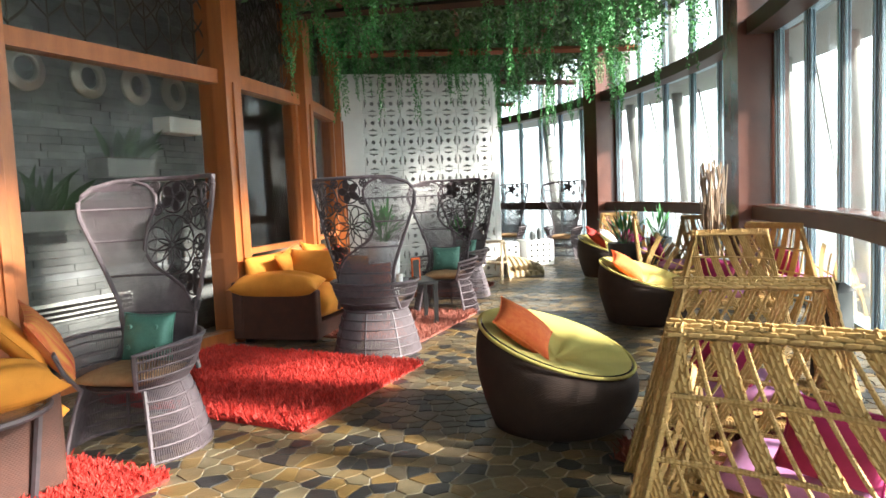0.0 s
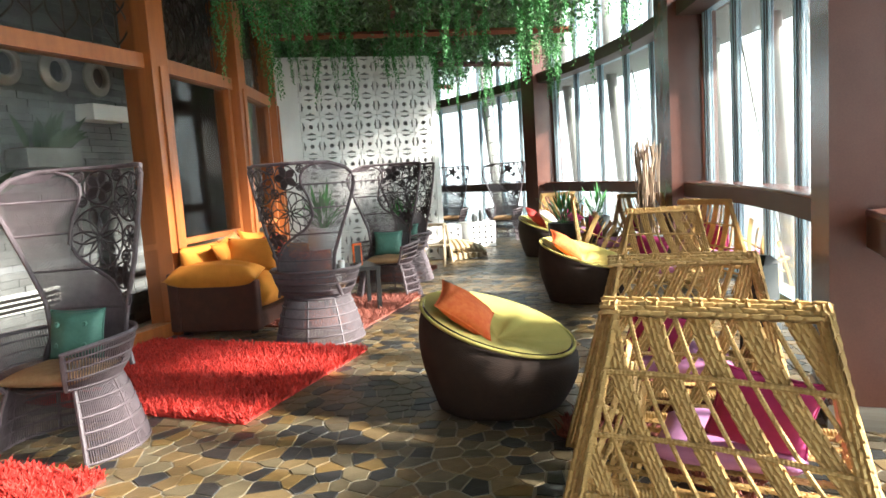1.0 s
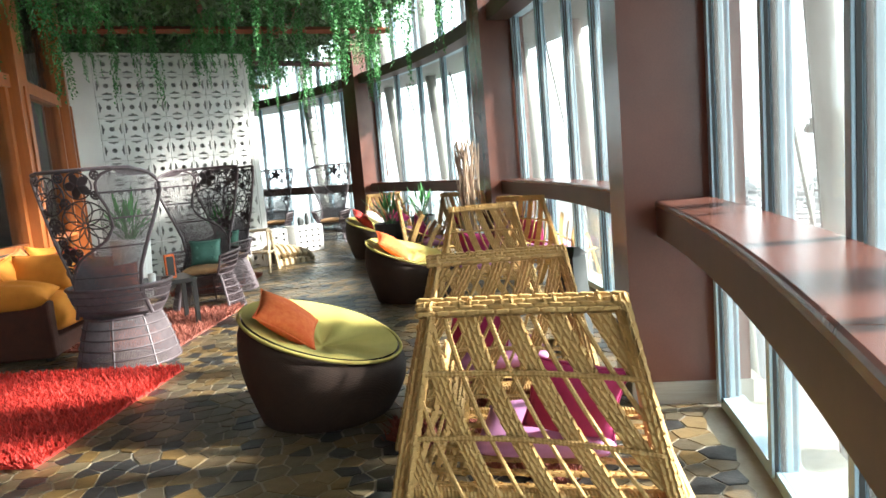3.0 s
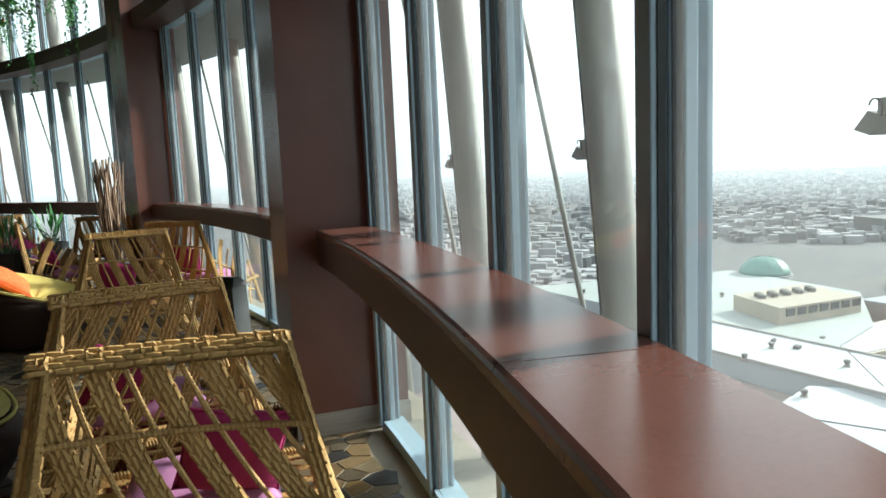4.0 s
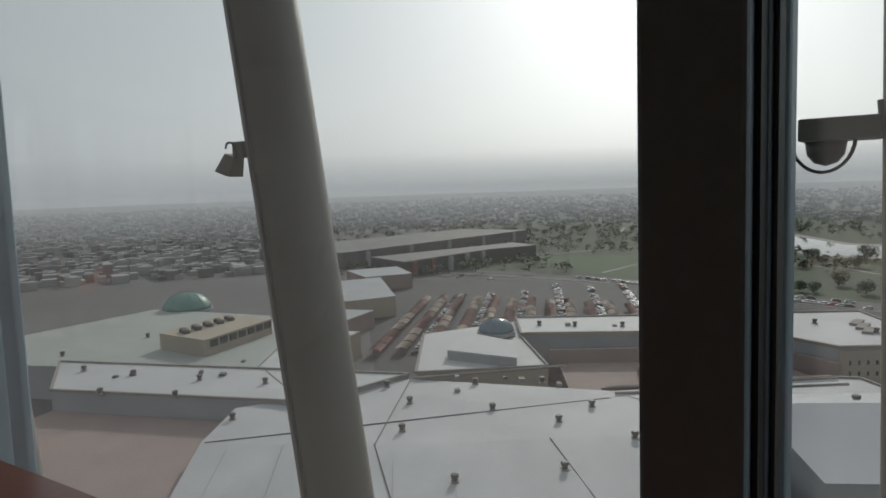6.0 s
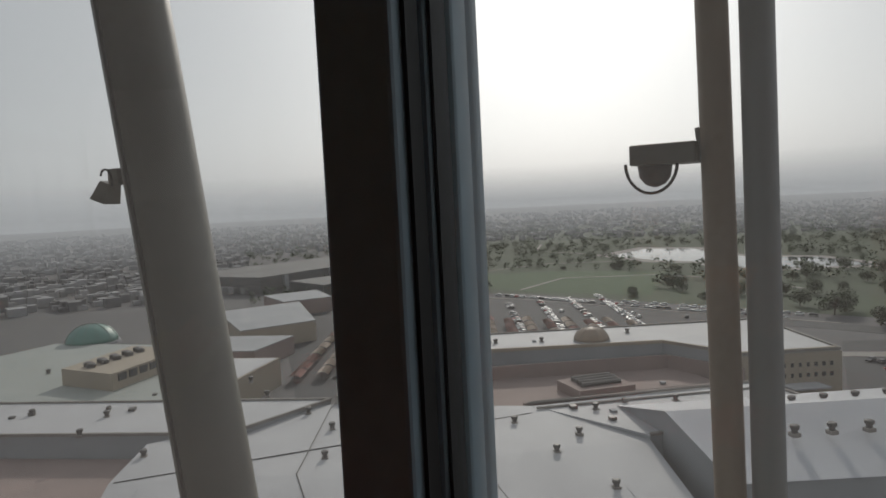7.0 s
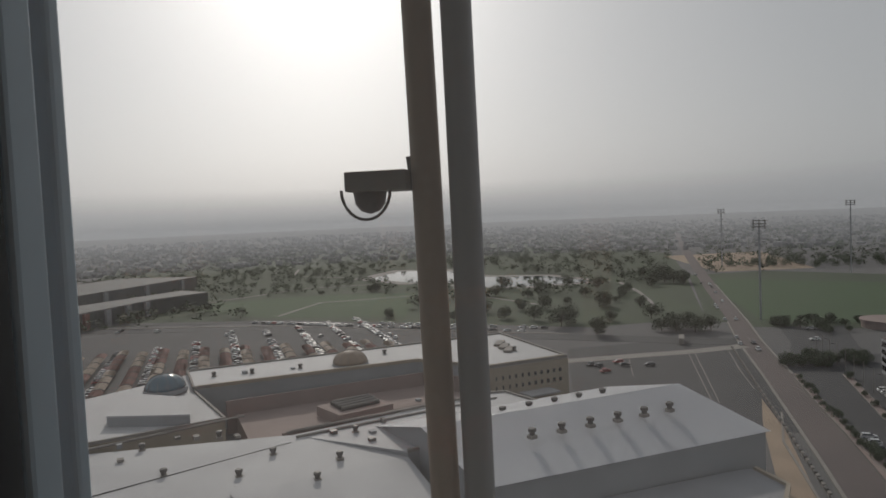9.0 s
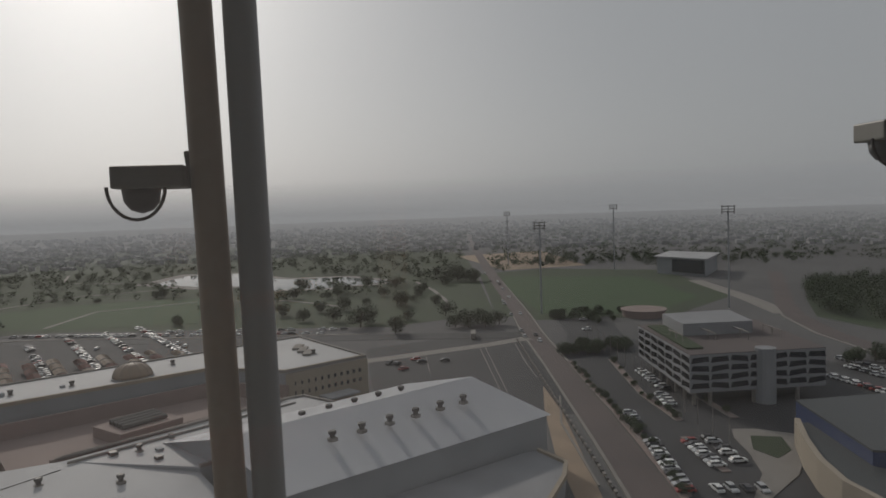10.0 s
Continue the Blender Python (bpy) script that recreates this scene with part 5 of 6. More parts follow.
VINES = [vine(k) for k in range(8)]
for k in range(200):
    a, r_ = rnd(-16, 34), rnd(10.9, 15.4)
    v = new("hanging_vine", random.choice(VINES))
    v.matrix_world = Matrix.Translation(P(a, r_, 3.62)) @ pose(0, 0, 0, 0, 0, rnd(0, 360)) @ Matrix.Scale(rnd(0.75, 1.3), 4)
    tagged(v, "bright green trailing vine hanging from the greenery", "hanging plant", "hanging vines")

# ---- rugs ----
def rug(corners, material, label, n, z=0.05):
    c = [Vector((x, y, 0)) for x, y in corners]
    th = thing("rug", label, "rug", group="shag rugs")
    part("backing", prism(bmesh.new(), corners, 0.001, 0.016), material, th)
    vs, fs = [], []
    for k in range(n):
        u, v = random.random(), random.random()
        p = (c[0] * (1 - u) + c[1] * u) * (1 - v) + (c[3] * (1 - u) + c[2] * u) * v
        p = p + Vector((random.gauss(0, 0.012), random.gauss(0, 0.012), 0.01))
        an, tl = rnd(0, 6.28), rnd(0.2, 1.1)
        d = Vector((math.cos(an) * tl, math.sin(an) * tl, 1)).normalized()
        w = Vector((-math.sin(an), math.cos(an), 0)) * 0.0055
        l = rnd(0.045, 0.075)
        i = len(vs)
        vs += [p - w, p + w, p + d * l * 0.7 + w * 0.9, p + d * l + Vector((d.x, d.y, 0)) * 0.012, p + d * l * 0.7 - w * 0.9]
        fs.append((i, i + 1, i + 2, i + 3, i + 4))
    m_ = bpy.data.meshes.new("pile")
    m_.from_pydata(vs, [], fs)
    m_.materials.append(material)
    o = new("pile", m_)
    o.parent = th
    tagged(o, kind="stuff")


rug([(-0.24, 5.53), (-0.92, 4.02), (-2.75, 4.95), (-2.24, 6.52)], SHAG, "thick red shag rug on the stone floor", 26000)
rug([(-1.47, 3.39), (-1.9, 2.3), (-3.6, 2.9), (-3.0, 4.05)], SHAG, "thick red shag rug under the round table", 13000)
rug([(0.34, 7.89), (-0.30, 6.35), (-1.35, 6.9), (-0.75, 8.3)], SHAG_B, "rust brown shag rug under a small table", 9000)
rug([(0.72, 10.28), (0.29, 9.14), (-0.5, 9.4), (-0.2, 10.5)], SHAG_B, "rust brown shag rug by the screen wall", 5000)
rug([(0.83, 3.42), (1.4, 2.5), (2.35, 3.6), (1.85, 4.9)], SHAG_B, "rust brown shag rug under the golden wicker chairs", 9000)


# ---- tall peacock chairs ----
def ycurve(z):
    return 0.27 + 0.16 * max(0, z - 0.5)


def back_pt(s, z, R=0.60):
    """The bent back: s runs across it, z is height."""
    return Vector((R * math.sin(s / R), ycurve(z) - R * (1 - math.cos(s / R)), z))


def half_w(z, side=1):
    """Half the width of the back over its height: a round woven lobe on one side, a squared flowered wing on the other."""
    pts = [(0.42, 0.30), (0.60, 0.245), (0.8, 0.275), (1.0, 0.35), (1.25, 0.42), (1.45, 0.48), (1.55, 0.51), (1.572, 0.50), (1.58, 0.475)]
    if side < 0:
        pts = [(0.42, 0.30), (0.60, 0.245), (0.8, 0.275), (1.0, 0.36), (1.25, 0.475), (1.36, 0.525), (1.44, 0.535), (1.51, 0.50), (1.555, 0.42), (1.58, 0.30)]
    for (z0, w0), (z1, w1) in zip(pts, pts[1:]):
        if z <= z1:
            return w0 + (w1 - w0) * (z - z0) / (z1 - z0)
    return pts[-1][1]


def border(z):
    """Where the woven half of the back meets the flowered half."""
    line = [(0.70, 0.262), (0.80, 0.23), (0.90, 0.15), (0.97, 0.03), (1.04, -0.08), (1.14, -0.14), (1.28, -0.125), (1.41, -0.07), (1.49, -0.075), (1.55, -0.14), (1.58, -0.23)]
    if z < line[0][0]:
        return 0.5
    for (z0, s0), (z1, s1) in zip(line, line[1:]):
        if z <= z1:
            return s0 + (s1 - s0) * (z - z0) / (z1 - z0)
    return -0.15


def base_r(z):
    return 0.285 + 0.115 * ((0.40 - z) / 0.40) ** 0.8


def peacock_chair():
    th = thing("peacock_chair", "tall purple-grey woven peacock chair with flower-fretted back", "chair", group="peacock chairs")
    arch = radians(44)
    span = [(-math.pi / 2 + arch) + (2 * math.pi - 2 * arch) * k / 149 for k in range(150)]
    b = bmesh.new()
    for an in span:
        tube(b, [(base_r(z) * math.cos(an), base_r(z) * math.sin(an), z) for z in (0.0, 0.08, 0.16, 0.24, 0.32, 0.40)], 0.0042, 3)
    part("base_weave", b, RATTAN, th)
    b = bmesh.new()
    for z in (0.012, 0.09, 0.17, 0.25, 0.33, 0.40):
        tube(b, [(1.012 * base_r(z) * math.cos(an), 1.012 * base_r(z) * math.sin(an), z) for an in span[::3] + span[-1:]], 0.0075, 5)
    for an in (span[0], span[-1]):
        tube(b, [(base_r(z) * math.cos(an), base_r(z) * math.sin(an), z) for z in (0, 0.1, 0.2, 0.3, 0.40)], 0.013, 6)
    for an in (span[25], span[50], span[75], span[100], span[125]):
        tube(b, [(1.01 * base_r(z) * math.cos(an), 1.01 * base_r(z) * math.sin(an), z) for z in (0, 0.1, 0.2, 0.3, 0.40)], 0.008, 5)
    part("base_frame", b, RATTAN, th)
    # seat shell with arms
    b, f = bmesh.new(), bmesh.new()

    def shell(an, t):
        front = max(0, -math.sin(an))
        top = 0.65 - 0.05 * front ** 2
        z = 0.40 + (top - 0.40) * t
        r_ = 0.275 + 0.105 * t ** 0.6
        return Vector((r_ * 1.05 * math.cos(an), r_ * math.sin(an) * (1.12 if math.sin(an) < 0 else 0.95), z))
    sp2 = [radians(-52) + radians(284) * k / 127 for k in range(128)]
    for an in sp2:
        tube(b, [shell(an, t) for t in (0, 0.25, 0.5, 0.75, 1)], 0.0042, 3)
    for t in (0.02, 0.3, 0.55, 0.8):
        tube(f, [shell(an, t) * 1.0 for an in sp2[::4] + sp2[-1:]], 0.007, 5)
    tube(f, [shell(sp2[0], 0), shell(sp2[0], 0.5)] + [shell(an, 1) for an in sp2[::4] + sp2[-1:]] + [shell(sp2[-1], 0.5), shell(sp2[-1], 0)], 0.014, 6)
    part("seat_weave", b, RATTAN, th)
    part("seat_frame", f, RATTAN, th)
    sb = bmesh.new()
    lathe(sb, [(0.25, 0.385), (0.27, 0.40), (0.255, 0.41)], 24)
    part("seat_board", sb, RATTAN_D, th)
    # back: outline, weave, ribs, flowers
    zs = [0.42 + 1.155 * k / 26 for k in range(27)]
    out = [back_pt(-half_w(z, -1), z) for z in zs] + [back_pt(s, 1.582) for s in (-0.2, 0, 0.2, 0.4)] + [back_pt(half_w(z), z) for z in zs[::-1]]
    part("back_frame", tube(bmesh.new(), out, 0.015, 7), RATTAN, th)
    b = bmesh.new()
    for k in range(110):
        q = -1 + 2 * k / 109
        run = []
        for i in range(41):
            z = 0.44 + 1.13 * i / 40
            s = q * half_w(z, q)
            if s < border(z) and z < 1.575:
                run.append(back_pt(s, z))
        if len(run) > 2:
            tube(b, run[::2] + [run[-1]], 0.0024, 3)
    part("back_weave", b, RATTAN, th)
    b = bmesh.new()
    for z in (0.75, 0.98, 1.2, 1.4):
        e = min(border(z), half_w(z))
        w0 = half_w(z, -1)
        tube(b, [back_pt(-w0 + (e + w0) * k / 10, z) for k in range(11)], 0.008, 5)
    tube(b, [back_pt(min(border(z), half_w(z)), z) for z in [0.70 + 0.88 * k / 24 for k in range(25)]], 0.012, 6)
    part("back_rib", b, RATTAN, th)

    def flower(bm, cs, cz, r_, petals, solid=False):
        tube(bm, [back_pt(cs + r_ * math.cos(t * math.pi / 12), cz + r_ * math.sin(t * math.pi / 12)) for t in range(24)], 0.0065, 5, True)
        for k in range(petals):
            a = 2 * math.pi * k / petals
            loop = []
            for t in range(12):
                u = 2 * math.pi * t / 12
                x, y = r_ * (0.52 + 0.44 * math.cos(u)), r_ * (0.30 if solid else 2.0 / petals) * math.sin(u)
                loop.append(back_pt(cs + x * math.cos(a) - y * math.sin(a), cz + x * math.sin(a) + y * math.cos(a)))
            tube(bm, loop, 0.0055, 4, True)
            if solid:
                vs = [bm.verts.new(p + Vector((0, 0.003, 0))) for p in loop]
                bm.faces.new(vs)
    for cs, cz, r_, n_, so in ((0.055, 1.165, 0.185, 10, False), (0.055, 1.465, 0.100, 5, True), (0.32, 1.40, 0.145, 9, False), (0.24, 0.935, 0.078, 5, True), (0.315, 1.155, 0.075, 8, False),
                               (0.265, 0.80, 0.04, 6, False), (0.19, 1.535, 0.035, 6, False), (0.445, 1.53, 0.04, 6, False), (-0.06, 1.385, 0.03, 6, False), (0.175, 1.335, 0.04, 6, False), (0.15, 0.955, 0.03, 5, False), (0.27, 1.045, 0.04, 6, False), (0.40, 1.27, 0.03, 6, False), (-0.08, 1.535, 0.03, 5, False)):
        b = bmesh.new()
        flower(b, cs, cz, r_, n_, so)
        part("flower", b, RATTAN_D, th, "dark flower fretwork")
    part("seat_cushion", cushion(bmesh.new(), 0.46, 0.46, 0.09, Matrix.Translation((0, -0.03, 0.45)), 0.1), mat("tan striped fabric", (0.42, 0.26, 0.13), (0.30, 0.17, 0.08), 0.85, 10) if "tan striped fabric" not in bpy.data.materials else bpy.data.materials["tan striped fabric"], th, "tan seat cushion", True)
    return th


def face(x, y, az):
    """The pose of a seat at (x, y) that faces az degrees clockwise from north."""
    return Matrix.Translation((x, y, 0)) @ pose(0, 0, 0, 0, 0, 180 - az)


pc = peacock_chair()
pc.matrix_world = face(-1.85, 3.92, 192)
others = [copy_thing(pc, face(-0.66, 6.18, 12)), copy_thing(pc, face(-0.02, 8.15, 192)), copy_thing(pc, face(0.2, 9.35, 215)), copy_thing(pc, face(2.45, 14.0, 200)), copy_thing(pc, face(1.45, 15.2, 190))]
tagged(others[0], "tall purple-grey peacock chair with its flowered back turned")


def pillow(x, y, z, az, tilt, w, h, material, label, roll=0, d=0.14, buttons=False):
    m = face(x, y, az) @ Matrix.Translation((0, 0, z)) @ pose(0, 0, 0, 90 - tilt, 0, 0) @ pose(0, 0, 0, 0, 0, roll)
    th = thing("pillow", label, "pillow", m, "loose pillows")
    part("cover", cushion(bmesh.new(), w, h, d), material, th, smooth=True)
    b = bmesh.new()
    seam = []
    for k in range(40):
        side, q = k // 10, 2 * (k % 10) / 10 - 1
        g = 1 - 0.105 * (1 - q * q)
        x, y = ((q, -g), (g, q), (-q, g), (-g, -q))[side]
        seam.append((x * w / 2, y * h / 2, 0))
    tube(b, seam, 0.005, 5, True)
    part("piping", b, material, th)
    if buttons:
        for sx in (-0.5, 0.5):
            for sy in (-0.4, 0.4):
                part("button", lathe(bmesh.new(), [(0.018, d * 0.40), (0.012, d * 0.46)], 8, sx * w / 2, sy * h / 2), material, th)
    return th


TG = "teal green buttoned cushion leaning in a peacock chair"
for x, y, az in ((-1.85, 3.92, 192), (-0.02, 8.15, 192), (0.2, 9.35, 215)):
    v = Vector((math.sin(radians(az)), math.cos(radians(az)), 0))
    pillow(x - v.x * 0.14, y - v.y * 0.14, 0.62, az, 12, 0.35, 0.30, TEAL, TG, 0, 0.15, True)
pillow(-0.68, 6.08, 0.66, 12, 14, 0.4, 0.34, ORANGE, "orange-red patterned cushion in a peacock chair", 0, 0.13)

# ---- low bean-shaped pouf chairs ----
def pouf(x, y, az, s_=1.0):
    """A dark woven tub cut on the slant, filled by a lime cushion. Its high side lies behind the sitter."""
    th = thing("pouf_chair", "dark woven tub chair with a lime yellow cushion", "chair", face(x, y, az) @ Matrix.Scale(s_, 4), "pouf chairs")
    b, n, m_ = bmesh.new(), 40, 12
    rings = []

    def rim(an):
        return 0.485 + 0.150 * math.sin(an)
    for j in range(m_ + 1):
        t = j / m_
        ring_ = []
        for i in range(n):
            an = 2 * math.pi * i / n
            r_ = 0.385 + 0.075 * math.sin(min(1, t * 1.1) * math.pi * 0.75)
            if t > 0.85:
                r_ -= 0.05 * ((t - 0.85) / 0.15) ** 2
            z = rim(an) * (t ** 0.95)
            ring_.append(b.verts.new((r_ * math.cos(an), r_ * math.sin(an) + 0.05 * t * math.sin(an), max(0.004, z))))
        rings.append(ring_)
    for A, B in zip(rings, rings[1:]):
        for i in range(n):
            b.faces.new((A[i], A[(i + 1) % n], B[(i + 1) % n], B[i]))
    b.faces.new(rings[0][::-1])
    part("shell", b, BROWNWEAVE, th, smooth=True)
    b = bmesh.new()
    rings = []
    for j in range(9):
        t = j / 8
        ring_ = []
        for i in range(n):
            an = 2 * math.pi * i / n
            R_ = 0.405 + 0.02 * math.sin(math.pi * min(1, (1 - t) * 5))
            k = 1 - t
            pleat = -0.022 * abs(math.sin(an * 4)) ** 0.35 * k * (1 - k) * 4 + 0.02
            z = 0.37 + (rim(an) - 0.37) * k ** 1.35 + 0.02 * math.sin(math.pi * k) + pleat
            ring_.append(b.verts.new(((R_ * k) * math.cos(an), (R_ * k) * math.sin(an) + 0.05 * k * math.sin(an), z)))
        rings.append(ring_)
        if k == 0:
            break
    for A, B in zip(rings, rings[1:]):
        for i in range(n):
            b.faces.new((A[i], A[(i + 1) % n], B[(i + 1) % n], B[i]))
    bmesh.ops.remove_doubles(b, verts=b.verts[:], dist=0.0005)
    part("cushion", b, LIME, th, "lime yellow seat cushion", True)
    b = bmesh.new()
    tube(b, [(0.423 * math.cos(2 * math.pi * i / n), 0.423 * math.sin(2 * math.pi * i / n) + 0.05 * math.sin(2 * math.pi * i / n), rim(2 * math.pi * i / n) + 0.006) for i in range(n)], 0.011, 6, True)
    part("piping", b, LIME, th, "rolled lime edge", True)
    return th


pouf(0.64, 4.06, 128, 1.0)
pouf(2.08, 7.05, 128, 1.0)
pouf(2.62, 10.9, 128, 1.0)
PT = "orange patterned cushion leaning in the lime tub chair"
pillow(0.46, 4.10, 0.575, 118, 50, 0.40, 0.40, ORANGE, PT, 20)
pillow(1.90, 7.08, 0.575, 118, 50, 0.40, 0.40, ORANGE, PT, 20)
pillow(2.44, 10.95, 0.62, 110, 46, 0.40, 0.40, RED, "red cushion leaning in the lime tub chair", 20)
pillow(2.6, 10.75, 0.62, 110, 50, 0.36, 0.36, WHITE, "white cushion in the lime tub chair", 10)


# ---- golden wicker chairs ----
def lerp(a, b, t):
    return a + (b - a) * t


def plait(bm, pts, nrm, width, thick, cols=4, cell=0.046):
    """A flat plaited band along points: staggered bulging strips on both faces over a thin core."""
    pts, nrm = [Vector(p) for p in pts], Vector(nrm)
    tube(bm, pts, width * 0.46, 6, flat=thick * 0.3 / width, side=nrm)
    seg = [(b - a).length for a, b in zip(pts, pts[1:])]
    total = sum(seg)

    def on(dist):
        dist = min(max(dist, 0.0), total)
        for (a, b), l in zip(zip(pts, pts[1:]), seg):
            if dist <= l or b is pts[-1]:
                return a + (b - a) * (dist / l), (b - a) / l
            dist -= l
    for face_ in (1, -1):
        for c in range(cols):
            x = ((c + 0.5) / cols - 0.5) * width
            hw = width / cols * 0.56
            rise, deep = thick / 2 * (1 - 0.25 * abs(2 * x / width) ** 2), min(0.010, thick * 0.5)
            for k in range(int(total / cell) + 1):
                p, d = on((k + 0.5 + 0.5 * (c % 2)) * cell)
                u = nrm.cross(d).normalized()
                n = d.cross(u).normalized() * face_
                hl, sk = cell * 0.62, hw * (0.22 if c % 2 else -0.22)
                q = p + u * x
                vs = []
                for along, wide, up in ((-1, 0.45, -deep), (-0.55, 0.85, -deep * 0.28), (0.55, 0.85, -deep * 0.28), (1, 0.45, -deep)):
                    for sd in (-1, 0, 1):
                        vs.append(bm.verts.new(q + d * hl * along + u * (sk * along + hw * wide * sd) + n * (rise + up - (deep * 0.7 if sd else 0))))
                for r_ in range(3):
                    for t in range(2):
                        a = r_ * 3 + t
                        bm.faces.new((vs[a], vs[a + 1], vs[a + 4], vs[a + 3]))
    return bm


def wrapped(bm, pts, r_, pitch=0.013):
    """A cane wound round with strip: its radius swells at every turn."""
    pts = [Vector(p) for p in pts]
    rings, k = [], 0
    for a, b in zip(pts, pts[1:]):
        n = max(1, round((b - a).length / pitch * 2))
        d = (b - a).normalized()
        u = d.cross(Vector((0.31, 0.17, 0.93))).normalized()
        v = d.cross(u)
        for i in range(n):
            q, rr = a + (b - a) * i / n, r_ * (1.06 if k % 2 else 0.86)
            rings.append([bm.verts.new(q + (u * math.cos(t * math.pi / 3) + v * math.sin(t * math.pi / 3)) * rr + d * 0.3 * rr * math.cos(t * math.pi / 3)) for t in range(6)])
            k += 1
    for A, B in zip(rings, rings[1:]):
        for j in range(6):
            bm.faces.new((A[j], A[(j + 1) % 6], B[(j + 1) % 6], B[j]))
    return bm


def lattice(th, c00, c10, c11, c01, bands, cords, rows_, bow=0.0, lean=1, drop=0.0, top=False):
    """A plaited panel between four corners: framed, with slanting bands and wound canes."""
    c00, c10, c11, c01 = Vector(c00), Vector(c10), Vector(c11), Vector(c01)
    nrm = (c10 - c00).cross(c01 - c00).normalized()

    def at(u, v):
        return lerp(lerp(c00, c10, u), lerp(c01, c11, u), v) + nrm * bow * math.sin(math.pi * min(max(v, 0), 1)) * math.sin(math.pi * min(max(u, 0), 1))

    def slant(u0, u1):
        pts = []
        for k in range(25):
            v = k / 24
            u = lerp(u0, u1, v)
            if 0.0 <= u <= 1.0:
                pts.append(at(u, v))
        return pts
    for u in bands:
        pts = slant(u - 0.28 * lean, u + 0.28 * lean)
        if len(pts) > 2:
            part("band", plait(bmesh.new(), pts, nrm, 0.064, 0.022), STRAW, th)
    for u in cords:
        pts = slant(u - 0.28 * lean, u + 0.28 * lean)
        if len(pts) > 2:
            part("cord", wrapped(bmesh.new(), pts, 0.0085), STRAW, th)
    for v in rows_:
        part("cord", wrapped(bmesh.new(), [at(k / 8, v - drop * (1 - v) * (1 - k / 8) ** 2) - nrm * 0.013 for k in range(9)], 0.0100), STRAW, th)
    for u in (0, 1):
        part("post", plait(bmesh.new(), [at(u, k / 8) for k in range(9)], nrm, 0.050, 0.042, 3), STRAW, th)
    if top:
        part("top_band", plait(bmesh.new(), [at(-0.03 + 1.06 * k / 8, 1.0) + nrm * 0.006 * math.sin(math.pi * k / 8) for k in range(9)], (0, 0.75, 0.66), 0.064, 0.045, 4), STRAW, th)


def wicker_chair(lean):
    th = thing("wicker_chair", "golden plaited wicker lounge chair with an open lattice back", "chair", group="golden wicker chairs")
    B = [(-0.49, 0.33, 0.0), (0.56, 0.30, 0.0), (0.29, 0.42, 0.955), (-0.29, 0.42, 0.955)]
    lattice(th, *B, [-0.14, 0.085, 0.31, 0.535, 0.76, 0.985, 1.2], [-0.03, 0.195, 0.42, 0.65, 0.875, 1.09], (0.28, 0.53, 0.77), 0.03, lean, 0.09, True)
    for s_ in (-1, 1):
        lattice(th, (0.52 * s_, 0.30, 0.0), (0.42 * s_, -0.42, 0.0), (0.36 * s_, -0.30, 0.46), (0.29 * s_, 0.42, 0.94), [0.15, 0.45, 0.75], [0.3, 0.6, 0.9], (0.35, 0.65), 0.02 * s_)
    part("seat_rail", wrapped(bmesh.new(), [(-0.40, -0.40, 0.30), (0.40, -0.40, 0.30), (0.47, 0.30, 0.28), (-0.47, 0.30, 0.28), (-0.40, -0.40, 0.30)], 0.02), STRAW, th)
    for k in range(7):
        part("slat", plait(bmesh.new(), [(-0.40 - 0.01 * k, -0.36 + 0.105 * k, 0.295), (0.40 + 0.01 * k, -0.36 + 0.105 * k, 0.295)], (0, 0, 1), 0.05, 0.016, 3), STRAW, th)
    part("seat_cushion", cushion(bmesh.new(), 0.52, 0.46, 0.11, Matrix.Translation((0.0, -0.1, 0.355)), 0.1), LILAC, th, "lilac seat cushion", True)
    return th


def back_to(x, y, rz):
    return Matrix.Translation((x, y, 0)) @ pose(0, 0, 0, 0, 0, rz)


wc, wc2 = wicker_chair(1), wicker_chair(-1)
c1 = Vector((0.965, 1.925, 0))
spots = [(0.965, 1.925, 148, 0.42), (1.34, 2.95, 160, 0.42), (2.56, 6.08, 162, 0.42), (3.30, 6.80, 117, 0.42), (3.50, 9.1, 141, 0.42), (3.05, 11.2, 10, 0.0), (2.95, 9.0, 75, 0.0)]
for k, (x, y, rz, off) in enumerate(spots):
    v = pose(0, 0, 0, 0, 0, rz) @ Vector((0, off, 0))
    m = back_to(x - v.x, y - v.y, rz)
    if k == 0:
        wc.matrix_world = m
    elif k == 1:
        wc2.matrix_world = m
    else:
        copy_thing(wc2 if k % 2 else wc, m)
    q = m @ Vector((0.1 if k else -0.12, 0.12, 0.55))
    pillow(q.x, q.y, q.z, 180 - rz, 22, 0.33, 0.33, MAGENTA, "magenta cushion leaning in the golden wicker chair", 40 if k == 5 else 12)

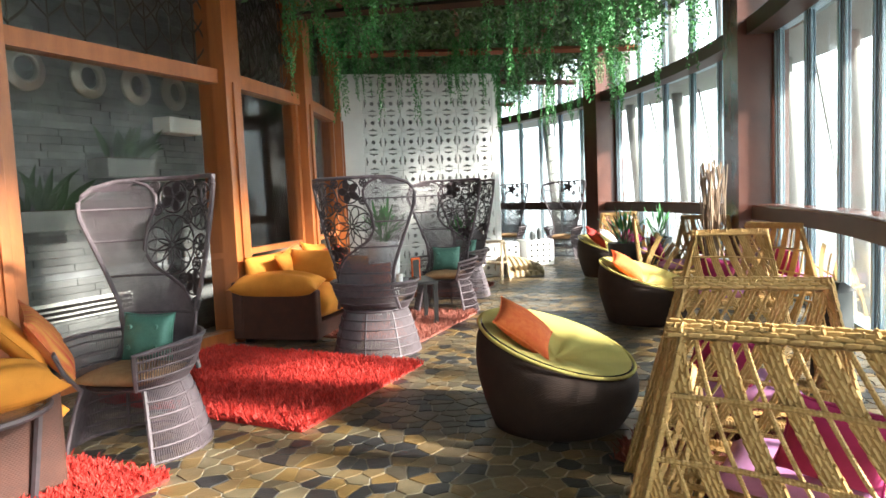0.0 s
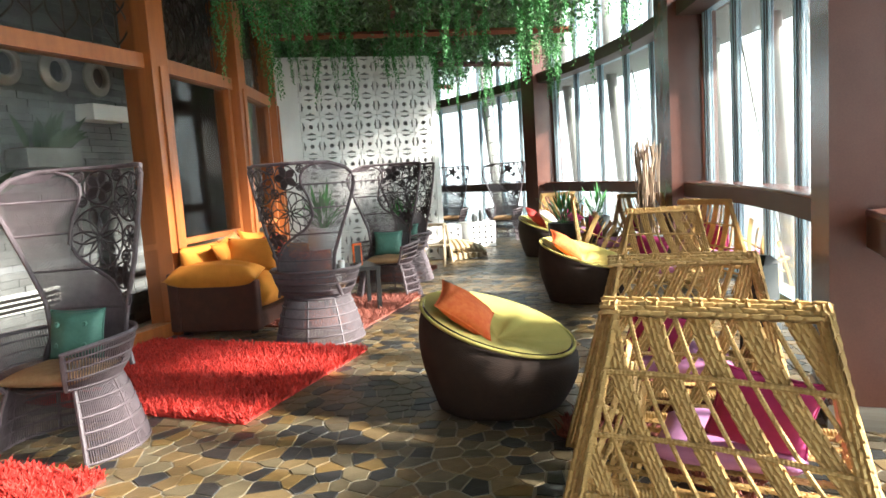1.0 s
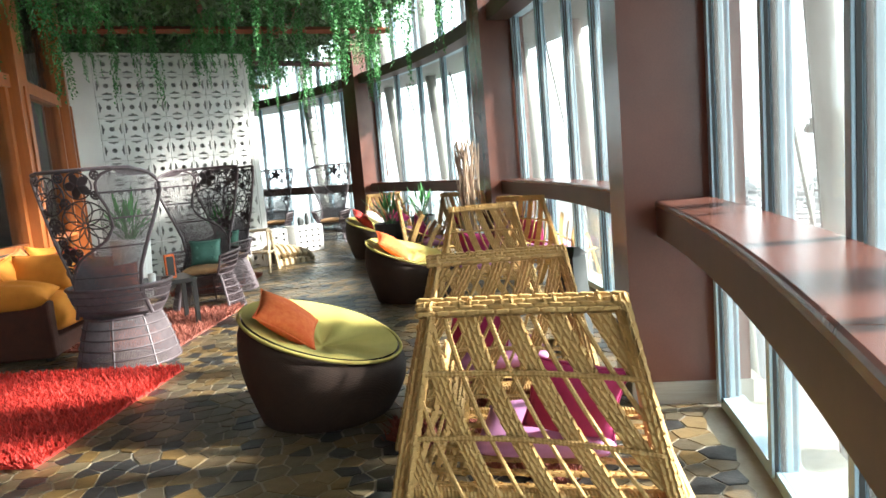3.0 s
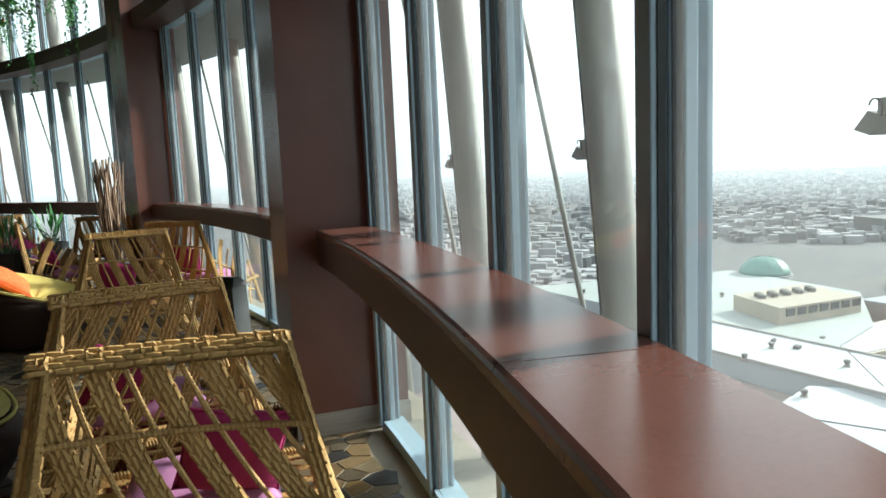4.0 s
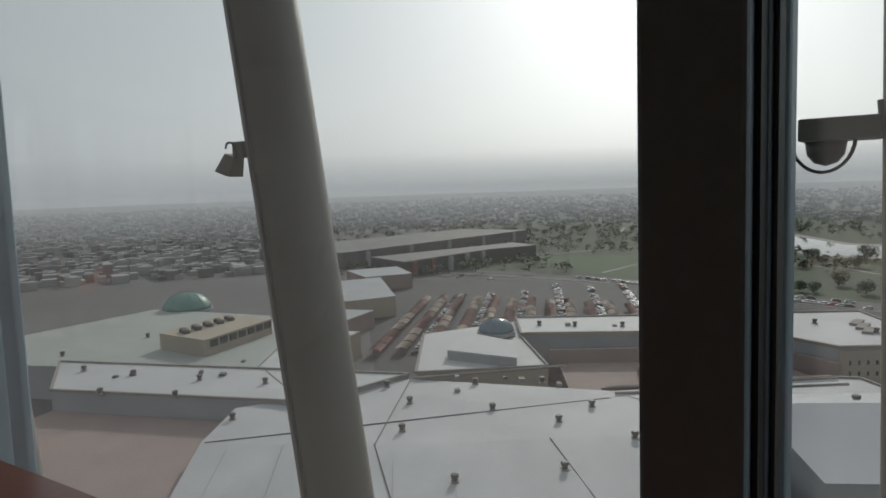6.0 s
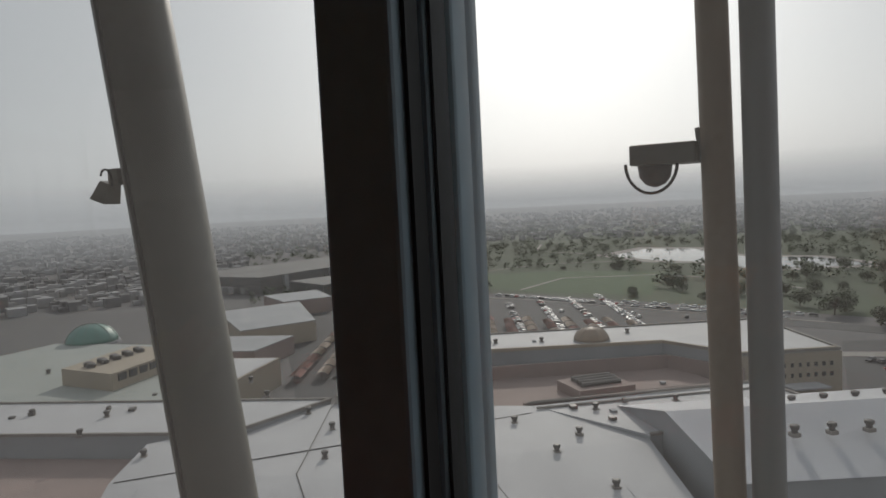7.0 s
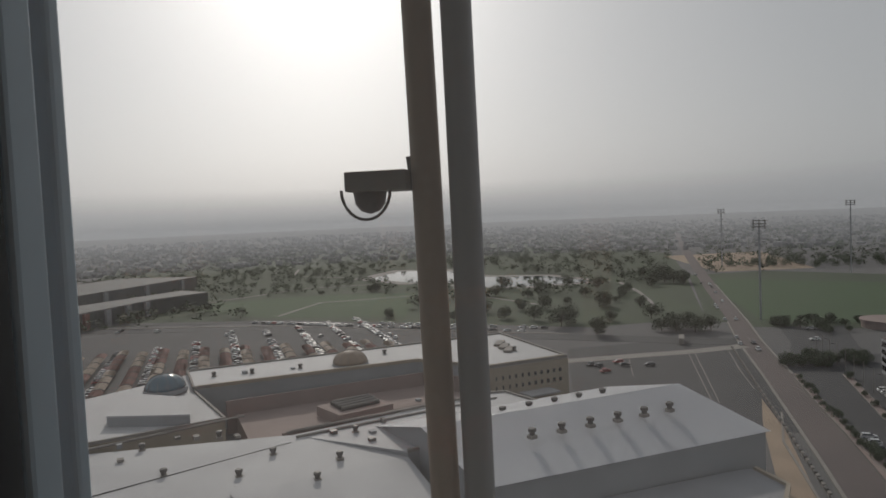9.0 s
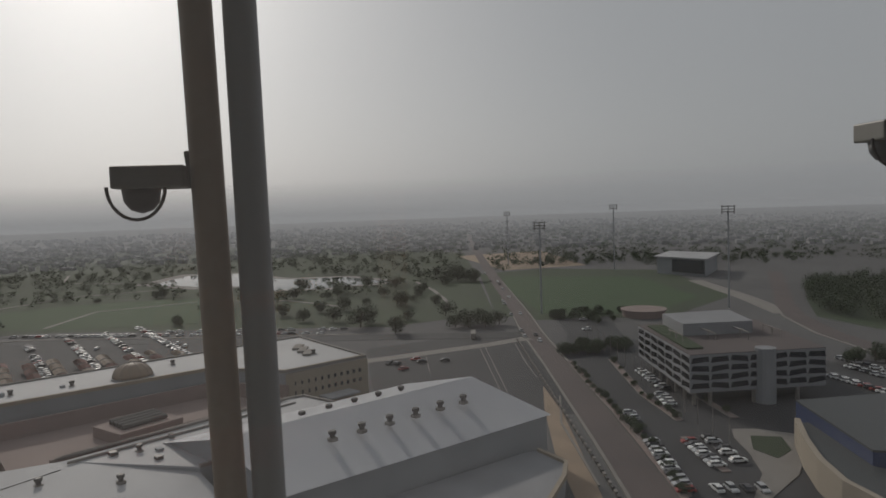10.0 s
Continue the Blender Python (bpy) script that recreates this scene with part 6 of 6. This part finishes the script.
# ---- orange sofas ----
def sofa(m, label):
    th = thing("sofa", label, "sofa", m, "orange sofas")
    part("base", box(bmesh.new(), -0.84, 0.84, -0.44, 0.45, 0.04, 0.20, 0.02), SOFABASE, th, "dark red-brown woven base")
    part("back_panel", box(bmesh.new(), -0.95, 0.95, 0.36, 0.47, 0.04, 0.62, 0.02), SOFABASE, th)
    for s_ in (-1, 1):
        part("seat_cushion", cushion(bmesh.new(), 0.84, 0.88, 0.37, Matrix.Translation((0.42 * s_, -0.09, 0.385)), 0.1, 16), AMBER, th, "amber seat cushion", True)
        part("back_cushion", cushion(bmesh.new(), 0.9, 0.44, 0.26, Matrix.Translation((0.46 * s_, 0.28, 0.65)) @ pose(0, 0, 0, 78, 0, 0), 0.2), AMBER, th, "amber back cushion", True)
        part("arm_panel", box(bmesh.new(), min(0.84 * s_, 0.95 * s_), max(0.84 * s_, 0.95 * s_), -0.46, 0.36, 0.04, 0.53, 0.02), SOFABASE, th)
        part("arm_cushion", cushion(bmesh.new(), 0.30, 0.98, 0.24, Matrix.Translation((0.86 * s_, 0.0, 0.585)) @ pose(0, 0, 0, 0, 14 * s_, 0), 0.3, 16, 3.0), AMBER, th, "plump amber arm cushion", True)
    for sx in (-0.85, 0.85):
        for sy in (-0.36, 0.36):
            part("foot", lathe(bmesh.new(), [(0.035, 0), (0.04, 0.05)], 10, sx, sy), BLACK, th)
    return th


STRIPE = mat("red striped fabric", (0.55, 0.05, 0.04), (0.62, 0.30, 0.06), 0.85, 3, 0.2, fine=20, stretch=(14, 1, 1))
m1_ = face(-1.47, 7.55, 105)
sofa(m1_, "amber cushioned sofa on a dark woven base before the partition")
for x, y, z, w, mt, lb, ro in ((-0.5, 0.0, 0.76, 0.5, AMBER, "amber loose cushion on the sofa", 5), (-0.1, 0.14, 0.80, 0.46, STRIPE, "red striped cushion on the orange sofa", 10), (0.35, 0.1, 0.78, 0.5, AMBER, "amber loose cushion on the sofa", -8), (0.6, 0.0, 0.74, 0.42, RED, "plain red cushion on the orange sofa", 0)):
    q = m1_ @ Vector((x, y, z))
    pillow(q.x, q.y, q.z - 0.07, 105 + 14 * x, 28, w, w * 0.9, mt, lb, ro)
pillow(-1.36, 6.93, 0.74, 200, 25, 0.62, 0.36, AMBER, "long amber cushion along the sofa's end", 0)
m2_ = face(-2.95, 3.55, 40)
sofa(m2_, "amber cushioned sofa with a striped throw beside the round table")
pillow(-2.32, 3.86, 0.66, 60, 30, 0.55, 0.45, STRIPE, "red and orange striped cushion on the sofa", 8)
pillow(-2.45, 3.72, 0.72, 50, 40, 0.5, 0.45, AMBER, "amber cushion with a woven border on the sofa", 0)

# ---- tables, stool, vases ----
rt = thing("round_table", "round glass-topped side table with a dark frame", "table", Matrix.Translation((-2.24, 3.04, 0)))
part("tabletop", lathe(bmesh.new(), [(0.34, 0.50), (0.35, 0.508), (0.34, 0.516)], 32), DARKPANE, rt, "clear glass top")
part("rim", tube(bmesh.new(), [(0.345 * math.cos(t * math.pi / 16), 0.345 * math.sin(t * math.pi / 16), 0.485) for t in range(32)], 0.016, 6, True), RATTAN_D, rt)
for k in range(4):
    an = k * math.pi / 2 + 0.5
    part("leg", tube(bmesh.new(), [(0.30 * math.cos(an), 0.30 * math.sin(an), 0.485), (0.24 * math.cos(an), 0.24 * math.sin(an), 0)], 0.02, 6), RATTAN_D, rt)

st = thing("side_table", "small black side table with a glass top", "table", Matrix.Translation((-0.42, 7.35, 0)) @ pose(0, 0, 0, 0, 0, 15))
part("tabletop", box(bmesh.new(), -0.27, 0.27, -0.27, 0.27, 0.46, 0.50, 0.006), BLACK, st)
for sx in (-0.24, 0.24):
    for sy in (-0.24, 0.24):
        part("leg", box(bmesh.new(), sx - 0.022, sx + 0.022, sy - 0.022, sy + 0.022, 0, 0.46, 0.003), BLACK, st)
    part("stretcher", box(bmesh.new(), sx - 0.02, sx + 0.02, -0.218, 0.218, 0.0, 0.04), BLACK, st)
mc = thing("menu_card", "orange-edged upright menu card on the side table", "menu", Matrix.Translation((-0.33, 7.3, 0.50)) @ pose(0, 0, 0, 0, 0, 25))
part("card", box(bmesh.new(), -0.05, 0.05, -0.012, 0.012, 0.0, 0.24, 0.003), ORANGE, mc)
part("face", box(bmesh.new(), -0.035, 0.035, -0.018, -0.0125, 0.02, 0.22), BLACK, mc)
cd = thing("candle_glass", "pale candle in a small glass on the side table", "candle", Matrix.Translation((-0.50, 7.2, 0.50)))
part("candle", lathe(bmesh.new(), [(0.033, 0.0), (0.036, 0.08), (0.03, 0.085)], 16), WHITE, cd)

# pale step stool by the screen wall
ss = thing("step_stool", "pale bare wooden step stool by the screen wall", "stool", Matrix.Translation((0.72, 10.75, 0)) @ pose(0, 0, 0, 0, 0, -20))
part("top", box(bmesh.new(), -0.20, 0.20, -0.10, 0.10, 0.62, 0.65, 0.004), PALEWOOD, ss)
part("step", box(bmesh.new(), -0.22, 0.22, -0.24, -0.06, 0.30, 0.33, 0.004), PALEWOOD, ss)
for sx in (-0.2, 0.2):
    part("leg", tube(bmesh.new(), [(sx, -0.05, 0.62), (sx * 1.2, -0.28, 0)], 0.024, 4), PALEWOOD, ss)
    part("leg", tube(bmesh.new(), [(sx, 0.06, 0.62), (sx * 1.2, 0.24, 0)], 0.024, 4), PALEWOOD, ss)
    part("brace", tube(bmesh.new(), [(sx * 1.1, -0.17, 0.30), (sx * 1.1, 0.15, 0.30)], 0.016, 4), PALEWOOD, ss)
bk = thing("wicker_basket", "pale woven basket lying on its side", "basket", Matrix.Translation((1.22, 11.35, 0.0)) @ pose(0, 0, 0, 0, 0, 25))
b = bmesh.new()
for k in range(7):
    xx = -0.3 + 0.1 * k
    tube(b, [(xx, 0.26 * math.cos(t * math.pi / 10), 0.01 + (0.30 - 0.012 * k * k / 3) * math.sin(t * math.pi / 10)) for t in range(11)], 0.052, 6)
part("weave", b, weave("pale basket weave", (0.55, 0.44, 0.28), (0.45, 0.34, 0.2), 160), bk)
for k, (x, y, w) in enumerate(((1.12, 12.7, 0.42), (1.72, 13.0, 0.55), (0.98, 11.95, 0.3))):
    cu = thing("lattice_cube", "white pierced cube seat near the screen wall", "stool", Matrix.Translation((x, y, 0)) @ pose(0, 0, 0, 0, 0, 15), "pierced cubes")
    part("body", box(bmesh.new(), -w / 2, w / 2, -w / 2, w / 2, 0.0, 0.48, 0.01), WHITE, cu)
    for i in range(4):
        for j in range(4):
            part("hole", tube(bmesh.new(), [((i - 1.5) * w / 4.6, -w / 2 - 0.003, 0.08 + 0.105 * j), ((i - 1.5) * w / 4.6, -w / 2 + 0.02, 0.08 + 0.105 * j)], 0.024, 8), BLACK, cu)
for x, y, h in ((1.66, 12.9, 0.16), (1.80, 12.95, 0.22), (1.72, 13.1, 0.12)):
    bo = thing("candle_jar", "small dark jar on a pierced cube", "jar", Matrix.Translation((x, y, 0.48)), "jars on the cube")
    part("jar", lathe(bmesh.new(), [(0.035, 0), (0.04, h * 0.7), (0.02, h)], 12), SLATE_POT, bo)

tw = thing("twig_bundle", "tall bundle of bleached twigs standing in a dark pot", "decoration", Matrix.Translation((3.42, 8.62, 0)))
part("pot", lathe(bmesh.new(), [(0.15, 0), (0.19, 0.45), (0.17, 0.47)], 20), SLATE_POT, tw)
b = bmesh.new()
for k in range(46):
    an, r_ = rnd(0, 6.28), rnd(0.02, 0.15)
    x, y = r_ * math.cos(an), r_ * math.sin(an)
    tube(b, [(x * 0.8, y * 0.8, 0.4), (x + rnd(-.03, .03), y + rnd(-.03, .03), 0.9), (x * 1.1 + rnd(-.03, .03), y * 1.1 + rnd(-.03, .03), 1.3), (x * 1.2 + rnd(-.04, .04), y * 1.2 + rnd(-.04, .04), rnd(1.45, 1.70))], rnd(0.005, 0.012), 5)
part("twigs", b, TWIG, tw, kind="stuff")


def potted(x, y, h, leaves, label, pot=SLATE_POT, r_=0.2, base=0.0, lm=VINE, ln_=0.34):
    th = thing("potted_plant", label, "plant", Matrix.Translation((x, y, base)), "potted plants")
    part("pot", lathe(bmesh.new(), [(r_ * 0.72, 0), (r_, h), (r_ * 0.9, h), (r_ * 0.86, h - 0.04)], 24), pot, th)
    b = bmesh.new()
    for k in range(leaves):
        an, tl = rnd(0, 6.28), rnd(0.1, 1.0)
        d = Vector((math.cos(an) * tl, math.sin(an) * tl, 1)).normalized()
        p0 = Vector((rnd(-.06, .06), rnd(-.06, .06), h - 0.03))
        p1 = p0 + d * rnd(0.1, 0.3)
        leaf(b, p1, (d + Vector((0, 0, -0.5 * tl))).normalized(), Vector((0, 0, 1)), ln_ * rnd(0.6, 1), 0.035)
        leaf(b, p0, d, Vector((math.sin(an), -math.cos(an), 0.2)), (p1 - p0).length * 1.1, 0.012)
    part("leaves", b, lm, th)


potted(-0.72, 7.9, 0.9, 60, "tall white planter with a light green plant", WHITE, 0.2)
potted(0.28, 9.75, 0.72, 40, "tall dark planter with green leaves", SLATE_POT, 0.17)
potted(2.55, 9.6, 0.62, 50, "dark tub with green leaves among the wicker chairs", SLATE_POT, 0.24)
potted(3.35, 10.6, 0.6, 40, "dark tub with green leaves by the window", SLATE_POT, 0.2)
db = thing("floor_lantern", "dark slatted floor lantern beside the window", "lantern", Matrix.Translation((2.55, 4.45, 0)) @ pose(0, 0, 0, 0, 0, 25))
part("body", prism(bmesh.new(), [(-0.1, -0.1), (0.1, -0.1), (0.1, 0.1), (-0.1, 0.1)], 0.0, 0.66, [(-0.08, -0.08), (0.08, -0.08), (0.08, 0.08), (-0.08, 0.08)]), SLATE_POT, db)
part("cap", prism(bmesh.new(), [(-0.1, -0.1), (0.1, -0.1), (0.1, 0.1), (-0.1, 0.1)], 0.662, 0.72, [(-0.02, -0.06), (0.02, -0.06), (0.02, 0.06), (-0.02, 0.06)]), BLACK, db)
bar = thing("bar_counter", "dark counter with stools behind the partition", "counter", Matrix.Translation(P(-6, 8.6)) @ pose(0, 0, 0, 0, 0, -6))
part("body", box(bmesh.new(), -0.3, 0.3, -1.6, 1.6, 0, 1.0, 0.01), DARKWOOD, bar)
part("top", box(bmesh.new(), -0.36, 0.36, -1.7, 1.7, 1.0, 1.04, 0.005), BLACK, bar)

# ---- stone pieces of the floor ----
def crazy_cells(step, x0, x1, y0, y1):
    """Irregular stones: each keeps the ground that lies nearest to its own scattered centre."""
    rg = random.Random(7)
    grid = {}
    for i in range(int((x1 - x0) / step) + 1):
        for j in range(int((y1 - y0) / step) + 1):
            if rg.random() > 0.13:
                grid[i, j] = (x0 + step * (i + 0.5 * (j % 2) + rg.uniform(-0.36, 0.36)), y0 + step * (j + rg.uniform(-0.36, 0.36)))
    for (i, j), (cx, cy) in grid.items():
        if not 10.72 < math.hypot(cx - OX, cy - OY) < 16.5:
            continue
        poly = [(cx - 0.25, cy - 0.25), (cx + 0.25, cy - 0.25), (cx + 0.25, cy + 0.25), (cx - 0.25, cy + 0.25)]
        for di in range(-2, 3):
            for dj in range(-2, 3):
                o_ = grid.get((i + di, j + dj))
                if o_ is None or (di == 0 and dj == 0):
                    continue
                nx, ny = o_[0] - cx, o_[1] - cy
                lim = (nx * nx + ny * ny) / 2
                side = [(p[0] - cx) * nx + (p[1] - cy) * ny - lim for p in poly]
                if max(side) <= 0:
                    continue
                cutp = []
                for k in range(len(poly)):
                    p, q, sp, sq = poly[k - 1], poly[k], side[k - 1], side[k]
                    if (sp > 0) != (sq > 0):
                        t = sp / (sp - sq)
                        cutp.append((p[0] + (q[0] - p[0]) * t, p[1] + (q[1] - p[1]) * t))
                    if sq <= 0:
                        cutp.append(q)
                poly = cutp
        # drop very short edges
        keep = [p for k, p in enumerate(poly) if math.hypot(p[0] - poly[k - 1][0], p[1] - poly[k - 1][1]) > 0.012]
        if len(keep) > 2:
            yield [Vector(p) for p in keep]


verts, faces, near_n = [], [], 0
lift = random.Random(8)
for pts in crazy_cells(0.112, -2.9, 5.2, -4.0, 17.5):
    c = sum(pts, Vector((0, 0))) / len(pts)
    k = len(pts)
    q = [c + (p - c) * (1 - 0.0055 / max((p - c).length, 0.02)) for p in pts]
    z = lift.uniform(-0.002, 0.001)
    if -0.9 < c.x < 0.7 and 2.7 < c.y < 5.2 and near_n < 300:
        near_n += 1
        b = bmesh.new()
        prism(b, [tuple(p - c) for p in q], -0.014, 0.0, [tuple((p - c) * 0.97) for p in q])
        o = new("stone", finish("stone", b, STONE))
        o.parent, o.location = fl, (c.x, c.y, z)
        continue
    i = len(verts)
    verts += [(p.x, p.y, -0.014) for p in q] + [(c.x + (p.x - c.x) * 0.97, c.y + (p.y - c.y) * 0.97, z) for p in q]
    faces += [(i + n, i + (n + 1) % k, i + k + (n + 1) % k, i + k + n) for n in range(k)] + [tuple(range(i + k, i + 2 * k))]
me = bpy.data.meshes.new("stones")
me.from_pydata(verts, [], faces)
me.materials.append(STONE_J)
o = new("stones", me)
o.parent = fl
tagged(o, kind="stuff")
# long thin stones of the grey wall
rg = random.Random(3)
rest, picked = bmesh.new(), 0
for row in range(61):
    a = -34.5 + rg.uniform(0, 1.5)
    while a < WA1 - 0.3:
        e = min(a + rg.uniform(0.9, 2.7), WA1 - 0.03)
        z0, out = 0.0665 * row, RW + rg.uniform(0.0, 0.017)
        if e - a > 0.25:
            if 1.1 < z0 < 2.5 and -28.5 < a < -17.5 and picked < 300:
                picked += 1
                part("stone", arc(bmesh.new(), RW - 0.02, out, a + 0.007, e - 0.007, z0 + 0.0015, z0 + 0.065, 4), GREYSTONE, sw)
            else:
                arc(rest, RW - 0.02, out, a + 0.007, e - 0.007, z0 + 0.0015, z0 + 0.065, 4)
        a = e
part("stones", rest, GREYSTONE_J, sw, kind="stuff")
